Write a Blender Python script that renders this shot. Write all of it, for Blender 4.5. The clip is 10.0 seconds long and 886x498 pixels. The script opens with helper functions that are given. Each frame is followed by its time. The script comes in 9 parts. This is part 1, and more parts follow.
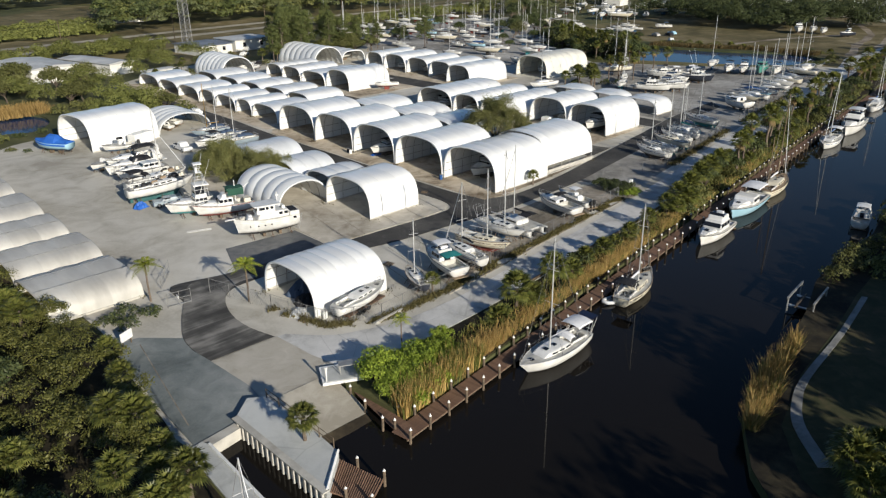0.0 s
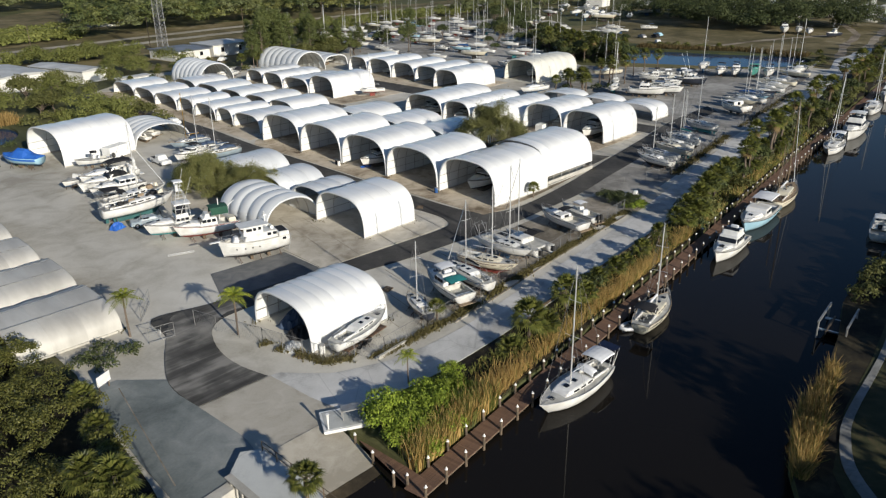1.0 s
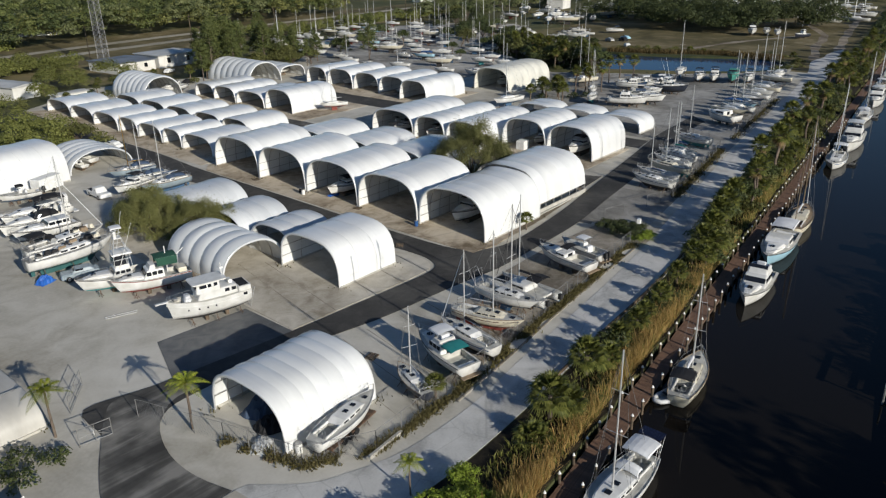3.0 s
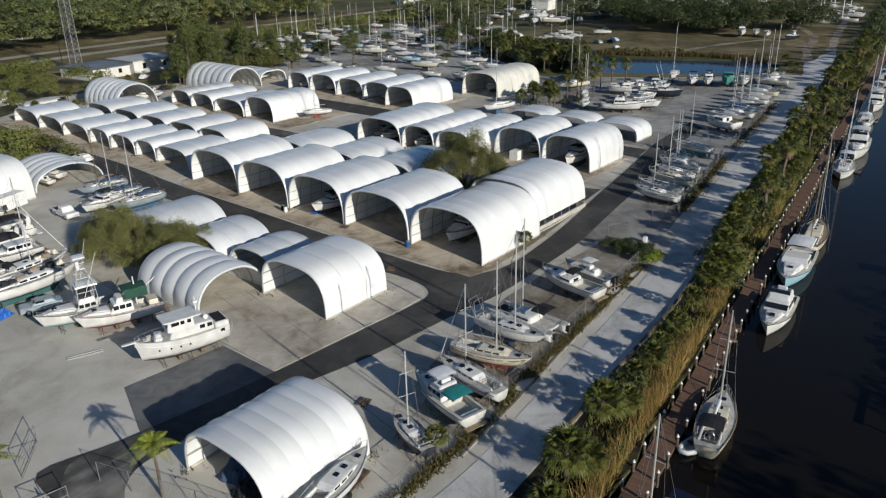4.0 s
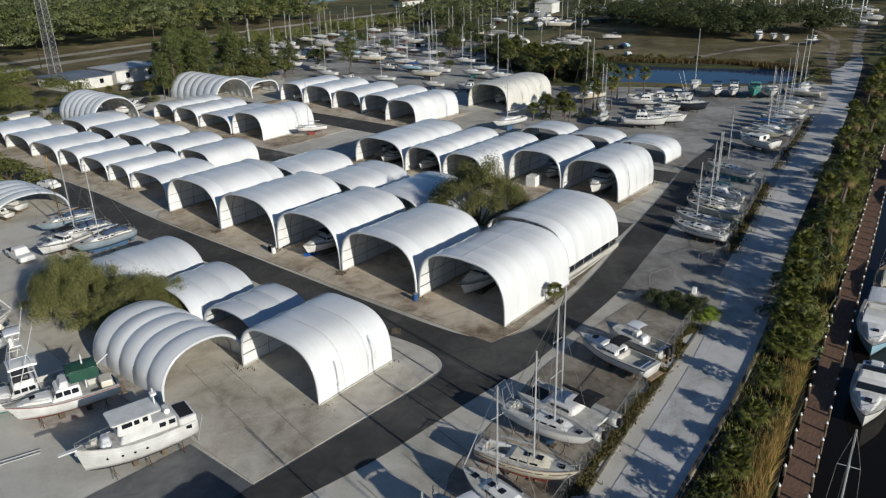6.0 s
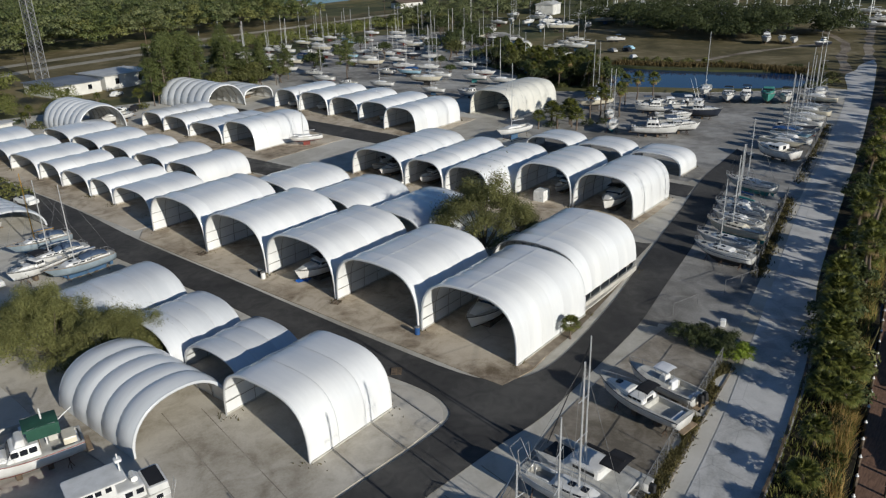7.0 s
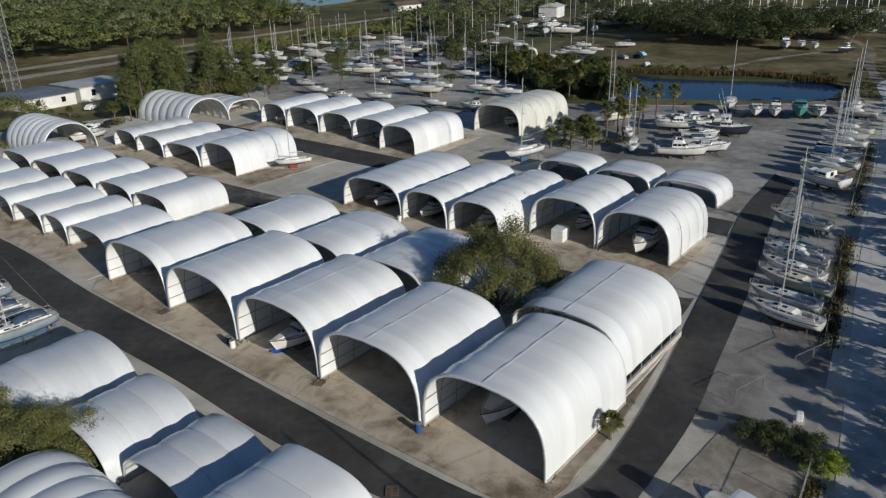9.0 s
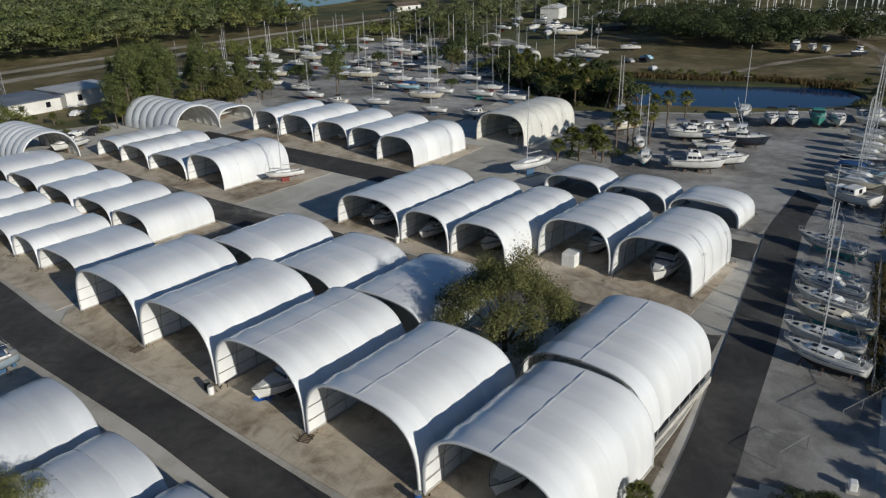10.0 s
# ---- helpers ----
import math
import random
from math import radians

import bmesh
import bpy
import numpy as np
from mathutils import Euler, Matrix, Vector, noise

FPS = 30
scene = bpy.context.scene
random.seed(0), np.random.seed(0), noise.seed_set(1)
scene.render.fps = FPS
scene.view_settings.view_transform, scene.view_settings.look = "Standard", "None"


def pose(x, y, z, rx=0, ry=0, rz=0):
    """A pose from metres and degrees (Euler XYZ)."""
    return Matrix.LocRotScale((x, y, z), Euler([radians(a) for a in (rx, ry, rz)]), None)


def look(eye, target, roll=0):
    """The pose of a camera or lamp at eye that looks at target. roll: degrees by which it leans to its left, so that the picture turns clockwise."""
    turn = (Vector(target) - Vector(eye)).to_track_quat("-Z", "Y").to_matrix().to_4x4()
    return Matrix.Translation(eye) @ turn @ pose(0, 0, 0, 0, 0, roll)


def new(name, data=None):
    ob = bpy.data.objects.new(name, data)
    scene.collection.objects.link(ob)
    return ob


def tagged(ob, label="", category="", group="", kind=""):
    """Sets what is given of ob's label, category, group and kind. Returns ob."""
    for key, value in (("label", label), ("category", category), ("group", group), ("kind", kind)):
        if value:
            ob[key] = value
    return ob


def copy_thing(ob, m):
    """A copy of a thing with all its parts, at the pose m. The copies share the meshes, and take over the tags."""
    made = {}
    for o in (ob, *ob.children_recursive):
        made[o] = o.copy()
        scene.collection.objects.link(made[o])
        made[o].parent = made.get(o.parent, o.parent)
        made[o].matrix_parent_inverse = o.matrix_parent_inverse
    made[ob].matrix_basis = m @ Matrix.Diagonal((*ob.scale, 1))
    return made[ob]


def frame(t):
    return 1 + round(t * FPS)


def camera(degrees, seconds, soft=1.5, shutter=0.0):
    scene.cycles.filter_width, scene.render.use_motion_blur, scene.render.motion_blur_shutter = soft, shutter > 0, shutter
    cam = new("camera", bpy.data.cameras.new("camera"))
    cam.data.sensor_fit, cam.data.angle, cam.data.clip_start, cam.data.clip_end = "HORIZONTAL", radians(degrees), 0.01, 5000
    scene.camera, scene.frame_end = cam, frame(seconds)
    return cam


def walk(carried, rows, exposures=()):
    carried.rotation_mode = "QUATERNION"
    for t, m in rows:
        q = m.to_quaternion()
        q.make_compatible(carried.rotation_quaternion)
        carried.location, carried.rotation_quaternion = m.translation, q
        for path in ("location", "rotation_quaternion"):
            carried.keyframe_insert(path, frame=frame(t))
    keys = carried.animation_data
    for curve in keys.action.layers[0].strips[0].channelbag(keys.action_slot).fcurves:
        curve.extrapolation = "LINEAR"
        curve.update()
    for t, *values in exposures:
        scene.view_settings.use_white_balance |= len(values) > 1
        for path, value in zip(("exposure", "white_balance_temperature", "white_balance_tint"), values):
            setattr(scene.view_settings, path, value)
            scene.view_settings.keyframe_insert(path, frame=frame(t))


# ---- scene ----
# The camera: a drone flying over the canal corner towards the covered boat yard
cam = camera(61.3, 10.0, 1.25)
PATH = [
    (0, (-10.364, -9.252, 37.95), (-9.086, -7.917, 37.186), -0.7),
    (0.5, (-8.99, -5.831, 37.93), (-7.693, -4.514, 37.167), -0.8),
    (1, (-7.475, -2.456, 37.937), (-6.158, -1.158, 37.175), -0.9),
    (1.5, (-5.711, 0.869, 37.969), (-4.375, 2.147, 37.207), -1.0),
    (2, (-3.69, 4.118, 37.975), (-2.334, 5.376, 37.213), -1.0),
    (2.5, (-1.487, 7.31, 37.925), (-0.113, 8.548, 37.164), -1.1),
    (4, (5.878, 16.377, 37.904), (7.3, 17.561, 37.144), -1.3),
    (4.5, (8.544, 19.429, 37.918), (9.968, 20.609, 37.158), -1.3),
    (5, (11.382, 22.338, 37.932), (12.807, 23.518, 37.173), -1.4),
    (5.5, (14.275, 25.18, 37.916), (15.7, 26.36, 37.158), -1.4),
    (7, (23.095, 33.525, 37.725), (24.524, 34.703, 36.969), -1.6),
    (7.5, (26.176, 36.289, 37.705), (27.606, 37.467, 36.95), -1.6),
    (8, (29.332, 39.047, 37.71), (30.762, 40.225, 36.955), -1.6),
    (8.5, (32.486, 41.822, 37.736), (33.916, 42.999, 36.981), -1.7),
    (9, (35.653, 44.561, 37.792), (37.084, 45.736, 37.037), -1.7),
    (9.5, (38.881, 47.366, 37.866), (40.312, 48.541, 37.11), -1.7),
    (10, (42.075, 50.126, 37.919), (43.508, 51.299, 37.162), -1.6),
]
walk(cam, [(t, look(eye, target, roll)) for t, eye, target, roll in PATH],
     [(0, 0.28, 6450, 9), (2.5, 0.01, 6260, 9), (4.5, -0.09, 6150, 9), (7.5, -0.18, 6110, 9), (10, -0.30, 6090, 9)])

# ---- light ----
SUN_EL, SUN_AZ = 19.0, (-0.18, -0.984)
world = bpy.data.worlds.new("world")
scene.world = world
world.use_nodes = True
wn = world.node_tree
sky = wn.nodes.new("ShaderNodeTexSky")
sky.sky_type, sky.sun_disc = "NISHITA", False
sky.sun_elevation, sky.sun_rotation = radians(SUN_EL), math.atan2(SUN_AZ[0], SUN_AZ[1])
sky.air_density, sky.dust_density, sky.ozone_density = 1.0, 0.4, 5.0
wn.links.new(sky.outputs[0], wn.nodes["Background"].inputs[0])
wn.nodes["Background"].inputs[1].default_value = 0.068
sun_data = bpy.data.lights.new("sun", "SUN")
sun_data.energy, sun_data.angle, sun_data.color = 5.0, radians(0.6), (1.0, 0.92, 0.79)
sun = new("sun", sun_data)
ch = math.cos(radians(SUN_EL))
sun.matrix_world = look((0, 0, 80), (-SUN_AZ[0] * ch * 50, -SUN_AZ[1] * ch * 50, 80 - 50 * math.sin(radians(SUN_EL))))


# ---- materials ----
def nodes_of(name):
    m = bpy.data.materials.new(name)
    m.use_nodes = True
    nt = m.node_tree
    return m, nt, nt.nodes["Principled BSDF"]


def material(name, c1, c2=None, scale=0.5, rough=0.7, fine=12.0, grain=0.12, bump=0.15, metal=0.0, jitter=0.0, spec=0.4, detail=5.0, stretch=(1, 1, 1)):
    """A two-scale procedural surface: broad patches from c1 to c2, fine grain, relief, and a change of tone from object to object."""
    m, nt, bsdf = nodes_of(name)
    c2 = c2 or tuple(c * 0.75 for c in c1)
    co = nt.nodes.new("ShaderNodeTexCoord")
    mp = nt.nodes.new("ShaderNodeMapping")
    mp.inputs["Scale"].default_value = stretch
    nt.links.new(co.outputs["Object"], mp.inputs[0])
    broad, small = nt.nodes.new("ShaderNodeTexNoise"), nt.nodes.new("ShaderNodeTexNoise")
    broad.inputs["Scale"].default_value, broad.inputs["Detail"].default_value = scale, detail
    small.inputs["Scale"].default_value, small.inputs["Detail"].default_value = fine, 4.0
    for n in (broad, small):
        nt.links.new(mp.outputs[0], n.inputs["Vector"])
    ramp = nt.nodes.new("ShaderNodeValToRGB")
    ramp.color_ramp.elements[0].position, ramp.color_ramp.elements[1].position = 0.36, 0.66
    ramp.color_ramp.elements[0].color, ramp.color_ramp.elements[1].color = (*c1, 1), (*c2, 1)
    nt.links.new(broad.outputs["Fac"], ramp.inputs[0])
    hsv = nt.nodes.new("ShaderNodeHueSaturation")
    nt.links.new(ramp.outputs[0], hsv.inputs["Color"])
    span = nt.nodes.new("ShaderNodeMapRange")
    span.inputs["To Min"].default_value, span.inputs["To Max"].default_value = 1 - grain, 1 + grain
    nt.links.new(small.outputs["Fac"], span.inputs["Value"])
    last = span.outputs[0]
    if jitter:
        info, span2, mul = nt.nodes.new("ShaderNodeObjectInfo"), nt.nodes.new("ShaderNodeMapRange"), nt.nodes.new("ShaderNodeMath")
        span2.inputs["To Min"].default_value, span2.inputs["To Max"].default_value = 1 - jitter, 1 + jitter
        nt.links.new(info.outputs["Random"], span2.inputs["Value"])
        mul.operation = "MULTIPLY"
        nt.links.new(last, mul.inputs[0])
        nt.links.new(span2.outputs[0], mul.inputs[1])
        last = mul.outputs[0]
    nt.links.new(last, hsv.inputs["Value"])
    nt.links.new(hsv.outputs[0], bsdf.inputs["Base Color"])
    bsdf.inputs["Roughness"].default_value, bsdf.inputs["Metallic"].default_value = rough, metal
    bsdf.inputs["Specular IOR Level"].default_value = spec
    if bump:
        b = nt.nodes.new("ShaderNodeBump")
        b.inputs["Strength"].default_value, b.inputs["Distance"].default_value = bump, 0.05
        nt.links.new(small.outputs["Fac"], b.inputs["Height"])
        nt.links.new(b.outputs[0], bsdf.inputs["Normal"])
    return m


def leaf_material(name, c1, c2, rough=0.55):
    """Leaves whose tone changes from leaf to leaf and from plant to plant, and let some light through."""
    m, nt, bsdf = nodes_of(name)
    geo, info = nt.nodes.new("ShaderNodeNewGeometry"), nt.nodes.new("ShaderNodeObjectInfo")
    ramp = nt.nodes.new("ShaderNodeValToRGB")
    ramp.color_ramp.elements[0].color, ramp.color_ramp.elements[1].color = (*c1, 1), (*c2, 1)
    nt.links.new(geo.outputs["Random Per Island"], ramp.inputs[0])
    hsv, span = nt.nodes.new("ShaderNodeHueSaturation"), nt.nodes.new("ShaderNodeMapRange")
    span.inputs["To Min"].default_value, span.inputs["To Max"].default_value = 0.72, 1.25
    nt.links.new(info.outputs["Random"], span.inputs["Value"])
    nt.links.new(span.outputs[0], hsv.inputs["Value"])
    nt.links.new(ramp.outputs[0], hsv.inputs["Color"])
    nt.links.new(hsv.outputs[0], bsdf.inputs["Base Color"])
    bsdf.inputs["Roughness"].default_value = rough
    bsdf.inputs["Specular IOR Level"].default_value = 0.25
    tr, mix = nt.nodes.new("ShaderNodeBsdfTranslucent"), nt.nodes.new("ShaderNodeMixShader")
    nt.links.new(hsv.outputs[0], tr.inputs["Color"])
    mix.inputs[0].default_value = 0.25
    nt.links.new(bsdf.outputs[0], mix.inputs[1])
    nt.links.new(tr.outputs[0], mix.inputs[2])
    nt.links.new(mix.outputs[0], nt.nodes["Material Output"].inputs[0])
    return m


def ground_material(name, stops, s_big, s_mid, s_fine, rough=0.9, crack=0.0, bump=0.3):
    """Worn ground: three scales of patches over a ramp of tones, with optional cracks."""
    m, nt, bsdf = nodes_of(name)
    co = nt.nodes.new("ShaderNodeTexCoord")
    ns = []
    for s, d, dist in ((s_big, 4, 0.6), (s_mid, 6, 1.2), (s_fine, 4, 0.0)):
        n = nt.nodes.new("ShaderNodeTexNoise")
        n.inputs["Scale"].default_value, n.inputs["Detail"].default_value, n.inputs["Distortion"].default_value = s, d, dist
        nt.links.new(co.outputs["Object"], n.inputs["Vector"])
        ns.append(n)
    a, b = nt.nodes.new("ShaderNodeMath"), nt.nodes.new("ShaderNodeMath")
    a.operation, b.operation = "MULTIPLY_ADD", "MULTIPLY_ADD"
    nt.links.new(ns[1].outputs["Fac"], a.inputs[0])
    a.inputs[1].default_value = 0.55
    nt.links.new(ns[2].outputs["Fac"], b.inputs[0])
    b.inputs[1].default_value, b.inputs[2].default_value = 0.18, -0.365
    nt.links.new(b.outputs[0], a.inputs[2])
    add = nt.nodes.new("ShaderNodeMath")
    nt.links.new(a.outputs[0], add.inputs[0])
    nt.links.new(ns[0].outputs["Fac"], add.inputs[1])
    ramp = nt.nodes.new("ShaderNodeValToRGB")
    els = ramp.color_ramp.elements
    while len(els) < len(stops):
        els.new(0.5)
    for e, (p, c) in zip(els, stops):
        e.position, e.color = p, (*c, 1)
    nt.links.new(add.outputs[0], ramp.inputs[0])
    out = ramp.outputs[0]
    if crack:
        v, r2, mx = nt.nodes.new("ShaderNodeTexVoronoi"), nt.nodes.new("ShaderNodeValToRGB"), nt.nodes.new("ShaderNodeMix")
        v.feature, v.inputs["Scale"].default_value = "DISTANCE_TO_EDGE", crack
        nt.links.new(co.outputs["Object"], v.inputs["Vector"])
        r2.color_ramp.elements[0].position, r2.color_ramp.elements[1].position = 0.004, 0.012
        nt.links.new(v.outputs["Distance"], r2.inputs[0])
        mx.data_type, mx.blend_type = "RGBA", "MULTIPLY"
        mx.inputs["Factor"].default_value = 0.14
        nt.links.new(out, mx.inputs["A"])
        nt.links.new(r2.outputs[0], mx.inputs["B"])
        out = mx.outputs["Result"]
    nt.links.new(out, bsdf.inputs["Base Color"])
    bsdf.inputs["Roughness"].default_value, bsdf.inputs["Specular IOR Level"].default_value = rough, 0.25
    bp = nt.nodes.new("ShaderNodeBump")
    bp.inputs["Strength"].default_value, bp.inputs["Distance"].default_value = bump, 0.06
    nt.links.new(ns[2].outputs["Fac"], bp.inputs["Height"])
    nt.links.new(bp.outputs[0], bsdf.inputs["Normal"])
    return m


M = {}
M["shell"] = ground_material("crushed_shell_ground", [(0.28, (0.33, 0.305, 0.255)), (0.42, (0.435, 0.41, 0.352)), (0.56, (0.53, 0.505, 0.445)), (0.75, (0.60, 0.575, 0.515))], 0.045, 0.22, 3.0)
M["field"] = ground_material("scrub_ground", [(0.30, (0.045, 0.055, 0.022)), (0.50, (0.10, 0.10, 0.04)), (0.62, (0.17, 0.145, 0.065)), (0.8, (0.24, 0.19, 0.10))], 0.012, 0.08, 2.0)
M["dirt"] = ground_material("packed_dirt", [(0.30, (0.13, 0.105, 0.075)), (0.5, (0.25, 0.21, 0.16)), (0.7, (0.38, 0.335, 0.265))], 0.10, 0.5, 4.0)
M["concrete"] = ground_material("old_concrete", [(0.30, (0.34, 0.35, 0.34)), (0.5, (0.46, 0.47, 0.455)), (0.72, (0.54, 0.55, 0.53))], 0.08, 0.5, 6.0, 0.85, 0.16)
M["road_white"] = ground_material("pale_limestone_road", [(0.30, (0.34, 0.335, 0.32)), (0.46, (0.52, 0.515, 0.495)), (0.7, (0.64, 0.63, 0.61))], 0.07, 0.35, 5.0, 0.85, 0.22)
M["asphalt"] = ground_material("asphalt", [(0.30, (0.040, 0.039, 0.038)), (0.5, (0.060, 0.058, 0.055)), (0.75, (0.10, 0.096, 0.088))], 0.10, 0.6, 14.0, 0.85)
M["asphalt_dusty"] = ground_material("dusty_asphalt", [(0.34, (0.050, 0.048, 0.045)), (0.52, (0.11, 0.105, 0.095)), (0.72, (0.26, 0.245, 0.215))], 0.10, 0.45, 10.0, 0.9)
# brownish lawn grass, with the shade of the trees put into its colour
M["grass"] = ground_material("shade_dark_mown_grass", [(0.3, (0.028, 0.034, 0.014)), (0.52, (0.05, 0.05, 0.022)), (0.74, (0.10, 0.075, 0.04))], 0.08, 0.6, 9.0)
M["bank"] = ground_material("muddy_bank", [(0.3, (0.03, 0.024, 0.016)), (0.6, (0.07, 0.055, 0.034)), (0.8, (0.12, 0.10, 0.06))], 0.2, 0.9, 7.0)
M["fabric"] = material("white_vinyl_fabric", (0.80, 0.805, 0.79), (0.72, 0.73, 0.73), 0.30, 0.20, 2.2, 0.05, 0.08, spec=1.0, jitter=0.06, stretch=(1.5, 0.3, 0.3))
M["fabric_grey"] = material("weathered_grey_vinyl", (0.70, 0.715, 0.72), (0.57, 0.59, 0.605), 0.30, 0.24, 2.2, 0.05, 0.10, spec=0.8, jitter=0.05, stretch=(1.5, 0.3, 0.3))
M["fabric_cream"] = material("yellowed_vinyl_fabric", (0.70, 0.685, 0.61), (0.60, 0.59, 0.53), 0.25, 0.45, 2.5, 0.05, 0.03)
M["fabric_dirty"] = material("dirty_weathered_vinyl", (0.57, 0.555, 0.51), (0.43, 0.415, 0.38), 0.35, 0.5, 2.4, 0.08, 0.08, jitter=0.08, stretch=(1.2, 0.4, 0.4))
M["seam"] = material("grey_seam", (0.60, 0.61, 0.61), (0.50, 0.51, 0.52), 0.8, 0.6, 8, 0.1, 0)
M["tan"] = ground_material("tan_stained_concrete", [(0.26, (0.17, 0.13, 0.085)), (0.40, (0.34, 0.28, 0.205)), (0.56, (0.53, 0.455, 0.35)), (0.76, (0.63, 0.56, 0.455))], 0.09, 0.4, 5.0, 0.88, 0.1)
M["dry_field"] = ground_material("dry_brown_field", [(0.28, (0.062, 0.055, 0.022)), (0.46, (0.115, 0.096, 0.042)), (0.62, (0.18, 0.147, 0.074)), (0.78, (0.30, 0.255, 0.16))], 0.035, 0.16, 3.0)
M["highway"] = ground_material("sun_bleached_highway", [(0.3, (0.24, 0.22, 0.17)), (0.5, (0.35, 0.32, 0.255)), (0.75, (0.44, 0.41, 0.34))], 0.02, 0.2, 3.0)
M["pad"] = ground_material("worn_blue_grey_asphalt", [(0.3, (0.085, 0.089, 0.093)), (0.5, (0.125, 0.130, 0.134)), (0.75, (0.20, 0.20, 0.195))], 0.10, 0.5, 8.0, 0.9)
# leaf litter on wet ground, near black because shade under plants is included
M["mud"] = ground_material("shade_dark_leaf_litter", [(0.3, (0.012, 0.010, 0.007)), (0.55, (0.030, 0.025, 0.014)), (0.8, (0.065, 0.052, 0.028))], 0.3, 1.1, 8.0)
# concrete of the garden path, greyed to carry the tree shade on it
M["path"] = ground_material("shade_dark_path", [(0.3, (0.15, 0.15, 0.14)), (0.55, (0.24, 0.24, 0.225)), (0.8, (0.32, 0.315, 0.30))], 0.3, 1.1, 8.0)
M["apron_blue"] = ground_material("blue_grey_concrete", [(0.28, (0.10, 0.115, 0.115)), (0.46, (0.165, 0.185, 0.182)), (0.62, (0.225, 0.243, 0.238)), (0.78, (0.30, 0.31, 0.30))], 0.07, 0.35, 5.0, 0.85)
M["ramp"] = ground_material("sandy_ramp_concrete", [(0.28, (0.30, 0.275, 0.225)), (0.5, (0.42, 0.39, 0.33)), (0.75, (0.50, 0.47, 0.41))], 0.10, 0.5, 6.0, 0.88)


def track_material(name, turn):
    """Asphalt dusted with pale sand and swept by curving tyre tracks."""
    m, nt, bsdf = nodes_of(name)
    co, mp = nt.nodes.new("ShaderNodeTexCoord"), nt.nodes.new("ShaderNodeMapping")
    mp.inputs["Rotation"].default_value, mp.inputs["Scale"].default_value = (0, 0, radians(turn)), (0.10, 1.0, 1.0)
    nt.links.new(co.outputs["Object"], mp.inputs[0])
    lines, dust, add, ramp = (nt.nodes.new("ShaderNode" + k) for k in ("TexNoise", "TexNoise", "Math", "ValToRGB"))
    lines.inputs["Scale"].default_value, lines.inputs["Detail"].default_value, lines.inputs["Distortion"].default_value = 0.9, 5.0, 0.9
    dust.inputs["Scale"].default_value, dust.inputs["Detail"].default_value = 0.22, 5.0
    nt.links.new(mp.outputs[0], lines.inputs["Vector"])
    nt.links.new(co.outputs["Object"], dust.inputs["Vector"])
    add.operation = "MULTIPLY_ADD"
    nt.links.new(lines.outputs["Fac"], add.inputs[0])
    add.inputs[1].default_value = 0.6
    nt.links.new(dust.outputs["Fac"], add.inputs[2])
    els = ramp.color_ramp.elements
    els.new(0.5)
    for e, (p, c) in zip(els, ((0.62, (0.050, 0.048, 0.045)), (0.78, (0.095, 0.092, 0.085)), (0.98, (0.25, 0.24, 0.22)))):
        e.position, e.color = p, (*c, 1)
    nt.links.new(add.outputs[0], ramp.inputs[0])
    nt.links.new(ramp.outputs[0], bsdf.inputs["Base Color"])
    bsdf.inputs["Roughness"].default_value, bsdf.inputs["Specular IOR Level"].default_value = 0.9, 0.25
    return m


M["tracks"] = track_material("tracked_dusty_asphalt", 20)
M["strip"] = ground_material("brown_grey_gravel", [(0.28, (0.15, 0.13, 0.10)), (0.46, (0.255, 0.225, 0.182)), (0.62, (0.36, 0.325, 0.272)), (0.8, (0.46, 0.425, 0.365))], 0.12, 0.6, 4.0)
M["pale_tan"] = ground_material("pale_sandy_concrete", [(0.26, (0.27, 0.235, 0.18)), (0.42, (0.43, 0.39, 0.32)), (0.58, (0.55, 0.51, 0.435)), (0.76, (0.60, 0.56, 0.48))], 0.09, 0.4, 5.0, 0.88)
M["quay_grey"] = ground_material("grey_compacted_gravel", [(0.28, (0.155, 0.148, 0.134)), (0.46, (0.262, 0.252, 0.232)), (0.62, (0.375, 0.364, 0.338)), (0.8, (0.485, 0.472, 0.442))], 0.06, 0.3, 4.0)
M["steel"] = material("galvanised_steel", (0.42, 0.42, 0.41), (0.28, 0.27, 0.25), 1.5, 0.5, 20, 0.12, 0.05, metal=0.6)
M["rust"] = material("rusty_steel", (0.15, 0.09, 0.055), (0.07, 0.05, 0.04), 2.0, 0.8, 20, 0.2, 0.1)
# weathered red-brown timber; its tone is lowered for the shade of the bank plants
M["wood"] = material("shade_dark_weathered_red_brown_deck", (0.20, 0.118, 0.078), (0.12, 0.072, 0.047), 1.4, 0.75, 14, 0.2, 0.2, jitter=0.18, stretch=(1, 6, 1))
M["pile"] = material("timber_pile", (0.17, 0.125, 0.085), (0.09, 0.07, 0.05), 1.6, 0.85, 12, 0.25, 0.3, jitter=0.15)
M["cap"] = material("white_pile_cap", (0.78, 0.78, 0.76), (0.66, 0.66, 0.63), 2, 0.5, 9, 0.06, 0)
M["block"] = material("concrete_kerb", (0.50, 0.48, 0.43), (0.34, 0.325, 0.29), 0.8, 0.85, 8, 0.12, 0.2)


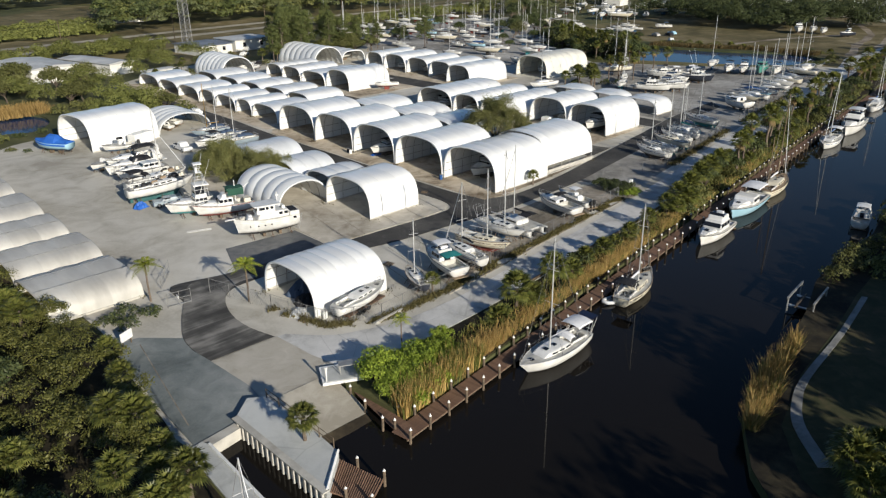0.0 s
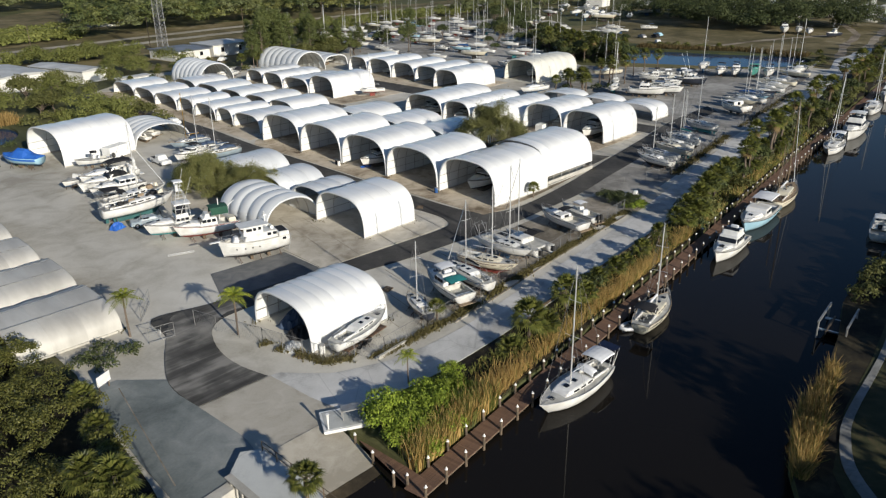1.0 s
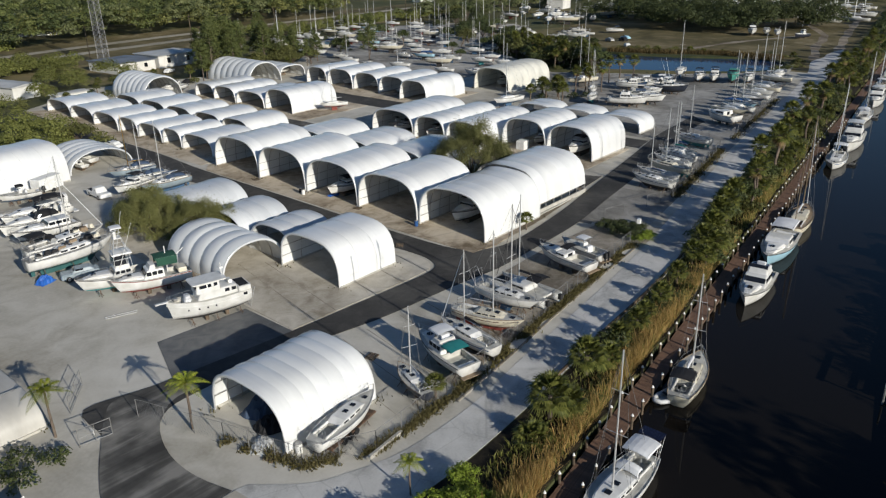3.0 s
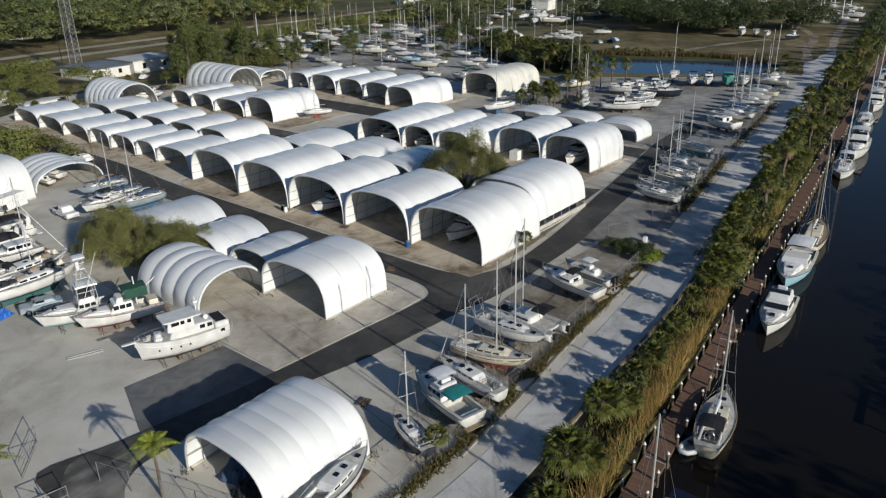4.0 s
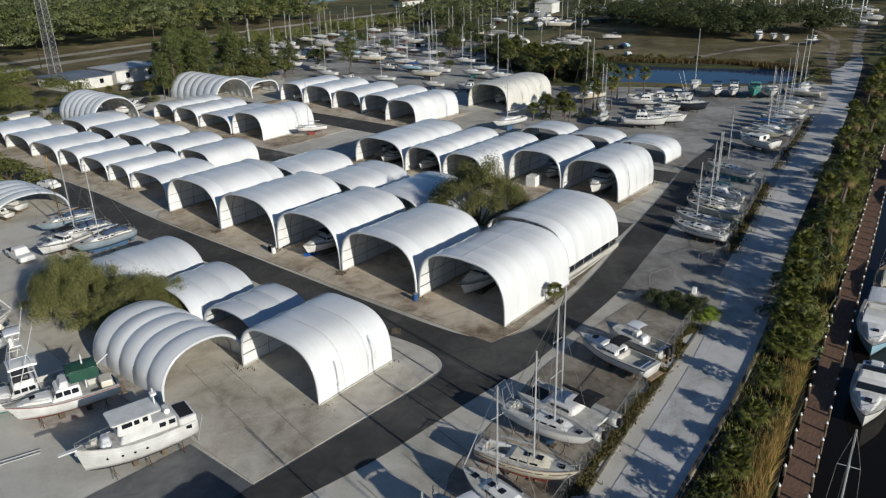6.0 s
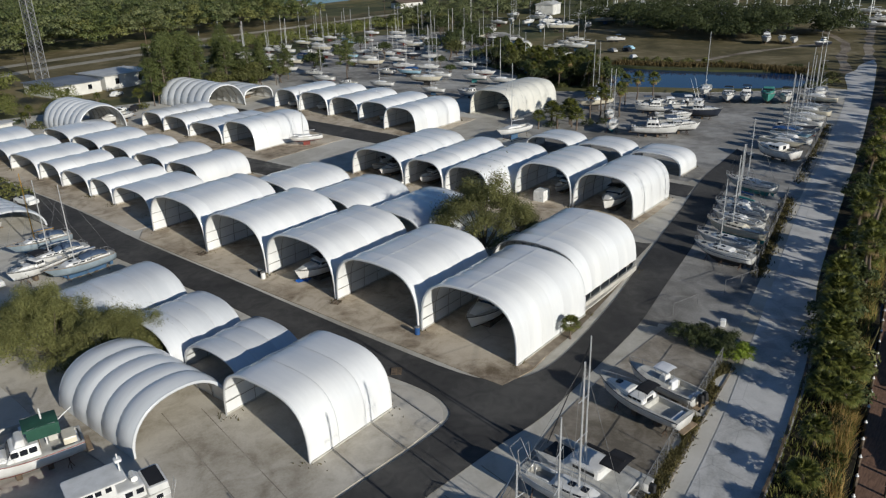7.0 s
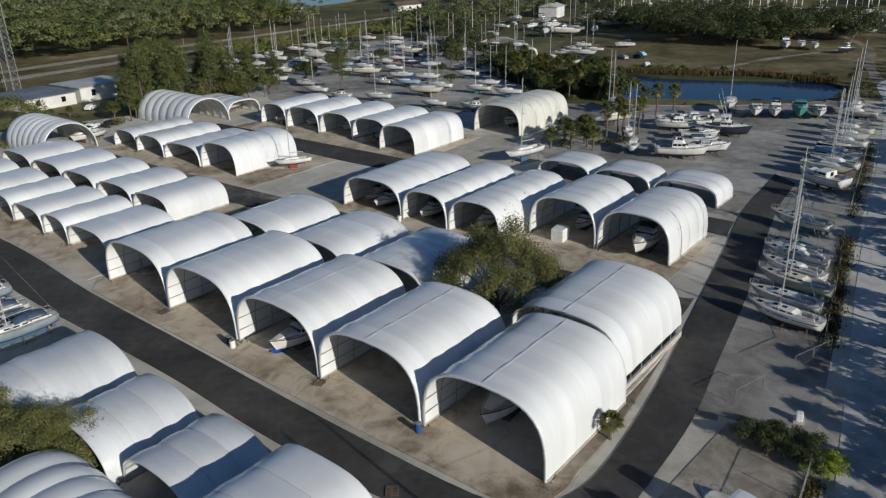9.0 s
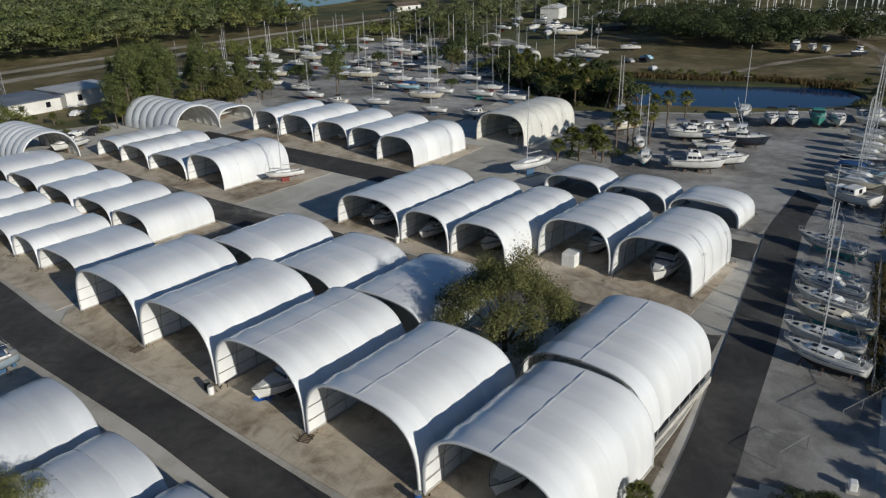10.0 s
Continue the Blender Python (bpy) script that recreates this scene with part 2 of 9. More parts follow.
def water_material(name, deep, rough, scale):
    m, nt, bsdf = nodes_of(name)
    bsdf.inputs["Base Color"].default_value = (*deep, 1)
    bsdf.inputs["Roughness"].default_value, bsdf.inputs["IOR"].default_value = rough, 1.33
    bsdf.inputs["Specular IOR Level"].default_value = 0.22
    co, n1, n2 = nt.nodes.new("ShaderNodeTexCoord"), nt.nodes.new("ShaderNodeTexNoise"), nt.nodes.new("ShaderNodeTexNoise")
    n1.inputs["Scale"].default_value, n1.inputs["Detail"].default_value = scale, 3
    n2.inputs["Scale"].default_value = 0.12
    mul, bp = nt.nodes.new("ShaderNodeMath"), nt.nodes.new("ShaderNodeBump")
    mul.operation = "MULTIPLY"
    for n in (n1, n2):
        nt.links.new(co.outputs["Object"], n.inputs["Vector"])
    nt.links.new(n1.outputs["Fac"], mul.inputs[0])
    nt.links.new(n2.outputs["Fac"], mul.inputs[1])
    nt.links.new(mul.outputs[0], bp.inputs["Height"])
    bp.inputs["Strength"].default_value, bp.inputs["Distance"].default_value = 0.05, 0.05
    nt.links.new(bp.outputs[0], bsdf.inputs["Normal"])
    return m


M["water"] = water_material("dark_tannin_water", (0.010, 0.0085, 0.0070), 0.03, 1.6)
M["lake"] = water_material("lake_water", (0.010, 0.035, 0.10), 0.05, 0.5)


# ---- mesh tools ----
def part(name, bm, mat, parent=None, label="", smooth=False, at=None):
    """Link a bmesh as one mesh object, under a thing or a part."""
    me = bpy.data.meshes.new(name)
    bm.to_mesh(me)
    bm.free()
    me.materials.append(mat)
    if smooth:
        me.polygons.foreach_set("use_smooth", [True] * len(me.polygons))
    ob = new(name, me)
    if parent is not None:
        ob.parent = parent
    if at is not None:
        ob.matrix_basis = at
    return tagged(ob, label) if label else ob


def thing(name, m, label, category, group="", kind=""):
    ob = new(name)
    ob.empty_display_size = 0.2
    ob.matrix_basis = m
    return tagged(ob, label, category, group, kind)


def add_box(bm, x0, x1, y0, y1, z0, z1, taper=0.0):
    """A block; taper draws its top in by that much on every side."""
    v = [bm.verts.new(p) for p in ((x0, y0, z0), (x1, y0, z0), (x1, y1, z0), (x0, y1, z0),
         (x0 + taper, y0 + taper, z1), (x1 - taper, y0 + taper, z1), (x1 - taper, y1 - taper, z1), (x0 + taper, y1 - taper, z1))]
    for f in ((3, 2, 1, 0), (4, 5, 6, 7), (0, 1, 5, 4), (1, 2, 6, 5), (2, 3, 7, 6), (3, 0, 4, 7)):
        bm.faces.new([v[i] for i in f])
    return v


def box(*a, **k):
    bm = bmesh.new()
    add_box(bm, *a, **k)
    return bm


def add_tube(bm, pts, r, sides=5, r2=None):
    """A pipe along points; r2 is the radius at its far end."""
    pts = [Vector(p) for p in pts]
    rings = []
    for i, p in enumerate(pts):
        d = (pts[min(i + 1, len(pts) - 1)] - pts[max(i - 1, 0)]).normalized()
        u = d.cross(Vector((0, 0, 1)) if abs(d.z) < 0.9 else Vector((1, 0, 0))).normalized()
        w = d.cross(u)
        k = r if r2 is None else r + (r2 - r) * i / (len(pts) - 1)
        rings.append([bm.verts.new(p + (u * math.cos(2 * math.pi * j / sides) + w * math.sin(2 * math.pi * j / sides)) * k) for j in range(sides)])
    for a, b in zip(rings, rings[1:]):
        for j in range(sides):
            bm.faces.new((a[j], a[(j + 1) % sides], b[(j + 1) % sides], b[j]))
    bm.faces.new(rings[0][::-1])
    bm.faces.new(rings[-1])


def tube(pts, r, sides=5, r2=None):
    bm = bmesh.new()
    add_tube(bm, pts, r, sides, r2)
    return bm


def add_loft(bm, rows, close=False, cap0=False, cap1=False):
    """A skin over rows of points of equal length."""
    vs = [[bm.verts.new(p) for p in row] for row in rows]
    n = len(rows[0])
    for a, b in zip(vs, vs[1:]):
        for j in range(n if close else n - 1):
            k = (j + 1) % n
            bm.faces.new((a[j], a[k], b[k], b[j]))
    if cap0:
        bm.faces.new(vs[0][::-1])
    if cap1:
        bm.faces.new(vs[-1])
    return vs


def sheet(name, outline, z, mat, label, depth=0.15, holes=(), kind="structure", category="ground"):
    """A flat piece of ground with a thickness, cut out along its outline and round its holes."""
    bm = bmesh.new()
    edges = []
    for loop in (outline, *holes):
        vs = [bm.verts.new((x, y, z)) for x, y in loop]
        edges += [bm.edges.new((vs[i], vs[(i + 1) % len(vs)])) for i in range(len(vs))]
    bmesh.ops.triangle_fill(bm, use_beauty=True, use_dissolve=False, edges=edges)
    bm.normal_update()
    for f in bm.faces:
        if f.normal.z < 0:
            f.normal_flip()
    rim = [e for e in bm.edges if e.is_boundary]
    ret = bmesh.ops.extrude_edge_only(bm, edges=rim)
    for v in ret["geom"]:
        if isinstance(v, bmesh.types.BMVert):
            v.co.z -= depth
    return tagged(part(name, bm, mat), label, category, "", kind)


def smooth_line(pts, steps=6):
    """A Catmull-Rom line through points."""
    out = []
    for i in range(len(pts) - 1):
        p = [Vector((*pts[min(max(j, 0), len(pts) - 1)], 0)) for j in (i - 1, i, i + 1, i + 2)]
        for k in range(steps):
            t = k / steps
            q = 0.5 * (2 * p[1] + (p[2] - p[0]) * t + (2 * p[0] - 5 * p[1] + 4 * p[2] - p[3]) * t * t + (3 * p[1] - p[0] - 3 * p[2] + p[3]) * t ** 3)
            out.append((q.x, q.y))
    return out + [tuple(pts[-1])]


def dock_y(x):
    """The outer edge of the canal's landing stage."""
    return 30.0 + 0.1234 * (x - 22.9)


HIGHWAY = [(-260, 296), (60, 304), (150, 313), (217, 318), (302, 321), (420, 324), (560, 330), (900, 350)]


def highway_y(x):
    """The near edge of the highway beyond the yard."""
    return float(np.interp(x, [p[0] for p in HIGHWAY], [p[1] for p in HIGHWAY]))

# ---- ground, water, roads ----
canal = [(3.0, 30.2), (10.2, 30.6), (10.6, 40.4), (13.6, 40.9), (17.0, 41.9), (23.7, 41.9), (24.3, 38.2), (24.6, 33.0)]
canal += [(x, dock_y(x) + 2.3 + 0.3 * math.sin(x * 0.7)) for x in range(28, 640, 4)]
canal += [(640, 92), (330, 50), (200, 30.5), (120, 22.5), (98, 18.8), (88, 19.3), (77, 18.2), (69, 16.0), (61.7, 14.6), (54, 14.3), (49.2, 13.2), (44.7, 11.6), (39, 8.2), (34, 3.0), (28, -12), (24, -60), (2.4, -60), (2.6, 0)]
pond = smooth_line([(214, 129), (219, 118), (224, 106), (235, 89), (247, 84), (258, 88), (262, 98), (254, 117), (249, 135), (247, 148), (236, 149), (226, 142), (214, 129)], 4)[:-1]
pond_left = smooth_line([(18, 168), (30, 172), (37, 170), (43, 178), (43, 189), (34, 193), (22, 188), (14, 178), (18, 168)], 4)[:-1]
lake = [(250, 740), (322, 600), (348, 500), (372, 452), (440, 462), (620, 540), (700, 900), (300, 1000)]
sheet("ground", [(-900, -900), (1600, -900), (1600, 1600), (-900, 1600)], 0.0, M["field"], "scrubby sandy ground with dry grass and weeds", 2.2, [canal, pond, pond_left, lake])
sheet("water", [(-80, -140), (700, -140), (700, 160), (-80, 160)], -0.95, M["water"], "still black tannin-stained canal water", 0.05, category="water")
sheet("pond_water", [(208, 80), (268, 80), (268, 153), (208, 153)], -0.6, M["lake"], "small blue pond with reedy banks", 0.05, category="water")
sheet("pond_water", [(10, 164), (47, 164), (47, 197), (10, 197)], -0.6, M["lake"], "small dark pond among bushes", 0.05, category="water")
sheet("lake_water", [(240, 446), (720, 446), (720, 1020), (240, 1020)], -0.6, M["lake"], "blue lake beyond the woods", 0.05, category="water")

yard = [(9.2, 41.2), (13.4, 41.6), (17.2, 43.0), (24.2, 42.0), (34, 41.4), (46, 42.0)]
yard += smooth_line([(62.9, 44.6), (76.5, 45.6), (96.4, 48.3), (111, 51.5), (146, 56.5), (192.8, 63.5), (274.8, 76)], 3)
yard += [(300, 80), (296, 92), (262, 84), (240, 83), (228, 92), (215, 108), (207, 124), (200, 138), (215, 160), (232, 190), (290, 205), (312, 232), (300, 262), (262, 285), (215, 262), (172, 226), (150, 216), (120, 228), (96, 236), (84, 222), (72, 214), (66, 190), (62, 168), (52, 166), (30, 160), (16, 150), (2, 140), (-6, 110), (10, 100), (11.5, 86), (11.8, 66), (9.8, 57), (8.6, 46)]
sheet("yard_ground", yard, 0.02, M["shell"], "pale crushed-shell yard with tyre tracks and stains", 0.05)


canal_edge = smooth_line([(25.2, 42.1), (36, 40.9), (50, 41.6), (62.9, 42.8), (76.5, 43.8), (96.4, 46.3), (111, 49.9), (146, 55), (192.8, 61.6), (250, 70.8), (288, 77.4)], 4)
yard_edge = smooth_line([(298, 80.2), (284, 81.4), (274, 80.2), (262, 80.6), (238.6, 74.8), (195.7, 67.6), (134.8, 58.6), (107.8, 54.0), (92.3, 51.4), (76.9, 49.0), (60.4, 47.2), (52.5, 46.4), (44.4, 45.4), (36, 45.6), (31, 47.2), (28.4, 48.6), (25.4, 52.0)], 4)
sheet("canal_road", [(17.4, 43.0)] + canal_edge + yard_edge + [(24.2, 52.3), (17.2, 52.2), (17.5, 46.0)], 0.05, M["road_white"], "pale limestone road beside the canal, stained and cracked", 0.05, category="road")
sheet("ramp_apron", [(10.4, 41.2), (17.0, 42.2), (17.5, 46.0), (17.1, 52.4), (17.3, 58.8), (14.0, 62.2), (11.7, 62.4), (10.9, 58.8), (10.0, 48.8), (9.6, 41.2)], 0.075, M["apron_blue"], "blue-grey stained concrete apron at the boat ramp", 0.05)
sheet("ramp_apron", [(17.2, 42.2), (23.8, 42.2), (25.4, 43.2), (24.8, 46.5), (24.4, 52.2), (17.1, 52.4), (17.5, 46.0)], 0.078, M["ramp"], "sandy grey concrete apron at the head of the ramp", 0.05)
sheet("gate_crossing", smooth_line([(24.2, 52.3), (23.4, 55.9), (23.5, 59.7), (24.7, 63.4), (26.5, 65.8), (28.6, 67.0), (30.8, 66.9), (30.0, 69.6), (28.2, 70.3), (24.8, 70.9), (22.9, 69.4), (19.6, 63.7), (17.4, 59.0), (16.9, 55.6), (17.1, 52.5)], 3), 0.108, M["tracks"], "dusty asphalt crossing with swirling tyre tracks", 0.02, category="road")
sheet("quay_yard", smooth_line([(141, 77.5), (152, 75.4), (166, 74.8), (192, 70.4), (228, 76.5), (238, 82.4), (227, 92), (214, 108), (206.6, 124), (200, 137), (192, 143), (186.4, 128), (164, 127), (152, 114), (141, 112.4), (140.6, 95), (141, 77.5)], 3)[:-1], 0.045, M["quay_grey"], "grey compacted gravel yard by the pond", 0.04)
sheet("quay_yard", [(91.4, 60.6), (92.4, 53.2), (110, 55.8), (146, 60.8), (192, 67.4), (196, 70.2), (166, 75.2), (150, 73.8), (135, 71.2), (116, 67.6), (100.2, 65.0), (89.8, 63.2), (90.6, 60.4)], 0.043, M["quay_grey"], "grey compacted gravel strip under the boat row", 0.04)
sheet("boat_field", smooth_line([(163, 152), (200, 160), (228, 186), (286, 202), (308, 232), (298, 260), (262, 282), (217, 259), (174, 223), (160, 196), (163, 152)], 2)[:-1], 0.043, M["quay_grey"], "grey-brown gravel and dirt under the stored boats", 0.04)

sheet("boat_pad", [(32.7, 77.8), (29.6, 69.4), (43.1, 68.2), (43.1, 77.0)], 0.06, M["pad"], "worn blue-grey asphalt pad under the trawler", 0.03)
# ground under the thicket, coloured dark so that leaf gaps look shaded
sheet("mangrove_bank", [(-90, -58), (2.2, -58), (2.4, 30.4), (8.0, 30.8), (8.6, 41.0), (9.4, 46.0), (10.4, 56.4), (11.6, 62.6), (11.0, 68.0), (9.0, 72), (8.6, 106), (-90, 130)], 0.03, M["mud"], "mud and leaf litter under the mangroves, darkened for the shaded gaps", 0.05)
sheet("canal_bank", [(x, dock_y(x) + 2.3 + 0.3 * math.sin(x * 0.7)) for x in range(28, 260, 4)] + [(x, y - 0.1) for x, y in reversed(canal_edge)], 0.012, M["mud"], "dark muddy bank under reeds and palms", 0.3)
# asphalt lanes
sheet("lane_gate", smooth_line([(24.1, 52.6), (23.3, 55.9), (23.4, 59.7), (24.6, 63.4), (27.0, 65.9), (31, 66.3), (36, 66.2), (43, 65.0), (51, 63.4), (58.4, 62.7), (64, 62.2), (70, 61.4), (79.1, 61.6), (89.6, 62.1), (100.2, 63.8), (116, 66.3), (135, 70.0), (150, 72.6), (162, 73.6)], 4) + smooth_line([(166, 78), (156, 77.2), (144, 76.2), (127, 73.0), (106, 69.2), (92.6, 66.7), (80.8, 65.3), (75.5, 65.6), (72.6, 67.4), (71.0, 71.5), (70.9, 84.7), (71.2, 98), (71.5, 107.5), (72, 130), (73.4, 150), (73.6, 174), (74, 214)], 4)
      + smooth_line([(69, 214), (67.8, 174), (66.9, 145), (66.6, 131.6), (66.8, 113.2), (66.8, 102.6), (66.3, 91.3), (66.4, 80), (66.8, 73.0), (66.2, 69.4), (64.4, 67.6), (60, 67.5), (52.3, 68.0), (43.5, 68.6), (35.9, 69.4), (28, 70.4), (22, 71.6), (21.2, 66.5), (19.5, 63.6), (17.3, 58.8), (16.8, 55.6)], 4) + [(17.2, 52.6)], 0.10, M["asphalt"], "dark patched asphalt lane between the boat shelters", 0.06, category="road")
sheet("lane_cross", smooth_line([(103.5, 69.8), (105, 74), (105.2, 92), (104.8, 112), (104.0, 128), (103.2, 142), (103.0, 160), (102.6, 200)], 3) + smooth_line([(108.4, 200), (108.8, 160), (109.4, 142), (110.0, 128), (109.8, 112), (110.2, 92), (111.0, 74), (112, 70.8)], 3), 0.085, M["asphalt_dusty"], "dusty asphalt lane between shelter rows", 0.05, category="road")
sheet("lane_cross", smooth_line([(133, 74.6), (132.6, 100), (131.5, 128), (131, 150), (132, 196)], 3) + smooth_line([(138, 196), (138.5, 150), (138.5, 128), (138.6, 100), (139, 75.6)], 3), 0.085, M["asphalt"], "asphalt lane between shelter rows", 0.05, category="road")
# stained aprons in front of the shelters
sheet("shelter_apron", [(71.6, 66.9), (75.5, 66.2), (88.6, 67.4), (88.4, 131.8), (74.6, 132.8), (72.4, 130), (71.9, 107.5), (71.7, 98), (71.6, 84.7), (71.5, 71.5)], 0.115, M["tan"], "tan stained concrete apron under the shelters", 0.08)
sheet("shelter_apron", smooth_line([(64.2, 67.9), (65.8, 69.6), (66.3, 73.0), (65.6, 78), (65.4, 90), (65.6, 120)], 4) + [(44, 121), (43.0, 98), (43.6, 80), (43.2, 68.8), (52, 68.3), (60, 67.8)], 0.104, M["pale_tan"], "tan stained concrete apron round the shelters", 0.06)
sheet("shelter_apron", [(73.6, 133.6), (88.6, 134), (102.6, 134), (102.6, 204), (74.2, 214), (74.0, 174)], 0.06, M["tan"], "tan sandy apron under the small shelters", 0.05)
sheet("shelter_apron", [(110.6, 75.0), (131.4, 75.6), (131.2, 130), (110.2, 130)], 0.06, M["tan"], "tan sandy apron under the shelters", 0.05)
sheet("shelter_apron", [(109.0, 148.0), (130.8, 148.0), (131.0, 200), (108.6, 200)], 0.06, M["tan"], "tan sandy apron under the shelters", 0.05)
sheet("shelter_apron", [(139.0, 134.0), (160.8, 136.0), (160.0, 190), (138.4, 190)], 0.06, M["tan"], "tan sandy apron under the shelters", 0.05)
sheet("shelter_apron", [(76, 66.4), (85.2, 66.7), (95, 67.9), (103.4, 69.0), (104.4, 70.4), (103.2, 70.6), (95, 68.7), (85, 67.7), (76.5, 67.4)], 0.122, M["dirt"], "strip of bare dirt and leaves along the shelter wall", 0.03)
sheet("storage_strip", [(45.6, 48.4), (60, 49.8), (76.5, 51.6), (87.0, 52.4), (91.0, 59.6), (79.1, 60.4), (70, 60.2), (64, 59.4), (58.4, 58.6), (53, 57.6), (49.4, 55.4), (46.6, 52.0)], 0.07, M["strip"], "brown-grey gravel strip where boats are stored", 0.05)
# joints between the concrete bays
for x, y0, y1, z in ((46.1, 68.7, 88.4, 0.109), (49.1, 68.5, 86.2, 0.109), (54.9, 68.2, 72.3, 0.109), (59.3, 67.9, 72.3, 0.109), (63.6, 67.9, 77.0, 0.109), (45.0, 49.4, 63.2, 0.026), (41.6, 49.2, 63.6, 0.026), (48.2, 50.6, 62.8, 0.026), (52.8, 58.2, 62.4, 0.026), (57.0, 58.4, 62.0, 0.026), (61.4, 59.0, 61.8, 0.026)):
    a = lambda y: x + 0.2 * (y - (68.4 if y > 64 else 62.0))
    sheet("pavement_joint", [(a(y0) - 0.045, y0), (a(y0) + 0.045, y0), (a(y1) + 0.045, y1), (a(y1) - 0.045, y1)], z, M["strip"], "dark joint between concrete bays", 0.004)
sheet("pavement_joint", [(13.49, 60.7), (13.59, 60.7), (10.65, 44.2), (10.54, 44.2)], 0.080, M["strip"], "dark joint between concrete bays", 0.004)
# the highway beyond the yard, two carriageways with a grass median
for off, name in ((0, "highway"), (20, "highway")):
    a = smooth_line([(x, y + off) for x, y in HIGHWAY], 3)
    b = [(x - 1.2, y + 6.5) for x, y in reversed(a)]
    sheet(name, a + b, 0.03, M["highway"], "sun-bleached two-lane highway carriageway", 0.05, category="road")
for track in ([(262, 76.4), (290, 80), (330, 88), (380, 97), (420, 104)], [(266, 80.6), (300, 90), (336, 97), (376, 116)], [(270, 126), (286, 122), (304, 116), (330, 104)]):
    a = smooth_line(track, 4)
    sheet("track", [(x, y - 1.5 - 0.5 * math.sin(x * 0.3)) for x, y in a] + [(x, y + 1.5 + 0.6 * math.sin(x * 0.23 + 2)) for x, y in reversed(a)], 0.045, M["dirt"], "sandy wheel track across the dry field", 0.03, category="road")
sheet("lawn", smooth_line([(84, 402), (112, 396), (142, 398), (160, 420), (174, 446), (188, 500), (172, 534), (138, 508), (112, 486), (84, 450), (84, 402)], 3)[:-1], 0.03, M["dry_field"], "brown sandy clearing in the wood", 0.05)
for o0, o1 in ((-26, -0.4), (6.8, 19.6), (26.8, 48)):
    a = smooth_line(HIGHWAY, 3)
    sheet("verge", [(x, y + o0) for x, y in a] + [(x, y + o1) for x, y in reversed(a)], 0.02, M["dry_field"], "dry brown grass verge beside the highway", 0.04)
# dry grass field and tracks beyond the pond
sheet("lawn", [(240, 70), (300, 78), (420, 96), (430, 175), (372, 205), (320, 205), (290, 196), (264, 168), (256, 146), (264, 122), (266, 100), (258, 84), (240, 80)], 0.026, M["dry_field"], "brown dry grass field with sandy tracks", 0.05)
# the far side of the canal: bank sheet painted dark for shadow, then the lawn
sheet("far_bank", [(28, -12), (34, 3.0), (39, 8.2), (44.7, 11.6), (49.2, 13.2), (54, 14.3), (61.7, 14.6), (69, 16.0), (77, 18.2), (88, 19.3), (98, 18.8), (120, 22.5), (140, 24.6), (140, 18), (98, 14.8), (76, 13.2), (66, 11.8), (55, 10.8), (46, 8.6), (40.8, 4.8), (31, -12)], 0.03, M["mud"], "bank below the garden path, coloured dark in place of shadow", 0.05)
sheet("lawn", [(30, -12), (40.5, 5), (46, 8.9), (55, 11.0), (66, 12.0), (76, 13.4), (98, 15.2), (140, 20), (140, -60), (30, -60)], 0.05, M["grass"], "brownish lawn beside the canal, its colour darkened for tree shade", 0.08)

# ---- boat shelters ----
def arch_points(w, h, n=20, power=2.6, lean=0.0):
    """Half-round section from one foot to the other, with upright sides and a flattened crown."""
    out = []
    for i in range(n + 1):
        a = math.pi * i / n
        c, s = math.cos(a), math.sin(a)
        out.append((math.copysign(abs(c) ** (2 / power), c) * w / 2, abs(s) ** (2 / power) * h + lean * 0))
    return out


FEET = []


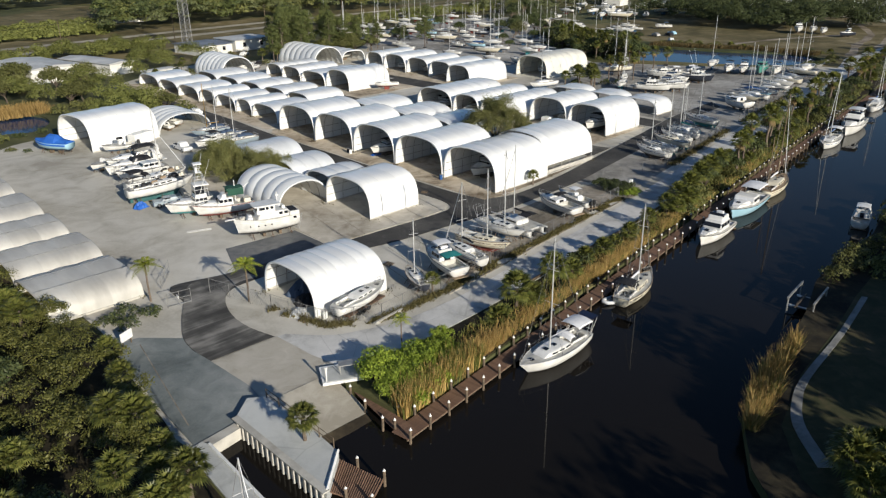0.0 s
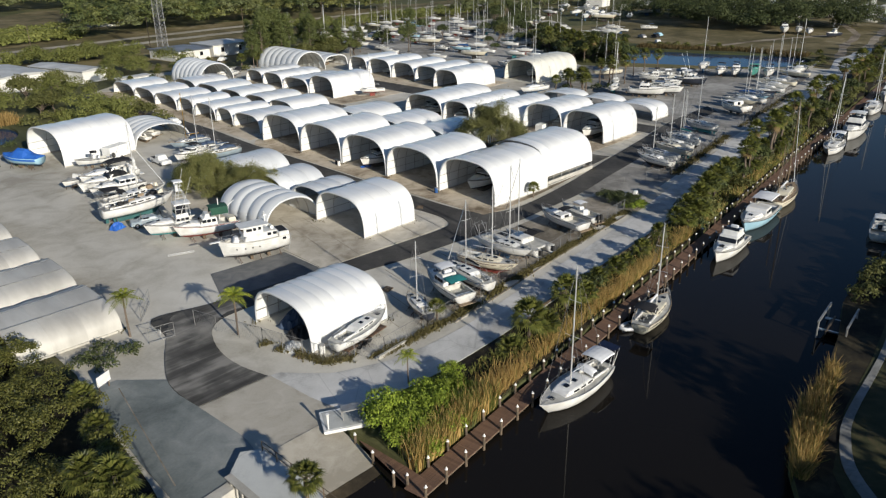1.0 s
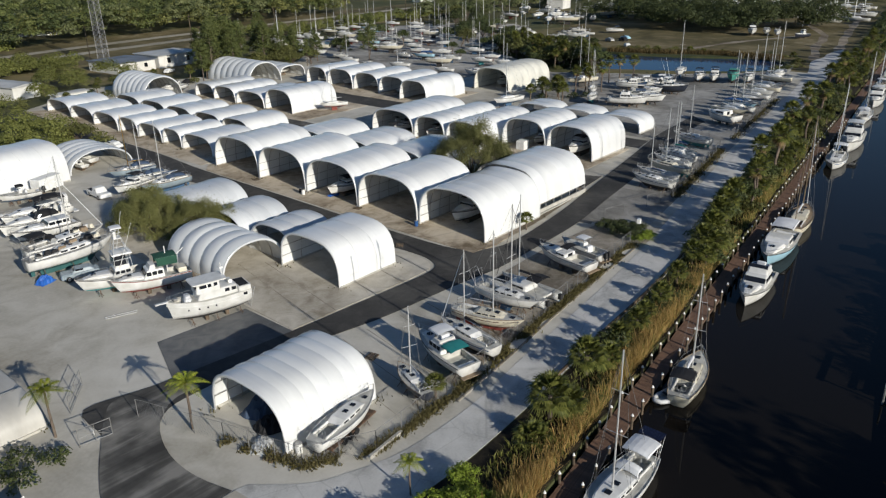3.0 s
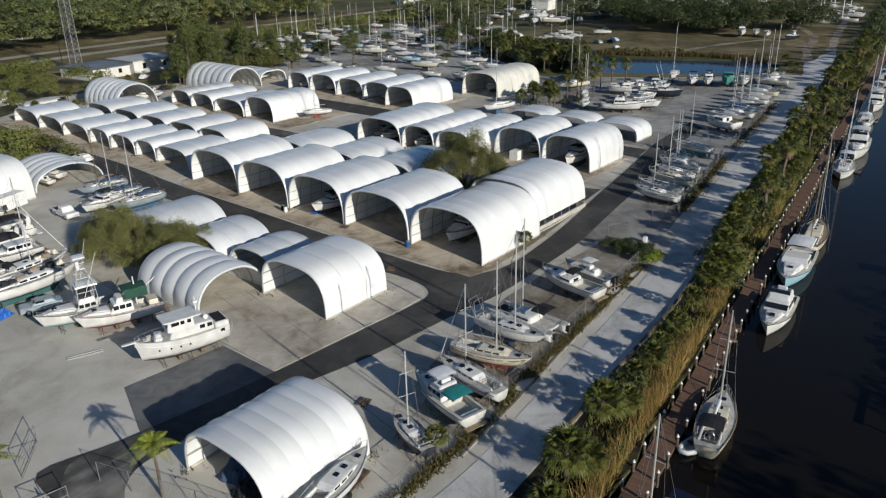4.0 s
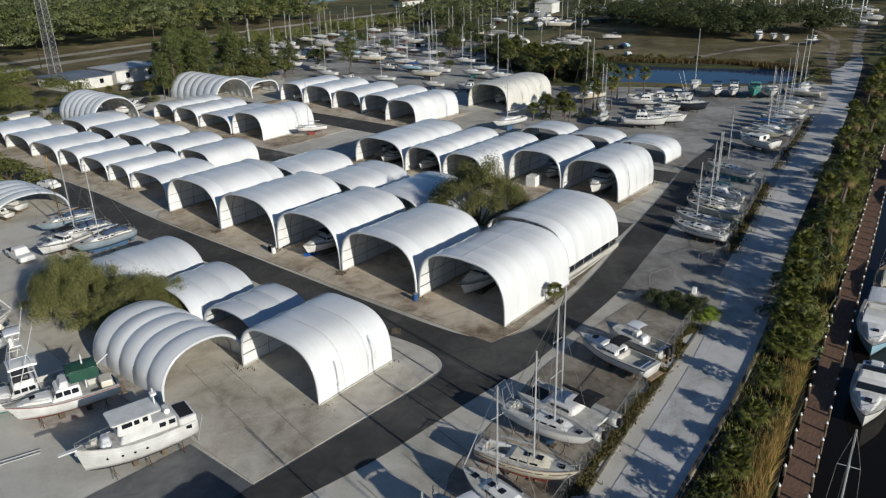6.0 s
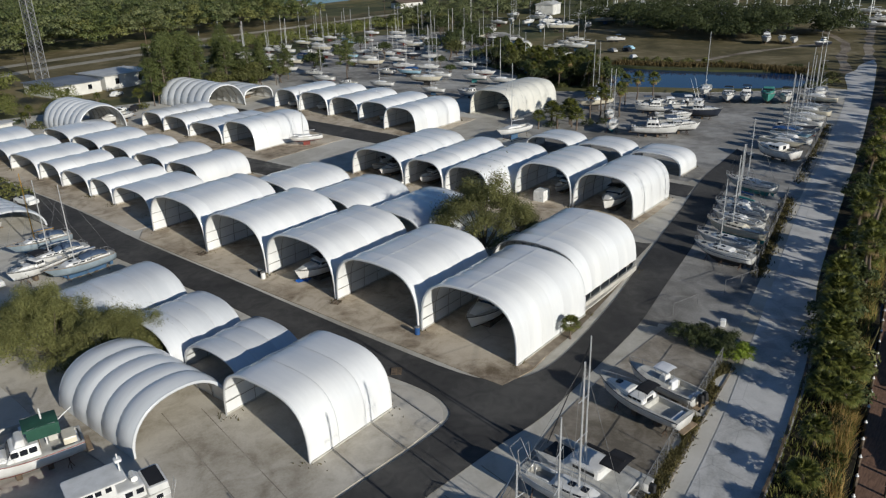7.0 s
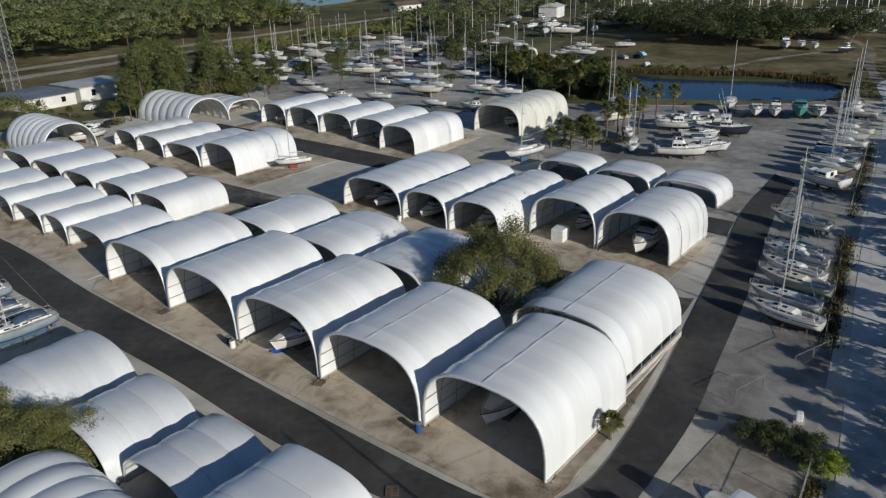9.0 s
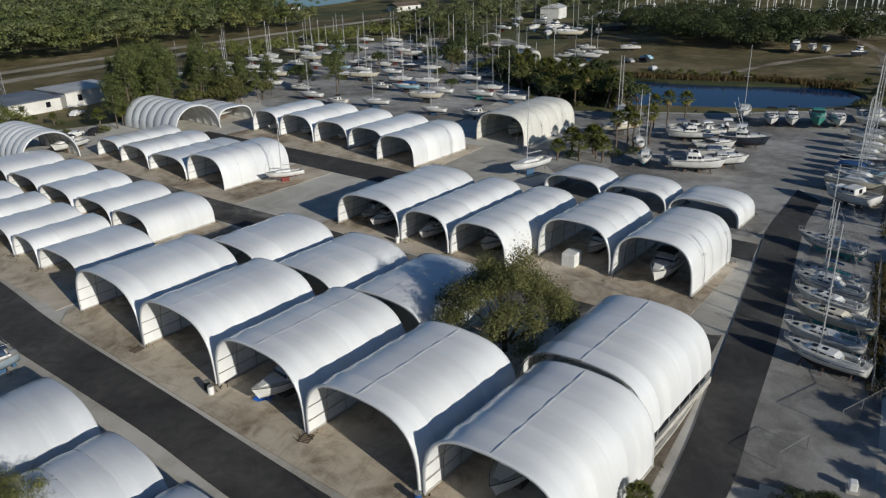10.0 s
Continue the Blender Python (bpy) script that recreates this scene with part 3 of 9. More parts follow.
def shelter(x0, x1, y0, y1, h, bays=4, mat="fabric", puff=0.10, power=3.2, skirt=0.0, label="", turn=0.0, rim=0.22, lift=0.0, braces=True, seams=True, ridge=False):
    """A tunnel-shaped boat shelter: steel hoops with a vinyl cover stretched over them. It opens towards -x at x0 and +x at x1."""
    w, d = y1 - y0, x1 - x0
    FEET.extend(((x0, y0), (x0, y1), (x1, y0), (x1, y1)) if not turn else ())
    t = thing("boat_shelter", pose((x0 + x1) / 2, (y0 + y1) / 2, 0.02, 0, 0, turn), label or "white vinyl tunnel-shaped boat shelter on steel hoops", "boat shelter", "boat shelters")
    sag = lambda x: 0.03 * math.sin(1.1 * x + x0) + 0.02 * math.sin(2.3 * x + y0)
    sec = arch_points(w, h, 20, power)
    sec = [(y, max(z, lift) + (0.05 if ridge and i == 10 else 0.0)) for i, (y, z) in enumerate(sec)]
    step = d / bays
    for b in range(bays):
        bm = bmesh.new()
        rows, rows_in = [], []
        for k in range(7):
            u = k / 6
            x = -d / 2 + step * (b + u)
            swell = puff * math.sin(math.pi * u) ** (0.8 if puff > 0.05 else 1.3)
            wob = sag(x)
            row, row_in = [], []
            for y, z in sec:
                ny, nz = y / (w / 2), z / h
                q = swell * min(1.0, z / 1.5) + wob * nz
                row.append((x, y + ny * abs(ny) * q, z + nz * q))
                row_in.append((x, y * (1 - 0.09 / w) + ny * abs(ny) * q, max(0, z - 0.05 * nz) + nz * q))
            rows.append(row)
            rows_in.append(row_in)
        add_loft(bm, rows)
        add_loft(bm, [r[::-1] for r in rows_in])
        part("cover_panel", bm, M[mat], t, smooth=True)
    for b in range(bays + 1):
        x = -d / 2 + step * b
        end = b in (0, bays)
        bm = bmesh.new()
        rr = 0.05
        inner = [(x, y * (1 - 0.26 / w), max(0.0, z - 0.12)) for y, z in arch_points(w, h, 20, power)]
        add_tube(bm, inner, rr, 4)
        part("hoop", bm, M["steel"], t)
        if end and rim:
            s = -1 if b == 0 else 1
            bm = bmesh.new()
            prof = [(-0.10 * s, 0.03), (0.06 * s, 0.05), (0.08 * s, -rim * 0.5), (0.03 * s, -rim)]
            rows = []
            for px, pr in prof:
                rows.append([(x + px, y * (1 + 2 * pr / w), max(lift, z * (1 + pr / h))) for y, z in sec])
            add_loft(bm, rows)
            part("hoop_sleeve", bm, M[mat], t, smooth=True)
        elif not end and seams and puff < 0.2:
            bm = bmesh.new()
            rows = [[(x + px, y + y / (w / 2) * abs(y / (w / 2)) * (sag(x) * z / h + 0.03), z + z / h * (sag(x) * z / h + 0.03)) for y, z in sec] for px in (-0.035, 0.035)]
            add_loft(bm, rows)
            part("seam_strip", bm, M["seam"], t, smooth=True)
    if ridge:
        y, z = sec[10]
        bm = bmesh.new()
        add_loft(bm, [[(x, -0.07, z + 0.012 + sag(x)), (x, 0.07, z + 0.012 + sag(x))] for x in (-d / 2 + d * k / 24 for k in range(25))])
        part("ridge_strap", bm, M[mat], t)
    # girts and foot rails inside
    if braces:
        for s in (-1, 1):
            for z in (1.4, 2.8):
                k = (1 - (min(z / h, 0.98)) ** power) ** (1 / power)
                part("girt", tube([(-d / 2, s * (w / 2 * k - 0.22), z), (d / 2, s * (w / 2 * k - 0.22), z)], 0.04, 4), M["steel"], t)
            part("foot_rail", box(-d / 2, d / 2, s * w / 2 - 0.12, s * w / 2 + 0.12, 0, 0.7 if lift else 0.22), M["block"], t)
    return t


def row_of(x0, x1, ys, h, **k):
    for a, b in zip(ys, ys[1:]):
        hh = h * (0.97 + 0.06 * random.random())
        sx = random.uniform(-0.15, 0.15)
        shelter(x0 + sx, x1 + sx, a + 0.12, b - 0.12, hh, **k)


# row beside the lane: five wide shelters, and four behind them
row_of(75.2, 88.3, [67.6, 79.9, 92.5, 104.9, 117.7, 131.1], 6.3, bays=6, puff=-0.045, seams=False, ridge=True)
shelter(89.3, 102.6, 68.6, 81.0, 6.5, 6, lift=1.5, rim=0, puff=-0.045, seams=False, ridge=True, label="white vinyl boat shelter over a low open block wall")
row_of(91.0, 103.0, [92.4, 105.0, 117.6, 130.2], 4.8, bays=6, puff=-0.045, seams=False, ridge=True)
# small shelters in two rows
row_of(78.2, 88.6, [136.6, 147.6, 155.0, 164.8, 173.2, 185.0, 197.0, 210.2], 3.6, bays=3, puff=0.08, seams=False)
row_of(91.6, 102.2, [143.4, 153.6, 164.6, 176.0, 188.0, 201.0], 3.7, bays=3, puff=0.08, seams=False)
row_of(112.8, 127.0, [166.4, 178.4, 188.4, 197.6], 3.9, bays=4, puff=0.10)
shelter(113.0, 127.2, 155.6, 166.2, 5.4, 4)
row_of(144.4, 158.8, [147.6, 157.8, 168.0, 178.8, 188.0], 5.1, bays=3, puff=0.09)
shelter(141.6, 157.0, 137.8, 147.2, 5.3, 4)
row_of(112.8, 131.0, [98.0, 107.0, 115.6, 128.0], 5.2, bays=6, puff=0.09)
row_of(118.8, 131.2, [76.6, 86.8, 97.2], 5.9, bays=4, puff=0.08)
row_of(143.2, 150.0, [79.6, 90.2, 100.8, 111.2], 3.3, bays=2, puff=0.08)
shelter(164.8, 184.6, 129.0, 140.8, 6.1, 6, "fabric_cream", 0.16, label="yellowed vinyl boat shelter with a boat inside")
# ribbed shelters near the offices
shelter(96.2, 113.2, 202.8, 214.2, 6.0, 7, "fabric_grey", 0.30, 2.2, turn=90, label="ribbed grey-white boat shelter with swollen panels")
shelter(125.7, 146.7, 201.7, 213.3, 6.1, 7, "fabric_grey", 0.28, 2.2, turn=90, label="ribbed grey-white boat shelter with swollen panels")
shelter(140.2, 154.2, 200.2, 209.8, 3.9, 4, "fabric", 0.12, turn=90)
# the group by the tree
shelter(53.4, 62.8, 72.6, 83.6, 5.3, 3, puff=0.06)
shelter(43.7, 56.0, 85.9, 95.3, 4.3, 5, "fabric_grey", 0.26, 2.3, turn=90, label="ribbed grey-white canopy shelter with an open end", braces=False)
shelter(56.0, 63.2, 84.2, 93.6, 3.5, 3, "fabric_grey", 0.14, 2.5)
shelter(55.0, 63.2, 93.9, 103.7, 3.6, 3, "fabric_grey", 0.14, 2.5)
shelter(52.5, 63.6, 104.2, 115.4, 4.2, 3, "fabric_grey", 0.08, 2.5)
# the single shelter by the gate
shelter(29.6, 39.5, 52.5, 62.7, 4.7, 7, puff=0.10, power=3.0, seams=False)
# low shelters behind the mangroves
row_of(8.4, 18.8, [71.4, 83.0, 94.0, 105.0, 118.4, 131.8, 143.0], 2.6, bays=3, mat="fabric_dirty", puff=0.08, seams=False)
# large white one and an arched one at the far end of the yard
shelter(38.4, 53.0, 142.8, 155.8, 6.6, 4, puff=0.05, turn=8, label="large white vinyl boat shelter, closed along its sides")
shelter(55.7, 66.7, 146.4, 158.4, 3.7, 5, "fabric_grey", 0.22, 2.1, turn=90, label="low grey ribbed canopy with an open end", braces=False)

# ---- boats ----
M["gel"] = material("white_gelcoat", (0.76, 0.755, 0.735), (0.60, 0.595, 0.56), 0.7, 0.30, 6, 0.06, 0.0, spec=0.5, jitter=0.10)
M["gel_cream"] = material("cream_gelcoat", (0.70, 0.65, 0.52), (0.60, 0.55, 0.43), 0.7, 0.32, 6, 0.05, 0.0)
M["gel_blue"] = material("pale_blue_gelcoat", (0.36, 0.56, 0.66), (0.30, 0.49, 0.60), 0.7, 0.3, 6, 0.05, 0.0)
M["gel_dark"] = material("dark_navy_gelcoat", (0.022, 0.028, 0.045), (0.035, 0.04, 0.055), 0.7, 0.28, 6, 0.05, 0.0)
M["gel_green"] = material("sea_green_gelcoat", (0.07, 0.27, 0.22), (0.05, 0.20, 0.17), 0.7, 0.35, 6, 0.08, 0.0)
M["deck"] = material("pale_nonskid_deck", (0.54, 0.53, 0.485), (0.38, 0.37, 0.335), 1.0, 0.65, 10, 0.10, 0.05, jitter=0.06)
M["teak"] = material("weathered_teak", (0.30, 0.22, 0.14), (0.20, 0.15, 0.10), 1.5, 0.7, 16, 0.2, 0.1)
M["glass"] = material("tinted_window", (0.012, 0.014, 0.018), (0.02, 0.022, 0.028), 1.0, 0.08, 5, 0.1, 0.0, spec=0.6)
M["alu"] = material("anodised_mast", (0.70, 0.70, 0.69), (0.58, 0.58, 0.57), 0.8, 0.38, 6, 0.08, 0.0, metal=0.45)
M["chrome"] = material("stainless_rail", (0.50, 0.50, 0.50), (0.38, 0.38, 0.38), 1.0, 0.45, 8, 0.05, 0.0, metal=0.6)
M["wire"] = material("dull_rigging_wire", (0.20, 0.20, 0.20), (0.13, 0.13, 0.13), 1.0, 0.7, 8, 0.05, 0.0)
M["canvas_white"] = material("white_canvas", (0.74, 0.75, 0.76), (0.62, 0.63, 0.65), 0.9, 0.8, 20, 0.05, 0.05)
M["canvas_blue"] = material("blue_canvas", (0.02, 0.07, 0.20), (0.03, 0.10, 0.28), 0.9, 0.8, 20, 0.1, 0.05)
M["gel_grey"] = material("blue_grey_gelcoat", (0.30, 0.36, 0.40), (0.22, 0.27, 0.30), 0.7, 0.4, 6, 0.08, 0.0)
M["canvas_navy"] = material("faded_navy_canvas", (0.045, 0.075, 0.13), (0.07, 0.10, 0.16), 0.9, 0.8, 20, 0.1, 0.05)
M["canvas_tarp"] = material("bright_blue_tarp", (0.02, 0.10, 0.42), (0.03, 0.14, 0.50), 0.9, 0.55, 8, 0.1, 0.15)
M["canvas_teal"] = material("teal_canvas", (0.02, 0.20, 0.20), (0.03, 0.25, 0.24), 0.9, 0.8, 20, 0.1, 0.05)
M["canvas_black"] = material("black_canvas", (0.012, 0.012, 0.014), (0.02, 0.02, 0.022), 0.9, 0.8, 20, 0.1, 0.05)
M["canvas_green"] = material("dark_green_canvas", (0.015, 0.06, 0.04), (0.02, 0.08, 0.05), 0.9, 0.8, 20, 0.1, 0.05)
M["anti_red"] = material("red_antifouling", (0.26, 0.05, 0.035), (0.18, 0.05, 0.04), 0.8, 0.85, 8, 0.15, 0.05)
M["anti_blue"] = material("blue_antifouling", (0.04, 0.10, 0.20), (0.06, 0.12, 0.20), 0.8, 0.85, 8, 0.15, 0.05)
M["anti_teal"] = material("teal_antifouling", (0.06, 0.26, 0.27), (0.08, 0.30, 0.30), 0.8, 0.85, 8, 0.15, 0.05)
# teal antifouling again, darkened for the shade below the hull
M["anti_shade_teal"] = material("shade_dark_teal_antifouling", (0.03, 0.10, 0.10), (0.04, 0.12, 0.12), 0.8, 0.85, 8, 0.15, 0.05)
M["anti_black"] = material("black_antifouling", (0.03, 0.03, 0.032), (0.06, 0.055, 0.05), 0.8, 0.85, 8, 0.15, 0.05)
M["anti_brown"] = material("faded_brown_antifouling", (0.20, 0.12, 0.09), (0.14, 0.10, 0.08), 0.8, 0.85, 8, 0.15, 0.05)
M["rubber"] = material("black_rubber", (0.015, 0.015, 0.016), (0.03, 0.03, 0.03), 1, 0.7, 10, 0.2, 0.1)
M["hypalon"] = material("pale_grey_rubber", (0.62, 0.63, 0.64), (0.52, 0.53, 0.54), 1, 0.5, 10, 0.05, 0.0)
M["mast_brown"] = material("varnished_grey_brown_mast", (0.20, 0.15, 0.09), (0.15, 0.11, 0.07), 1, 0.5, 8, 0.08, 0.0)
M["weathered"] = material("weathered_grey_deck", (0.44, 0.43, 0.40), (0.20, 0.195, 0.18), 1.6, 0.75, 9, 0.18, 0.08, jitter=0.06)
M["yellow"] = material("yellow_painted_mast", (0.50, 0.28, 0.03), (0.42, 0.23, 0.03), 1, 0.4, 8, 0.08, 0.0)
M["solar"] = material("solar_panel", (0.010, 0.012, 0.03), (0.015, 0.018, 0.04), 2, 0.12, 8, 0.1, 0.0)


class Hull:
    """Lines of a boat: x forward from the stern at -L/2, z up from the waterline."""

    def __init__(self, L, B, free, draft, transom=0.75, full=0.5, sheer=0.3, rake=0.12, flare=0.0, chine=2.4):
        self.L, self.B, self.free, self.draft = L, B, free, draft
        self.transom, self.full, self.sheer, self.rake, self.flare, self.chine = transom, full, sheer, rake, flare, chine

    def half(self, s):
        """Half the beam at the deck, s from 0 at the stern to 1 at the bow."""
        p = self.full
        if s < p:
            k = (p - s) / p
            f = self.transom + (1 - self.transom) * (1 - k * k)
        else:
            k = (s - p) / (1 - p)
            f = max(0.0, 1 - k ** 2.2)
        return max(0.015, f * self.B / 2)

    def top(self, s):
        return self.free * (1 + self.sheer * (max(0, s - 0.35) / 0.65) ** 2 + 0.08 * max(0, 0.3 - s))

    def x(self, s, z=None):
        base = -self.L / 2 + s * self.L
        if z is None:
            return base
        k = min(1.0, max(0.0, (self.top(s) - z) / (self.free + self.draft)))
        return base - self.rake * self.L * k * max(0.0, (s - 0.5) / 0.5) ** 2

    def section(self, s, z0, z1, n=6):
        """Points on the starboard side from height z0 up to z1 at station s."""
        hw, top = self.half(s), self.top(s)
        keel = -self.draft * (1 - max(0, (s - 0.55) / 0.45) ** 2.0) * (0.45 + 0.55 * min(1, s / 0.25))
        out = []
        for i in range(n + 1):
            z = z0 + (z1 - z0) * i / n
            k = min(1.0, max(0.0, (z - keel) / (top - keel)))
            w = hw * (1 - (1 - k) ** self.chine) ** (1 / 1.6)
            w *= 1 - self.flare * (1 - k) * max(0, s - 0.4)
            out.append((self.x(s, z), w, z))
        return out, keel

    def shell(self, low=False, n=5):
        """The topsides, or the bottom below the waterline, both sides."""
        bm = bmesh.new()
        st = [0, 0.08, 0.2, 0.35, 0.5, 0.62, 0.73, 0.83, 0.91, 0.965, 0.995]
        rows = []
        for s in st:
            pts, keel = self.section(s, 0, 1)
            z0, z1 = (keel, max(keel + 0.02, 0.0)) if low else (max(0.0, keel), self.top(s))
            side, _ = self.section(s, z0, z1, n)
            rows.append([(x, -y, z) for x, y, z in side[::-1]] + side)
        add_loft(bm, rows, cap0=True)
        return bm

    def deck(self, pit=None, camber=0.05, floor=0.55, pit_w=0.6):
        """The deck, with a sunken cockpit between two stations."""
        bm = bmesh.new()
        st = [0, 0.08, 0.2, 0.35, 0.5, 0.62, 0.73, 0.83, 0.91, 0.965, 0.995]
        marks = []
        if pit:
            st = sorted(set(st + list(pit)))
        for s in st:
            inside = pit and pit[0] < s < pit[1]
            if pit and s == pit[0]:
                marks += [(s, False), (s, True)]
            elif pit and s == pit[1]:
                marks += [(s, True), (s, False)]
            else:
                marks.append((s, inside))
        rows = []
        for s, down in marks:
            hw, z = self.half(s), self.top(s)
            c = hw * pit_w
            zc = z + camber * hw / (self.B / 2)
            zf = zc - floor if down else zc
            rows.append([(self.x(s), y, zz) for y, zz in ((-hw, z), (-c, zc), (-c, zf), (0, zf + (0 if down else 0.03)), (c, zf), (c, zc), (hw, z))])
        add_loft(bm, rows)
        return bm

    def rail(self, s0=0.0, s1=0.995, h=0.05, r=0.035, n=14):
        bm = bmesh.new()
        for sg in (-1, 1):
            add_tube(bm, [(self.x(s0 + (s1 - s0) * i / n), sg * self.half(s0 + (s1 - s0) * i / n), self.top(s0 + (s1 - s0) * i / n) + h) for i in range(n + 1)], r, 4)
        return bm


def cabin_bm(hull, s0, s1, w, h, slope0=0.1, slope1=0.5, z=None, crown=0.06, follow=True):
    """A trunk or house between two stations, with sloped ends and tumblehome."""
    bm = bmesh.new()
    rows = []
    n = 6
    for i in range(n + 1):
        u = i / n
        s = s0 + (s1 - s0) * u
        hw = hull.half(s) * w if follow else hull.B / 2 * w
        base = hull.top(s) + 0.02 if z is None else z
        d0, d1 = u * (s1 - s0) * hull.L, (1 - u) * (s1 - s0) * hull.L
        k = min(1.0, 0.02 + d0 / max(slope0, 0.02), 0.02 + d1 / max(slope1, 0.02))
        top = h * k
        x = hull.x(s)
        rows.append([(x, -hw, base), (x, -hw * 0.94, base + top * 0.85), (x, -hw * 0.8, base + top), (x, 0, base + top * (1 + crown)), (x, hw * 0.8, base + top), (x, hw * 0.94, base + top * 0.85), (x, hw, base)])
    add_loft(bm, rows, cap0=True, cap1=True)
    return bm


def rounded_box(x0, x1, y0, y1, z0, z1, r=0.12, tx0=0.0, tx1=0.0, ty=0.0):
    """A house-like block with rounded upright corners and a softened top; tx0, tx1, ty lean its ends and sides in."""
    bm = bmesh.new()
    rows = []
    for k, (f, ins) in enumerate(((0, 0), (0.86, 0), (0.97, r * 0.35), (1.0, r * 0.9))):
        a, b = x0 + tx0 * f + ins, x1 - tx1 * f - ins
        c, d = y0 + ty * f + ins, y1 - ty * f - ins
        z = z0 + (z1 - z0) * f
        ring = []
        for cx, cy, a0 in ((b - r, d - r, 0), (a + r, d - r, 90), (a + r, c + r, 180), (b - r, c + r, 270)):
            for j in range(3):
                g = radians(a0 + 45 * j)
                ring.append((cx + r * math.cos(g), cy + r * math.sin(g), z))
        rows.append(ring)
    add_loft(bm, rows, close=True, cap0=True, cap1=True)
    return bm


def canopy_bm(x0, x1, w, z, rise=0.22, drop=0.12, thick=0.04):
    """A cambered canvas or hard top with turned-down edges."""
    bm = bmesh.new()
    rows_t, rows_b = [], []
    for i in range(6):
        u = i / 5
        x = x0 + (x1 - x0) * u
        e = drop * (2 * u - 1) ** 4
        row = [(x, w / 2 * v, z - e + rise * (1 - v * v) - (0.10 if abs(v) > 0.99 else 0)) for v in (-1, -0.96, -0.6, -0.2, 0.2, 0.6, 0.96, 1)]
        rows_t.append(row)
        rows_b.append([(a, b, c - thick) for a, b, c in row[::-1]])
    add_loft(bm, rows_t)
    add_loft(bm, rows_b)
    return bm


def props(t, hull, z_ground, mat="rust", n=3, deep=None):
    """Stands and keel blocks that hold a boat ashore."""
    k = -(deep if deep is not None else hull.draft)
    for s in (0.3, 0.55):
        part("keel_block", box(hull.x(s) - 0.25, hull.x(s) + 0.25, -0.3, 0.3, z_ground, k + 0.04), M["pile"], t)
    for i in range(n):
        s = 0.15 + 0.6 * i / max(1, n - 1)
        for sg in (-1, 1):
            side, kl = hull.section(s, -hull.draft * 0.35, 0.1, 2)
            x, y, z = side[0]
            y = max(y, 0.35)
            bm = bmesh.new()
            add_tube(bm, [(x, sg * y, z), (x, sg * (y + 0.25), z_ground + 0.5)], 0.045, 4)
            for dx, dy in ((0.3, 0.1), (-0.3, 0.1), (0, 0.5)):
                add_tube(bm, [(x, sg * (y + 0.22), z_ground + 0.62), (x + dx, sg * (y + 0.2 + dy), z_ground)], 0.03, 4)
            part("jack_stand", bm, M[mat], t)


def rig(t, hull, s_mast, height, z, mat="alu", boom=0.42, sail=None, spreaders=2, furl=True, rake=0.0, wires=True, r=0.085, hounds=0.98):
    """Mast, spreaders, boom and standing rigging."""
    x = hull.x(s_mast)
    top = (x - rake, 0, z + height)
    mast = part("mast", tube([(x, 0, z), (x - rake / 2, 0, z + height / 2), top], r, 6, r * 0.7), M[mat], t)
    for i in range(spreaders):
        h = z + height * (0.42 + 0.3 * i)
        w = 0.85 - 0.2 * i
        part("spreader", tube([(x - rake * (h - z) / height, -w, h - 0.03), (x - rake * (h - z) / height, w, h - 0.03)], 0.028, 4), M[mat], mast)
    if boom:
        bl = boom * hull.L * 0.85
        part("boom", tube([(x - 0.1, 0, z + 1.05), (x - bl, 0, z + 1.0)], 0.06, 5), M[mat], mast)
        if sail:
            part("furled_sail", tube([(x - 0.15, 0, z + 1.18), (x - bl * 0.5, 0, z + 1.22), (x - bl * 0.95, 0, z + 1.12)], 0.15, 6, 0.09), M[sail], mast)
    if wires:
        bm = bmesh.new()
        bow = (hull.x(0.985), 0, hull.top(0.985))
        add_tube(bm, [top, (hull.x(0.01), 0, hull.top(0) + 0.1)], 0.014, 3)
        for sg in (-1, 1):
            cp = (x - 0.1, sg * hull.half(s_mast) * 0.95, hull.top(s_mast))
            add_tube(bm, [top, (x, sg * 0.65, z + height * 0.72), (x, sg * 0.85, z + height * 0.42), cp], 0.013, 3)
            add_tube(bm, [(x, 0, z + height * 0.43), cp], 0.013, 3)
        part("rigging", bm, M["wire"], mast)
        part("furled_jib", tube([bow, (x + (top[0] - x) * hounds, 0, z + height * hounds)], 0.055 if furl else 0.014, 5, 0.03 if furl else 0.014), M["canvas_white"] if furl else M["wire"], mast)


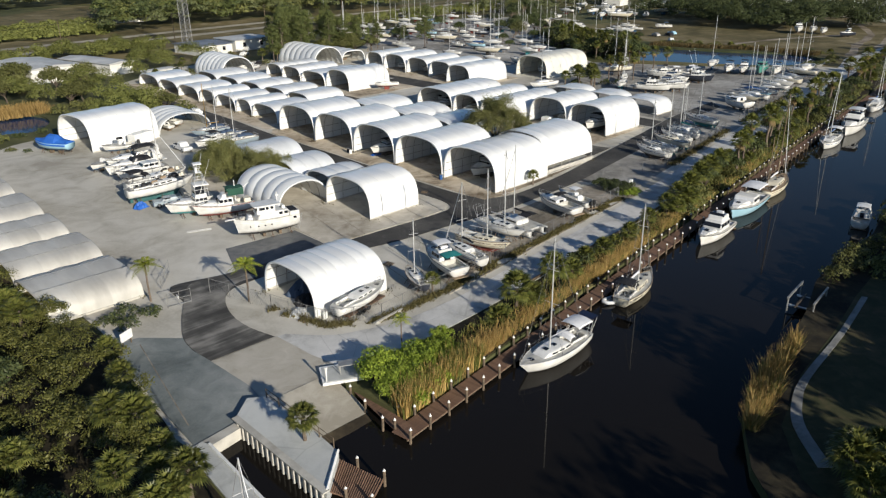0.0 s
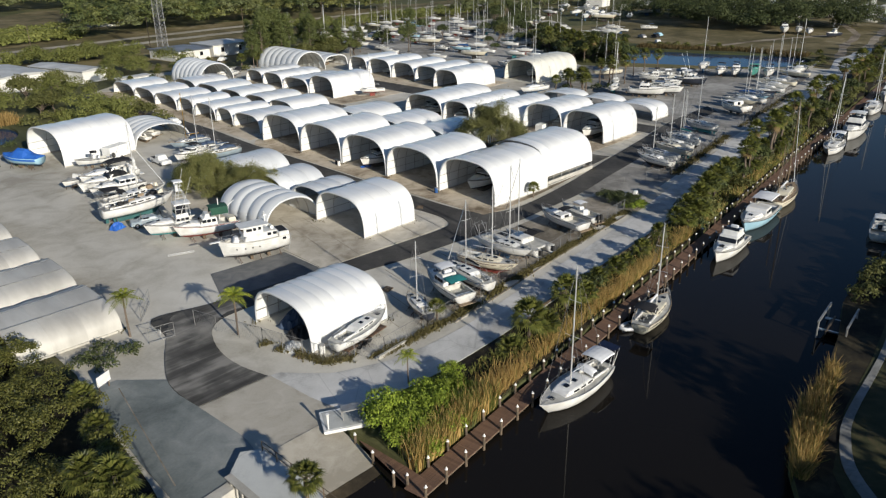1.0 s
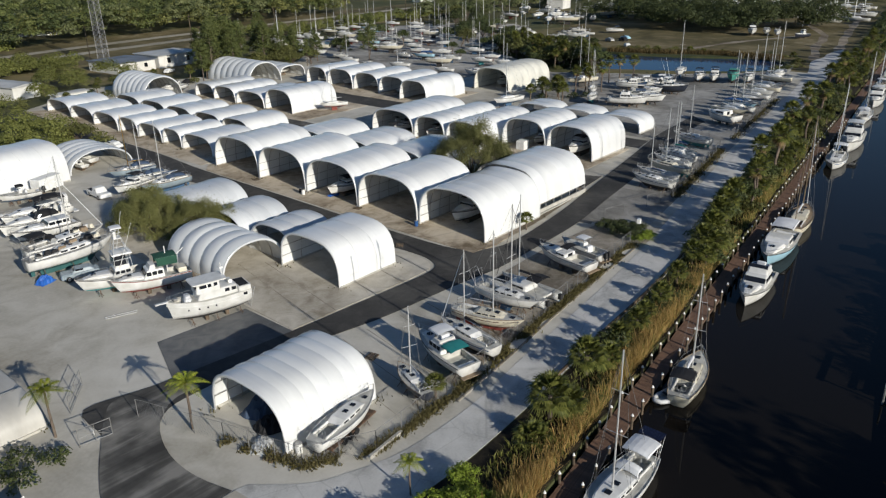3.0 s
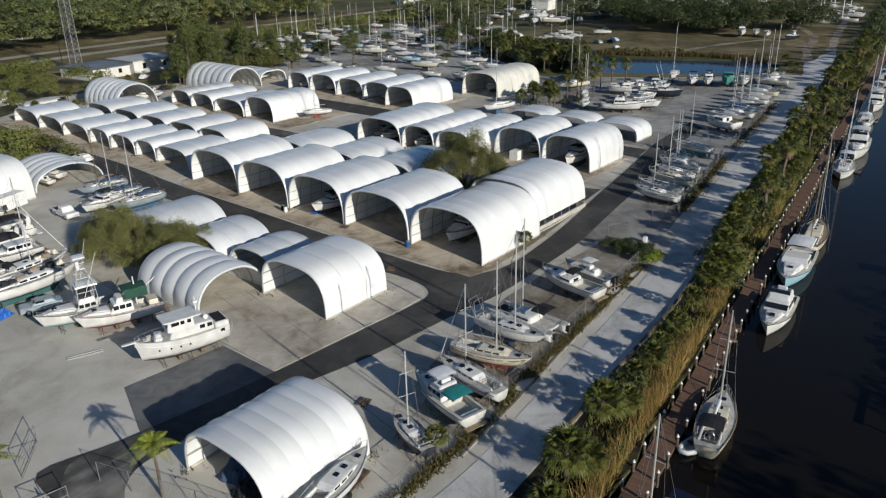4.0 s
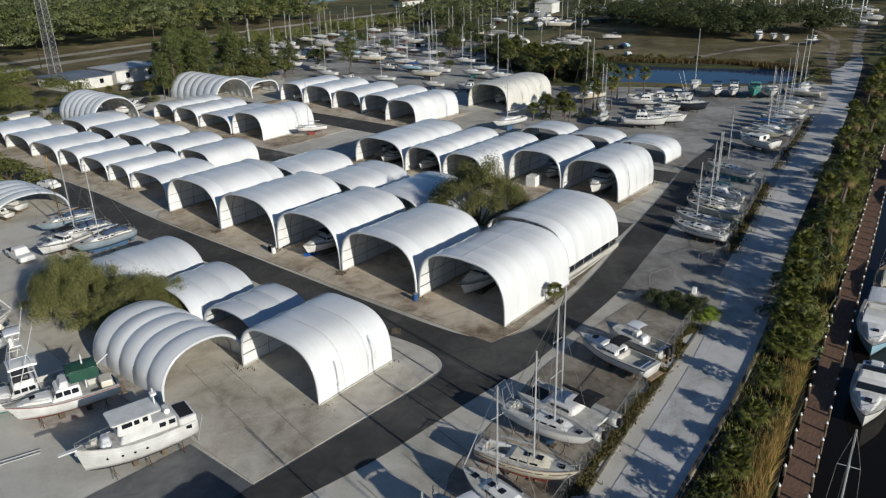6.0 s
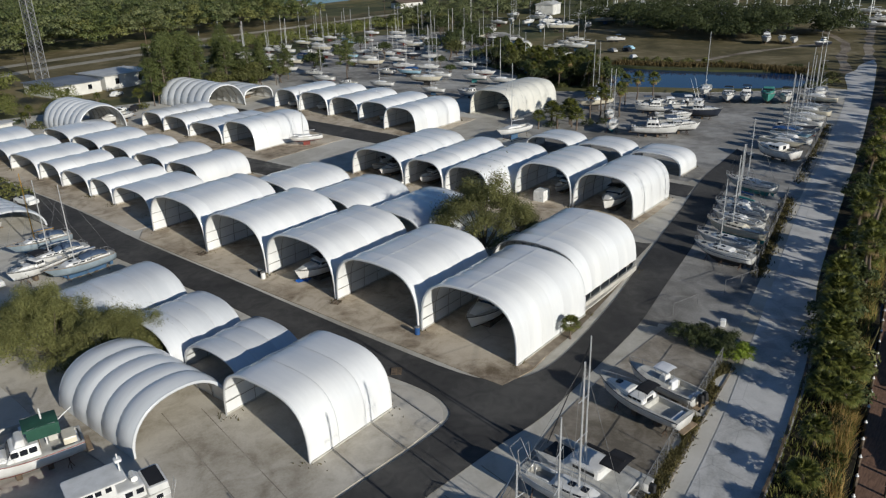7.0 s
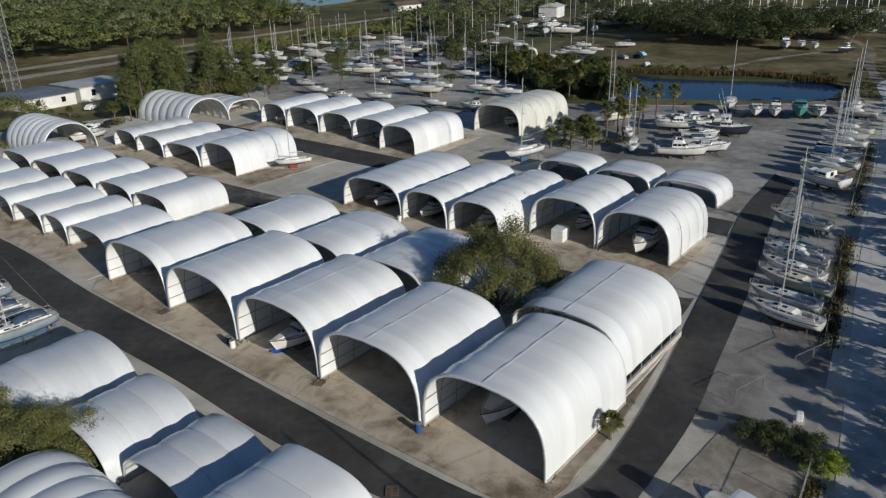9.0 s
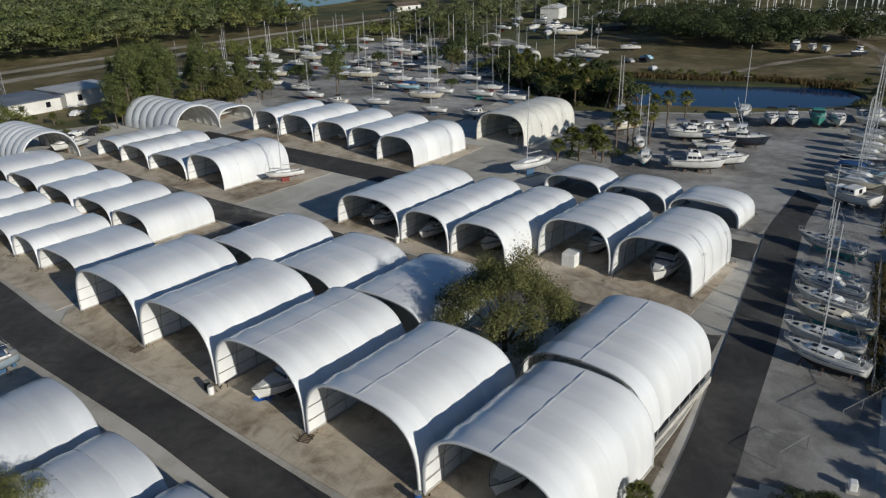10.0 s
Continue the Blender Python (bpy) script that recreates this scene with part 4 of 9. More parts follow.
def pulpit(t, hull, s0=0.9, stern=True, lines=True):
    bm = bmesh.new()
    h = 0.6
    pts = [(hull.x(s), sg * hull.half(s) * 0.95, hull.top(s) + h) for sg, s in ((-1, s0), (-1, 0.95), (-1, 0.99), (1, 0.99), (1, 0.95), (1, s0))]
    add_tube(bm, pts, 0.02, 4)
    for p in pts:
        add_tube(bm, [p, (p[0], p[1], p[2] - h)], 0.018, 4)
    part("pulpit", bm, M["chrome"], t)
    if stern:
        bm = bmesh.new()
        pts = [(hull.x(s), sg * hull.half(s) * 0.93, hull.top(s) + h) for sg, s in ((-1, 0.12), (-1, 0.02), (1, 0.02), (1, 0.12))]
        add_tube(bm, pts, 0.02, 4)
        for p in pts:
            add_tube(bm, [p, (p[0], p[1], p[2] - h)], 0.018, 4)
        part("pushpit", bm, M["chrome"], t)
    if lines:
        bm = bmesh.new()
        for sg in (-1, 1):
            add_tube(bm, [(hull.x(s), sg * hull.half(s) * 0.95, hull.top(s) + h) for s in (0.12, 0.3, 0.5, 0.7, s0)], 0.010, 3)
            for s in (0.25, 0.4, 0.55, 0.7):
                add_tube(bm, [(hull.x(s), sg * hull.half(s) * 0.95, hull.top(s)), (hull.x(s), sg * hull.half(s) * 0.95, hull.top(s) + h)], 0.014, 3)
        part("lifeline", bm, M["chrome"], t)


def windows(t, hull, s0, s1, w, z, h, n=3, slope=0.04, name="window", gap=0.25, front=None):
    """Dark panes along both sides of a cabin."""
    for sg in (-1, 1):
        for i in range(n):
            a = s0 + (s1 - s0) * (i + gap / 2) / n
            b = s0 + (s1 - s0) * (i + 1 - gap / 2) / n
            bm = bmesh.new()
            rows = []
            for s in (a, a + (b - a) * 0.08, b - (b - a) * 0.08, b):
                e = 0.16 * h if s in (a, b) else 0
                y = (w(s) if callable(w) else w)
                zz = z(s) if callable(z) else z
                rows.append([(hull.x(s), sg * (y + 0.012), zz + e), (hull.x(s), sg * (y + 0.012 - slope), zz + h - e), (hull.x(s), sg * (y - 0.02 - slope), zz + h - e), (hull.x(s), sg * (y - 0.02), zz + e)])
            add_loft(bm, rows, close=True, cap0=True, cap1=True)
            part(name, bm, M["glass"], t)


def sailboat(L=10.0, B=3.3, hull_mat="gel", stripe=None, bottom="anti_blue", ashore=True, mast=12.0, mast_mat="alu", dodger=None, bimini=None, sail="canvas_blue", label="", arch=False, ketch=False, boom=0.42, cabin=True, furl=True, wires=True, fin=True, name="sailboat", simple=False, solar=False, deck="deck", hounds=0.98):
    hull = Hull(L, B, 0.098 * L + 0.1, 0.05 * L, 0.62, 0.45, 0.22, 0.16, 0.0, 2.2)
    keel_d = 0.15 * L if fin else 0.10 * L
    lift = keel_d + 0.12 if ashore else 0.0
    t = thing(name, pose(0, 0, 0), label, "sailboat", "sailboats")
    t["lift"] = lift
    part("hull", hull.shell(False), M[hull_mat], t, smooth=True)
    part("bottom", hull.shell(True), M[bottom], t, smooth=True)
    part("deck", hull.deck((0.07, 0.30), 0.06, 0.5, 0.52), M[deck], t)
    part("toe_rail", hull.rail(r=0.035), M["teak" if hull_mat != "gel" else "alu"], t)
    if stripe:
        bm = bmesh.new()
        for sg in (-1, 1):
            rows = []
            for s in (0.02, 0.15, 0.3, 0.5, 0.65, 0.8, 0.9, 0.96):
                z = hull.top(s) - 0.2
                pts, _ = hull.section(s, z - 0.1, z, 1)
                rows.append([(x, sg * (y + 0.012), q) for x, y, q in pts])
            add_loft(bm, rows)
        part("stripe", bm, M[stripe], t)
    if ashore:
        bm = bmesh.new()
        if fin:
            a, b = hull.x(0.38), hull.x(0.60)
            rows = [[(a, 0.0, -hull.draft * 0.7), ((a + b) / 2, 0.16, -hull.draft * 0.7), (b, 0, -hull.draft * 0.7), ((a + b) / 2, -0.16, -hull.draft * 0.7)], [(a - 0.1, 0, -keel_d), ((a + b) / 2 - 0.2, 0.14, -keel_d), (b - 0.5, 0, -keel_d), ((a + b) / 2 - 0.2, -0.14, -keel_d)]]
        else:
            a, b = hull.x(0.12), hull.x(0.78)
            rows = [[(a, 0.0, -hull.draft * 0.4), ((a + b) / 2, 0.2, -hull.draft * 0.5), (b, 0, -hull.draft * 0.4), ((a + b) / 2, -0.2, -hull.draft * 0.5)], [(a + 0.2, 0, -keel_d), ((a + b) / 2, 0.14, -keel_d), (b - 0.9, 0, -keel_d), ((a + b) / 2, -0.14, -keel_d)]]
        add_loft(bm, rows, close=True, cap0=True, cap1=True)
        part("keel", bm, M[bottom], t)
        part("rudder", box(hull.x(0.03), hull.x(0.03) + 0.45, -0.05, 0.05, -keel_d * 0.8, 0.1), M[bottom], t)
        props(t, hull, -lift, n=2 if simple else 3, deep=keel_d)
    ch = 0.042 * L
    cab = part("cabin_trunk", cabin_bm(hull, 0.30, 0.74, 0.60, ch, 0.06, 0.9), M[hull_mat if hull_mat in ("gel", "gel_cream") else "gel"], t)
    windows(cab, hull, 0.34, 0.64, lambda s: hull.half(s) * 0.60 * 0.98, lambda s: hull.top(s) + 0.02 + ch * 0.25, ch * 0.42, 3, 0.03)
    for s in (0.50, 0.62):
        part("hatch", rounded_box(hull.x(s) - 0.25, hull.x(s) + 0.25, -0.25, 0.25, hull.top(s) + ch * 0.95, hull.top(s) + ch * 1.06 + 0.06, 0.06), M["glass"], t)
    part("hatch", rounded_box(hull.x(0.83) - 0.25, hull.x(0.83) + 0.25, -0.25, 0.25, hull.top(0.83), hull.top(0.83) + 0.12, 0.06), M["glass"], t)
    for sg in (-1, 1):
        part("coaming", box(hull.x(0.08), hull.x(0.31), sg * hull.half(0.2) * 0.55 - 0.08, sg * hull.half(0.2) * 0.55 + 0.08, hull.top(0.2), hull.top(0.2) + 0.24, taper=0.03), M["gel"], t)
    wheel = bmesh.new()
    add_tube(wheel, [(hull.x(0.12), 0.42 * math.cos(a * math.pi / 6), hull.top(0.1) + 0.35 + 0.42 * math.sin(a * math.pi / 6)) for a in range(13)], 0.02, 4)
    add_tube(wheel, [(hull.x(0.125), 0, hull.top(0.1) - 0.5), (hull.x(0.125), 0, hull.top(0.1) + 0.35)], 0.07, 5)
    part("wheel", wheel, M["chrome"], t)
    zt = hull.top(0.5) + ch
    if mast:
        rig(t, hull, 0.56, mast, zt, mast_mat, boom, sail, furl=furl, wires=wires, hounds=hounds)
        if ketch:
            part("mizzen_mast", tube([(hull.x(0.1), 0, hull.top(0.1)), (hull.x(0.1), 0, hull.top(0.1) + mast * 0.62)], 0.07, 6, 0.05), M[mast_mat], t)
    if dodger:
        part("dodger", canopy_bm(hull.x(0.27), hull.x(0.36), hull.B * 0.56, zt + 0.55, 0.18, 0.4), M[dodger], t)
    if bimini:
        bz = hull.top(0.15) + 1.75
        part("bimini", canopy_bm(hull.x(0.03), hull.x(0.25), hull.B * 0.66, bz, 0.16, 0.1), M[bimini], t)
        bm = bmesh.new()
        for s in (0.06, 0.22):
            for sg in (-1, 1):
                add_tube(bm, [(hull.x(0.14), sg * hull.half(0.14) * 0.8, hull.top(0.14)), (hull.x(s), sg * hull.B * 0.31, bz)], 0.018, 4)
        part("bimini_frame", bm, M["chrome"], t)
    if arch:
        bm = bmesh.new()
        az = hull.top(0) + 1.7
        for dx in (0, 0.7):
            add_tube(bm, [(hull.x(0.03), -hull.half(0) * 0.9, hull.top(0)), (hull.x(0) - dx, -hull.half(0) * 0.9, az), (hull.x(0) - dx, hull.half(0) * 0.9, az), (hull.x(0.03), hull.half(0) * 0.9, hull.top(0))], 0.03, 4)
        part("stern_arch", bm, M["chrome"], t)
    if solar:
        part("solar_panel", box(hull.x(0) - 0.9, hull.x(0) + 0.2, -hull.half(0) * 0.9, hull.half(0) * 0.9, hull.top(0) + 1.72, hull.top(0) + 1.78), M["solar"], t)
    if not simple:
        pulpit(t, hull)
    return t, hull, lift


def motorboat(L=9.0, B=3.1, hull_mat="gel", bottom="anti_blue", ashore=True, house=(0.36, 0.66, 1.0), fly=None, top=None, top_mat="canvas_white", tower=False, outboards=0, pit=(0.02, 0.34), rails=True, label="", name="motorboat", riggers=False, screen=True, free=None, trunk=True, blind=None, simple=False, boot=None, deck="deck", house_mat="gel", glass=3, category="motorboat"):
    hull = Hull(L, B, free or 0.115 * L + 0.1, 0.055 * L, 0.92, 0.42, 0.35, 0.10, 0.35, 2.0)
    lift = hull.draft + 0.55 if ashore else 0.0
    t = thing(name, pose(0, 0, 0), label, category, "motorboats")
    t["lift"] = lift
    part("hull", hull.shell(False), M[hull_mat], t, smooth=True)
    part("bottom", hull.shell(True), M[bottom], t, smooth=True)
    part("deck", hull.deck(pit, 0.06, 0.6, 0.82), M[deck], t)
    part("rub_rail", hull.rail(h=-0.05, r=0.045), M["rubber" if not boot else boot], t)
    if ashore:
        if simple:
            part("cradle", box(hull.x(0.18), hull.x(0.62), -0.6, 0.6, -lift, -hull.draft * 0.75), M["pile"], t)
        else:
            props(t, hull, -lift, n=2)
    zt = hull.top(0.5)
    if trunk:
        part("cabin_trunk", cabin_bm(hull, house[1] - 0.06, 0.90, 0.62, 0.05 * L, 0.05, 1.6), M[house_mat], t)
        if not simple:
            part("hatch", rounded_box(hull.x(0.76) - 0.28, hull.x(0.76) + 0.28, -0.28, 0.28, hull.top(0.76) + 0.04 * L, hull.top(0.76) + 0.05 * L + 0.10, 0.07), M["glass"], t)
    if house:
        s0, s1, h = house
        hw = hull.half((s0 + s1) / 2) * 0.80
        lean = 0.55 * h
        hs = part("deckhouse", rounded_box(hull.x(s0), hull.x(s1), -hw, hw, zt - 0.05, zt + h, 0.16, 0.05, lean, 0.10), M[house_mat], t)
        zw = zt + h * 0.45
        windows(hs, hull, s0 + 0.02, s1 - lean / L * 0.7, hw - 0.04, zt + h * 0.40, h * 0.42, 2 if simple else glass, 0.03, gap=0.14)
        bm = bmesh.new()
        rows = []
        for y in (-hw * 0.88, -hw * 0.3, hw * 0.3, hw * 0.88):
            xa = hull.x(s1) - lean * 0.45 + 0.03
            xb = hull.x(s1) - lean * 0.83 + 0.03
            rows.append([(xa, y, zw), (xb, y, zw + h * 0.38), (xb - 0.05, y, zw + h * 0.38), (xa - 0.05, y, zw)])
        add_loft(bm, rows, close=True, cap0=True, cap1=True)
        part("windscreen", bm, M["glass" if not blind else blind], hs)
        zt2 = zt + h
        if fly:
            f0, f1, fh = fly
            part("flybridge", rounded_box(hull.x(f0), hull.x(f1), -hw * 0.86, hw * 0.86, zt2 - 0.02, zt2 + fh, 0.2, 0.0, 0.35, 0.06), M[house_mat], t)
            bm = bmesh.new()
            add_loft(bm, [[(hull.x(f1) - 0.42, y, zt2 + fh - 0.06), (hull.x(f1) - 0.62, y * 0.96, zt2 + fh + 0.34), (hull.x(f1) - 0.66, y * 0.96, zt2 + fh + 0.34), (hull.x(f1) - 0.46, y, zt2 + fh - 0.06)] for y in (-hw * 0.78, 0, hw * 0.78)], close=True, cap0=True, cap1=True)
            part("bridge_screen", bm, M["glass"], t)
            part("bridge_well", box(hull.x(f0) + 0.25, hull.x(f1) - 0.75, -hw * 0.66, hw * 0.66, zt2 + fh, zt2 + fh + 0.015), M["canvas_navy"], t)
            if not simple:
                part("helm_seat", rounded_box(hull.x(f0) + 0.35, hull.x(f0) + 0.8, -0.5, 0.5, zt2 + fh * 0.9, zt2 + fh + 0.35, 0.1), M["canvas_white"], t)
            zt2 += fh
    else:
        zt2, hw = zt, hull.B * 0.34
        part("console", rounded_box(hull.x(0.42), hull.x(0.54), -0.5, 0.5, zt - 0.5, zt + 0.75, 0.1, 0.05, 0.3, 0.05), M["gel"], t)
        part("helm_seat", rounded_box(hull.x(0.32), hull.x(0.38), -0.55, 0.55, zt - 0.5, zt + 0.45, 0.1), M["canvas_white"], t)
    if top:
        a, b, hgt = top
        z = zt2 + hgt
        part("canopy", canopy_bm(hull.x(a), hull.x(b), hw * 1.8, z, 0.12, 0.05, 0.06), M[top_mat], t)
        bm = bmesh.new()
        xa, xb, yw = hull.x(a + 0.03), hull.x(b - 0.03), hw * 0.82
        add_tube(bm, [(xa, -yw, zt2 - 0.1), (xa, -yw, z), (xb, -yw, z), (xb, -yw, zt2 - 0.1), (xb, yw, zt2 - 0.1), (xb, yw, z), (xa, yw, z), (xa, yw, zt2 - 0.1)], 0.025, 4)
        part("canopy_frame", bm, M["chrome"], t)
    if tower:
        bm = bmesh.new()
        z0, z1, zh = zt2 - 0.2, zt2 + 3.6, zt2 + 1.6
        cx = hull.x(0.40)
        for sx in (-0.8, 0.8):
            for sg in (-1, 1):
                add_tube(bm, [(cx + sx * 1.5, sg * hw * 0.98, z0 - 1.0), (cx + sx * 1.25, sg * hw * 0.8, zh), (cx + sx * 0.6, sg * hw * 0.42, z1)], 0.045, 4)
        for z, xx, yy in ((zh - 0.8, 1.08, 0.86), (zh + 0.9, 0.78, 0.62), (z1, 0.5, 0.44), (z1 + 0.75, 0.5, 0.44)):
            add_tube(bm, [(cx - xx, -hw * yy, z), (cx - xx, hw * yy, z), (cx + xx, hw * yy, z), (cx + xx, -hw * yy, z), (cx - xx, -hw * yy, z)], 0.04, 4)
        part("tuna_tower", bm, M["alu"], t)
        part("hard_top", canopy_bm(cx - 1.35, cx + 1.2, hw * 1.75, zh, 0.10, 0.05, 0.06), M["gel"], t)
        part("bridge_curtain", rounded_box(cx - 0.5, cx + 1.15, -hw * 0.78, hw * 0.78, zt2, zh, 0.2, 0.0, 0.25, 0.06), M["glass"], t, "smoked clear-vinyl curtain round the bridge")
        part("tower_floor", rounded_box(cx - 0.55, cx + 0.55, -hw * 0.46, hw * 0.46, z1 - 0.06, z1, 0.1), M["gel"], t)
        part("tower_console", rounded_box(cx + 0.05, cx + 0.45, -0.35, 0.35, z1, z1 + 0.85, 0.1), M["gel"], t)
        part("tower_top", canopy_bm(cx - 0.7, cx + 0.7, hw * 1.1, z1 + 1.5, 0.08, 0.05), M["canvas_white"], t)
        part("top_post", tube([(cx, 0, z1), (cx, 0, z1 + 1.56)], 0.05, 5), M["alu"], t)
    if riggers:
        for sg in (-1, 1):
            part("outrigger", tube([(hull.x(0.46), sg * hw * 0.9, zt + 0.8), (hull.x(0.24), sg * (hw + 1.3), zt + 7.6)], 0.045, 4, 0.02), M["cap"], t)
    for i in range(outboards):
        y = (i - (outboards - 1) / 2) * 0.7
        ob = part("outboard", rounded_box(hull.x(0) - 0.75, hull.x(0) - 0.1, y - 0.24, y + 0.24, hull.free * 0.75, hull.free * 0.75 + 0.75, 0.12, 0.1, 0.05, 0.04), M["rubber"], t)
        part("leg", box(hull.x(0) - 0.5, hull.x(0) - 0.25, y - 0.08, y + 0.08, -0.4, hull.free * 0.78), M["rubber"], ob)
    part("swim_platform", box(hull.x(0) - 0.55, hull.x(0) + 0.02, -hull.half(0) * 0.85, hull.half(0) * 0.85, 0.10, 0.18), M["teak"], t)
    if pit:
        zc = hull.top(pit[0]) - 0.5
        part("cockpit_seat", rounded_box(hull.x(pit[0]) + 0.12, hull.x(pit[0]) + 0.62, -hull.half(0.05) * 0.7, hull.half(0.05) * 0.7, zc, zc + 0.42, 0.1), M["canvas_white"], t)
        if house:
            part("companionway", box(hull.x(house[0]) - 0.02, hull.x(house[0]) + 0.04, -0.45, 0.45, zt - 0.02, zt + house[2] * 0.82), M["glass"], t)
    if rails:
        bm = bmesh.new()
        pts = [(sg, s) for sg, s in ((-1, 0.55), (-1, 0.7), (-1, 0.85), (-1, 0.95), (-1, 0.99), (1, 0.99), (1, 0.95), (1, 0.85), (1, 0.7), (1, 0.55))]
        pp = [(hull.x(s), sg * hull.half(s) * 0.93, hull.top(s) + 0.55) for sg, s in pts]
        add_tube(bm, pp, 0.022, 4)
        for p in pp:
            add_tube(bm, [p, (p[0], p[1], p[2] - 0.55)], 0.016, 3)
        part("bow_rail", bm, M["chrome"], t)
    return t, hull, lift


def place(t, x, y, heading, z=0.02, tilt=0.0, scale=1.0, label=""):
    """Set a boat down: heading in degrees is where its bow points, from +x towards +y."""
    t.matrix_basis = pose(x, y, z + t["lift"] * scale, tilt, 0, heading)
    t.scale = (scale, scale, scale)
    if label:
        t["label"] = label
    return t


def again(t, x, y, heading, z=0.02, tilt=0.0, scale=1.0, label=""):
    m = pose(x, y, z + t["lift"] * scale, tilt, 0, heading)
    c = copy_thing(t, m)
    c.scale = (scale, scale, scale)
    if label:
        c["label"] = label
    return c

# ---- plants ----
M["bark"] = material("grey_brown_bark", (0.16, 0.125, 0.095), (0.09, 0.07, 0.055), 2.0, 0.9, 14, 0.25, 0.4, jitter=0.15)
M["leaf_olive"] = leaf_material("olive_leaves", (0.082, 0.092, 0.027), (0.195, 0.195, 0.066))
# olive scrub leaves, raised in tone to paint in the haze over them
M["leaf_scrub"] = leaf_material("haze_paled_olive_scrub_leaves", (0.115, 0.132, 0.032), (0.235, 0.245, 0.072), 0.65)
M["leaf_dark"] = leaf_material("dark_leaves", (0.044, 0.060, 0.022), (0.105, 0.124, 0.045))
M["leaf_bright"] = leaf_material("bright_green_leaves", (0.115, 0.17, 0.018), (0.33, 0.40, 0.055))
M["leaf_mangrove"] = leaf_material("glossy_mangrove_leaves", (0.042, 0.050, 0.013), (0.168, 0.165, 0.045), 0.45)
M["leaf_pine"] = leaf_material("pine_needles", (0.058, 0.078, 0.024), (0.155, 0.172, 0.055))
M["leaf_palm"] = leaf_material("palm_fronds", (0.055, 0.070, 0.016), (0.180, 0.183, 0.048), 0.4)
M["leaf_yellow"] = leaf_material("yellow_green_fronds", (0.14, 0.19, 0.02), (0.32, 0.33, 0.05), 0.4)
M["leaf_dry"] = leaf_material("dry_fronds", (0.16, 0.11, 0.05), (0.26, 0.19, 0.09), 0.7)
M["reed"] = leaf_material("golden_reeds", (0.25, 0.16, 0.052), (0.56, 0.39, 0.15), 0.7)
M["reed_green"] = leaf_material("green_reeds", (0.10, 0.12, 0.024), (0.28, 0.27, 0.078), 0.6)
# wood leaves, lightened so that their colour includes distance haze
M["leaf_wood"] = leaf_material("haze_lightened_wood_leaves", (0.092, 0.110, 0.046), (0.175, 0.188, 0.082))
M["leaf_brown"] = leaf_material("olive_green_feathery_leaves", (0.10, 0.11, 0.034), (0.29, 0.285, 0.105), 0.65)
M["reed_brown"] = leaf_material("brown_reeds", (0.09, 0.068, 0.026), (0.21, 0.155, 0.065), 0.7)
M["leaf_weed"] = leaf_material("dry_weeds", (0.07, 0.062, 0.022), (0.17, 0.145, 0.06), 0.8)
RNG = np.random.default_rng(7)


def leaf_mesh(name, centres, outward, size, mat, aspect=0.55, wild=0.55):
    """Many small pointed leaves as one mesh: at each centre one four-cornered leaf, turned about its outward way at random."""
    n = len(centres)
    o = outward + RNG.normal(0, wild, (n, 3))
    o /= np.linalg.norm(o, axis=1)[:, None] + 1e-6
    a = np.cross(o, RNG.normal(0, 1, (n, 3)))
    a /= np.linalg.norm(a, axis=1)[:, None] + 1e-6
    b = np.cross(o, a)
    s = size * RNG.uniform(0.6, 1.35, (n, 1))
    v = np.stack([centres - a * s, centres - b * s * aspect - o * s * 0.12, centres + a * s, centres + b * s * aspect - o * s * 0.12], 1).reshape(-1, 3)
    me = bpy.data.meshes.new(name)
    me.from_pydata(v.tolist(), [], np.arange(4 * n).reshape(-1, 4).tolist())
    me.materials.append(mat)
    return me


def clump_points(blobs, per, shell=0.55, upper=False):
    """Points and outward ways on a set of leafy clumps (x, y, z, radius)."""
    pts, out = [], []
    for x, y, z, r in blobs:
        m = max(4, int(per * r * r))
        d = RNG.normal(0, 1, (m, 3))
        d /= np.linalg.norm(d, axis=1)[:, None]
        d[:, 2] = np.where(d[:, 2] < (-0.1 if upper else -0.45), -d[:, 2], d[:, 2])
        k = r * (shell + (1 - shell) * RNG.random((m, 1)) ** 0.6) * RNG.uniform(0.85, 1.15, (m, 1))
        pts.append(np.array([x, y, z]) + d * k * np.array([1, 1, 0.8]))
        out.append(d + np.array([0, 0, 0.35]))
    return np.concatenate(pts), np.concatenate(out)


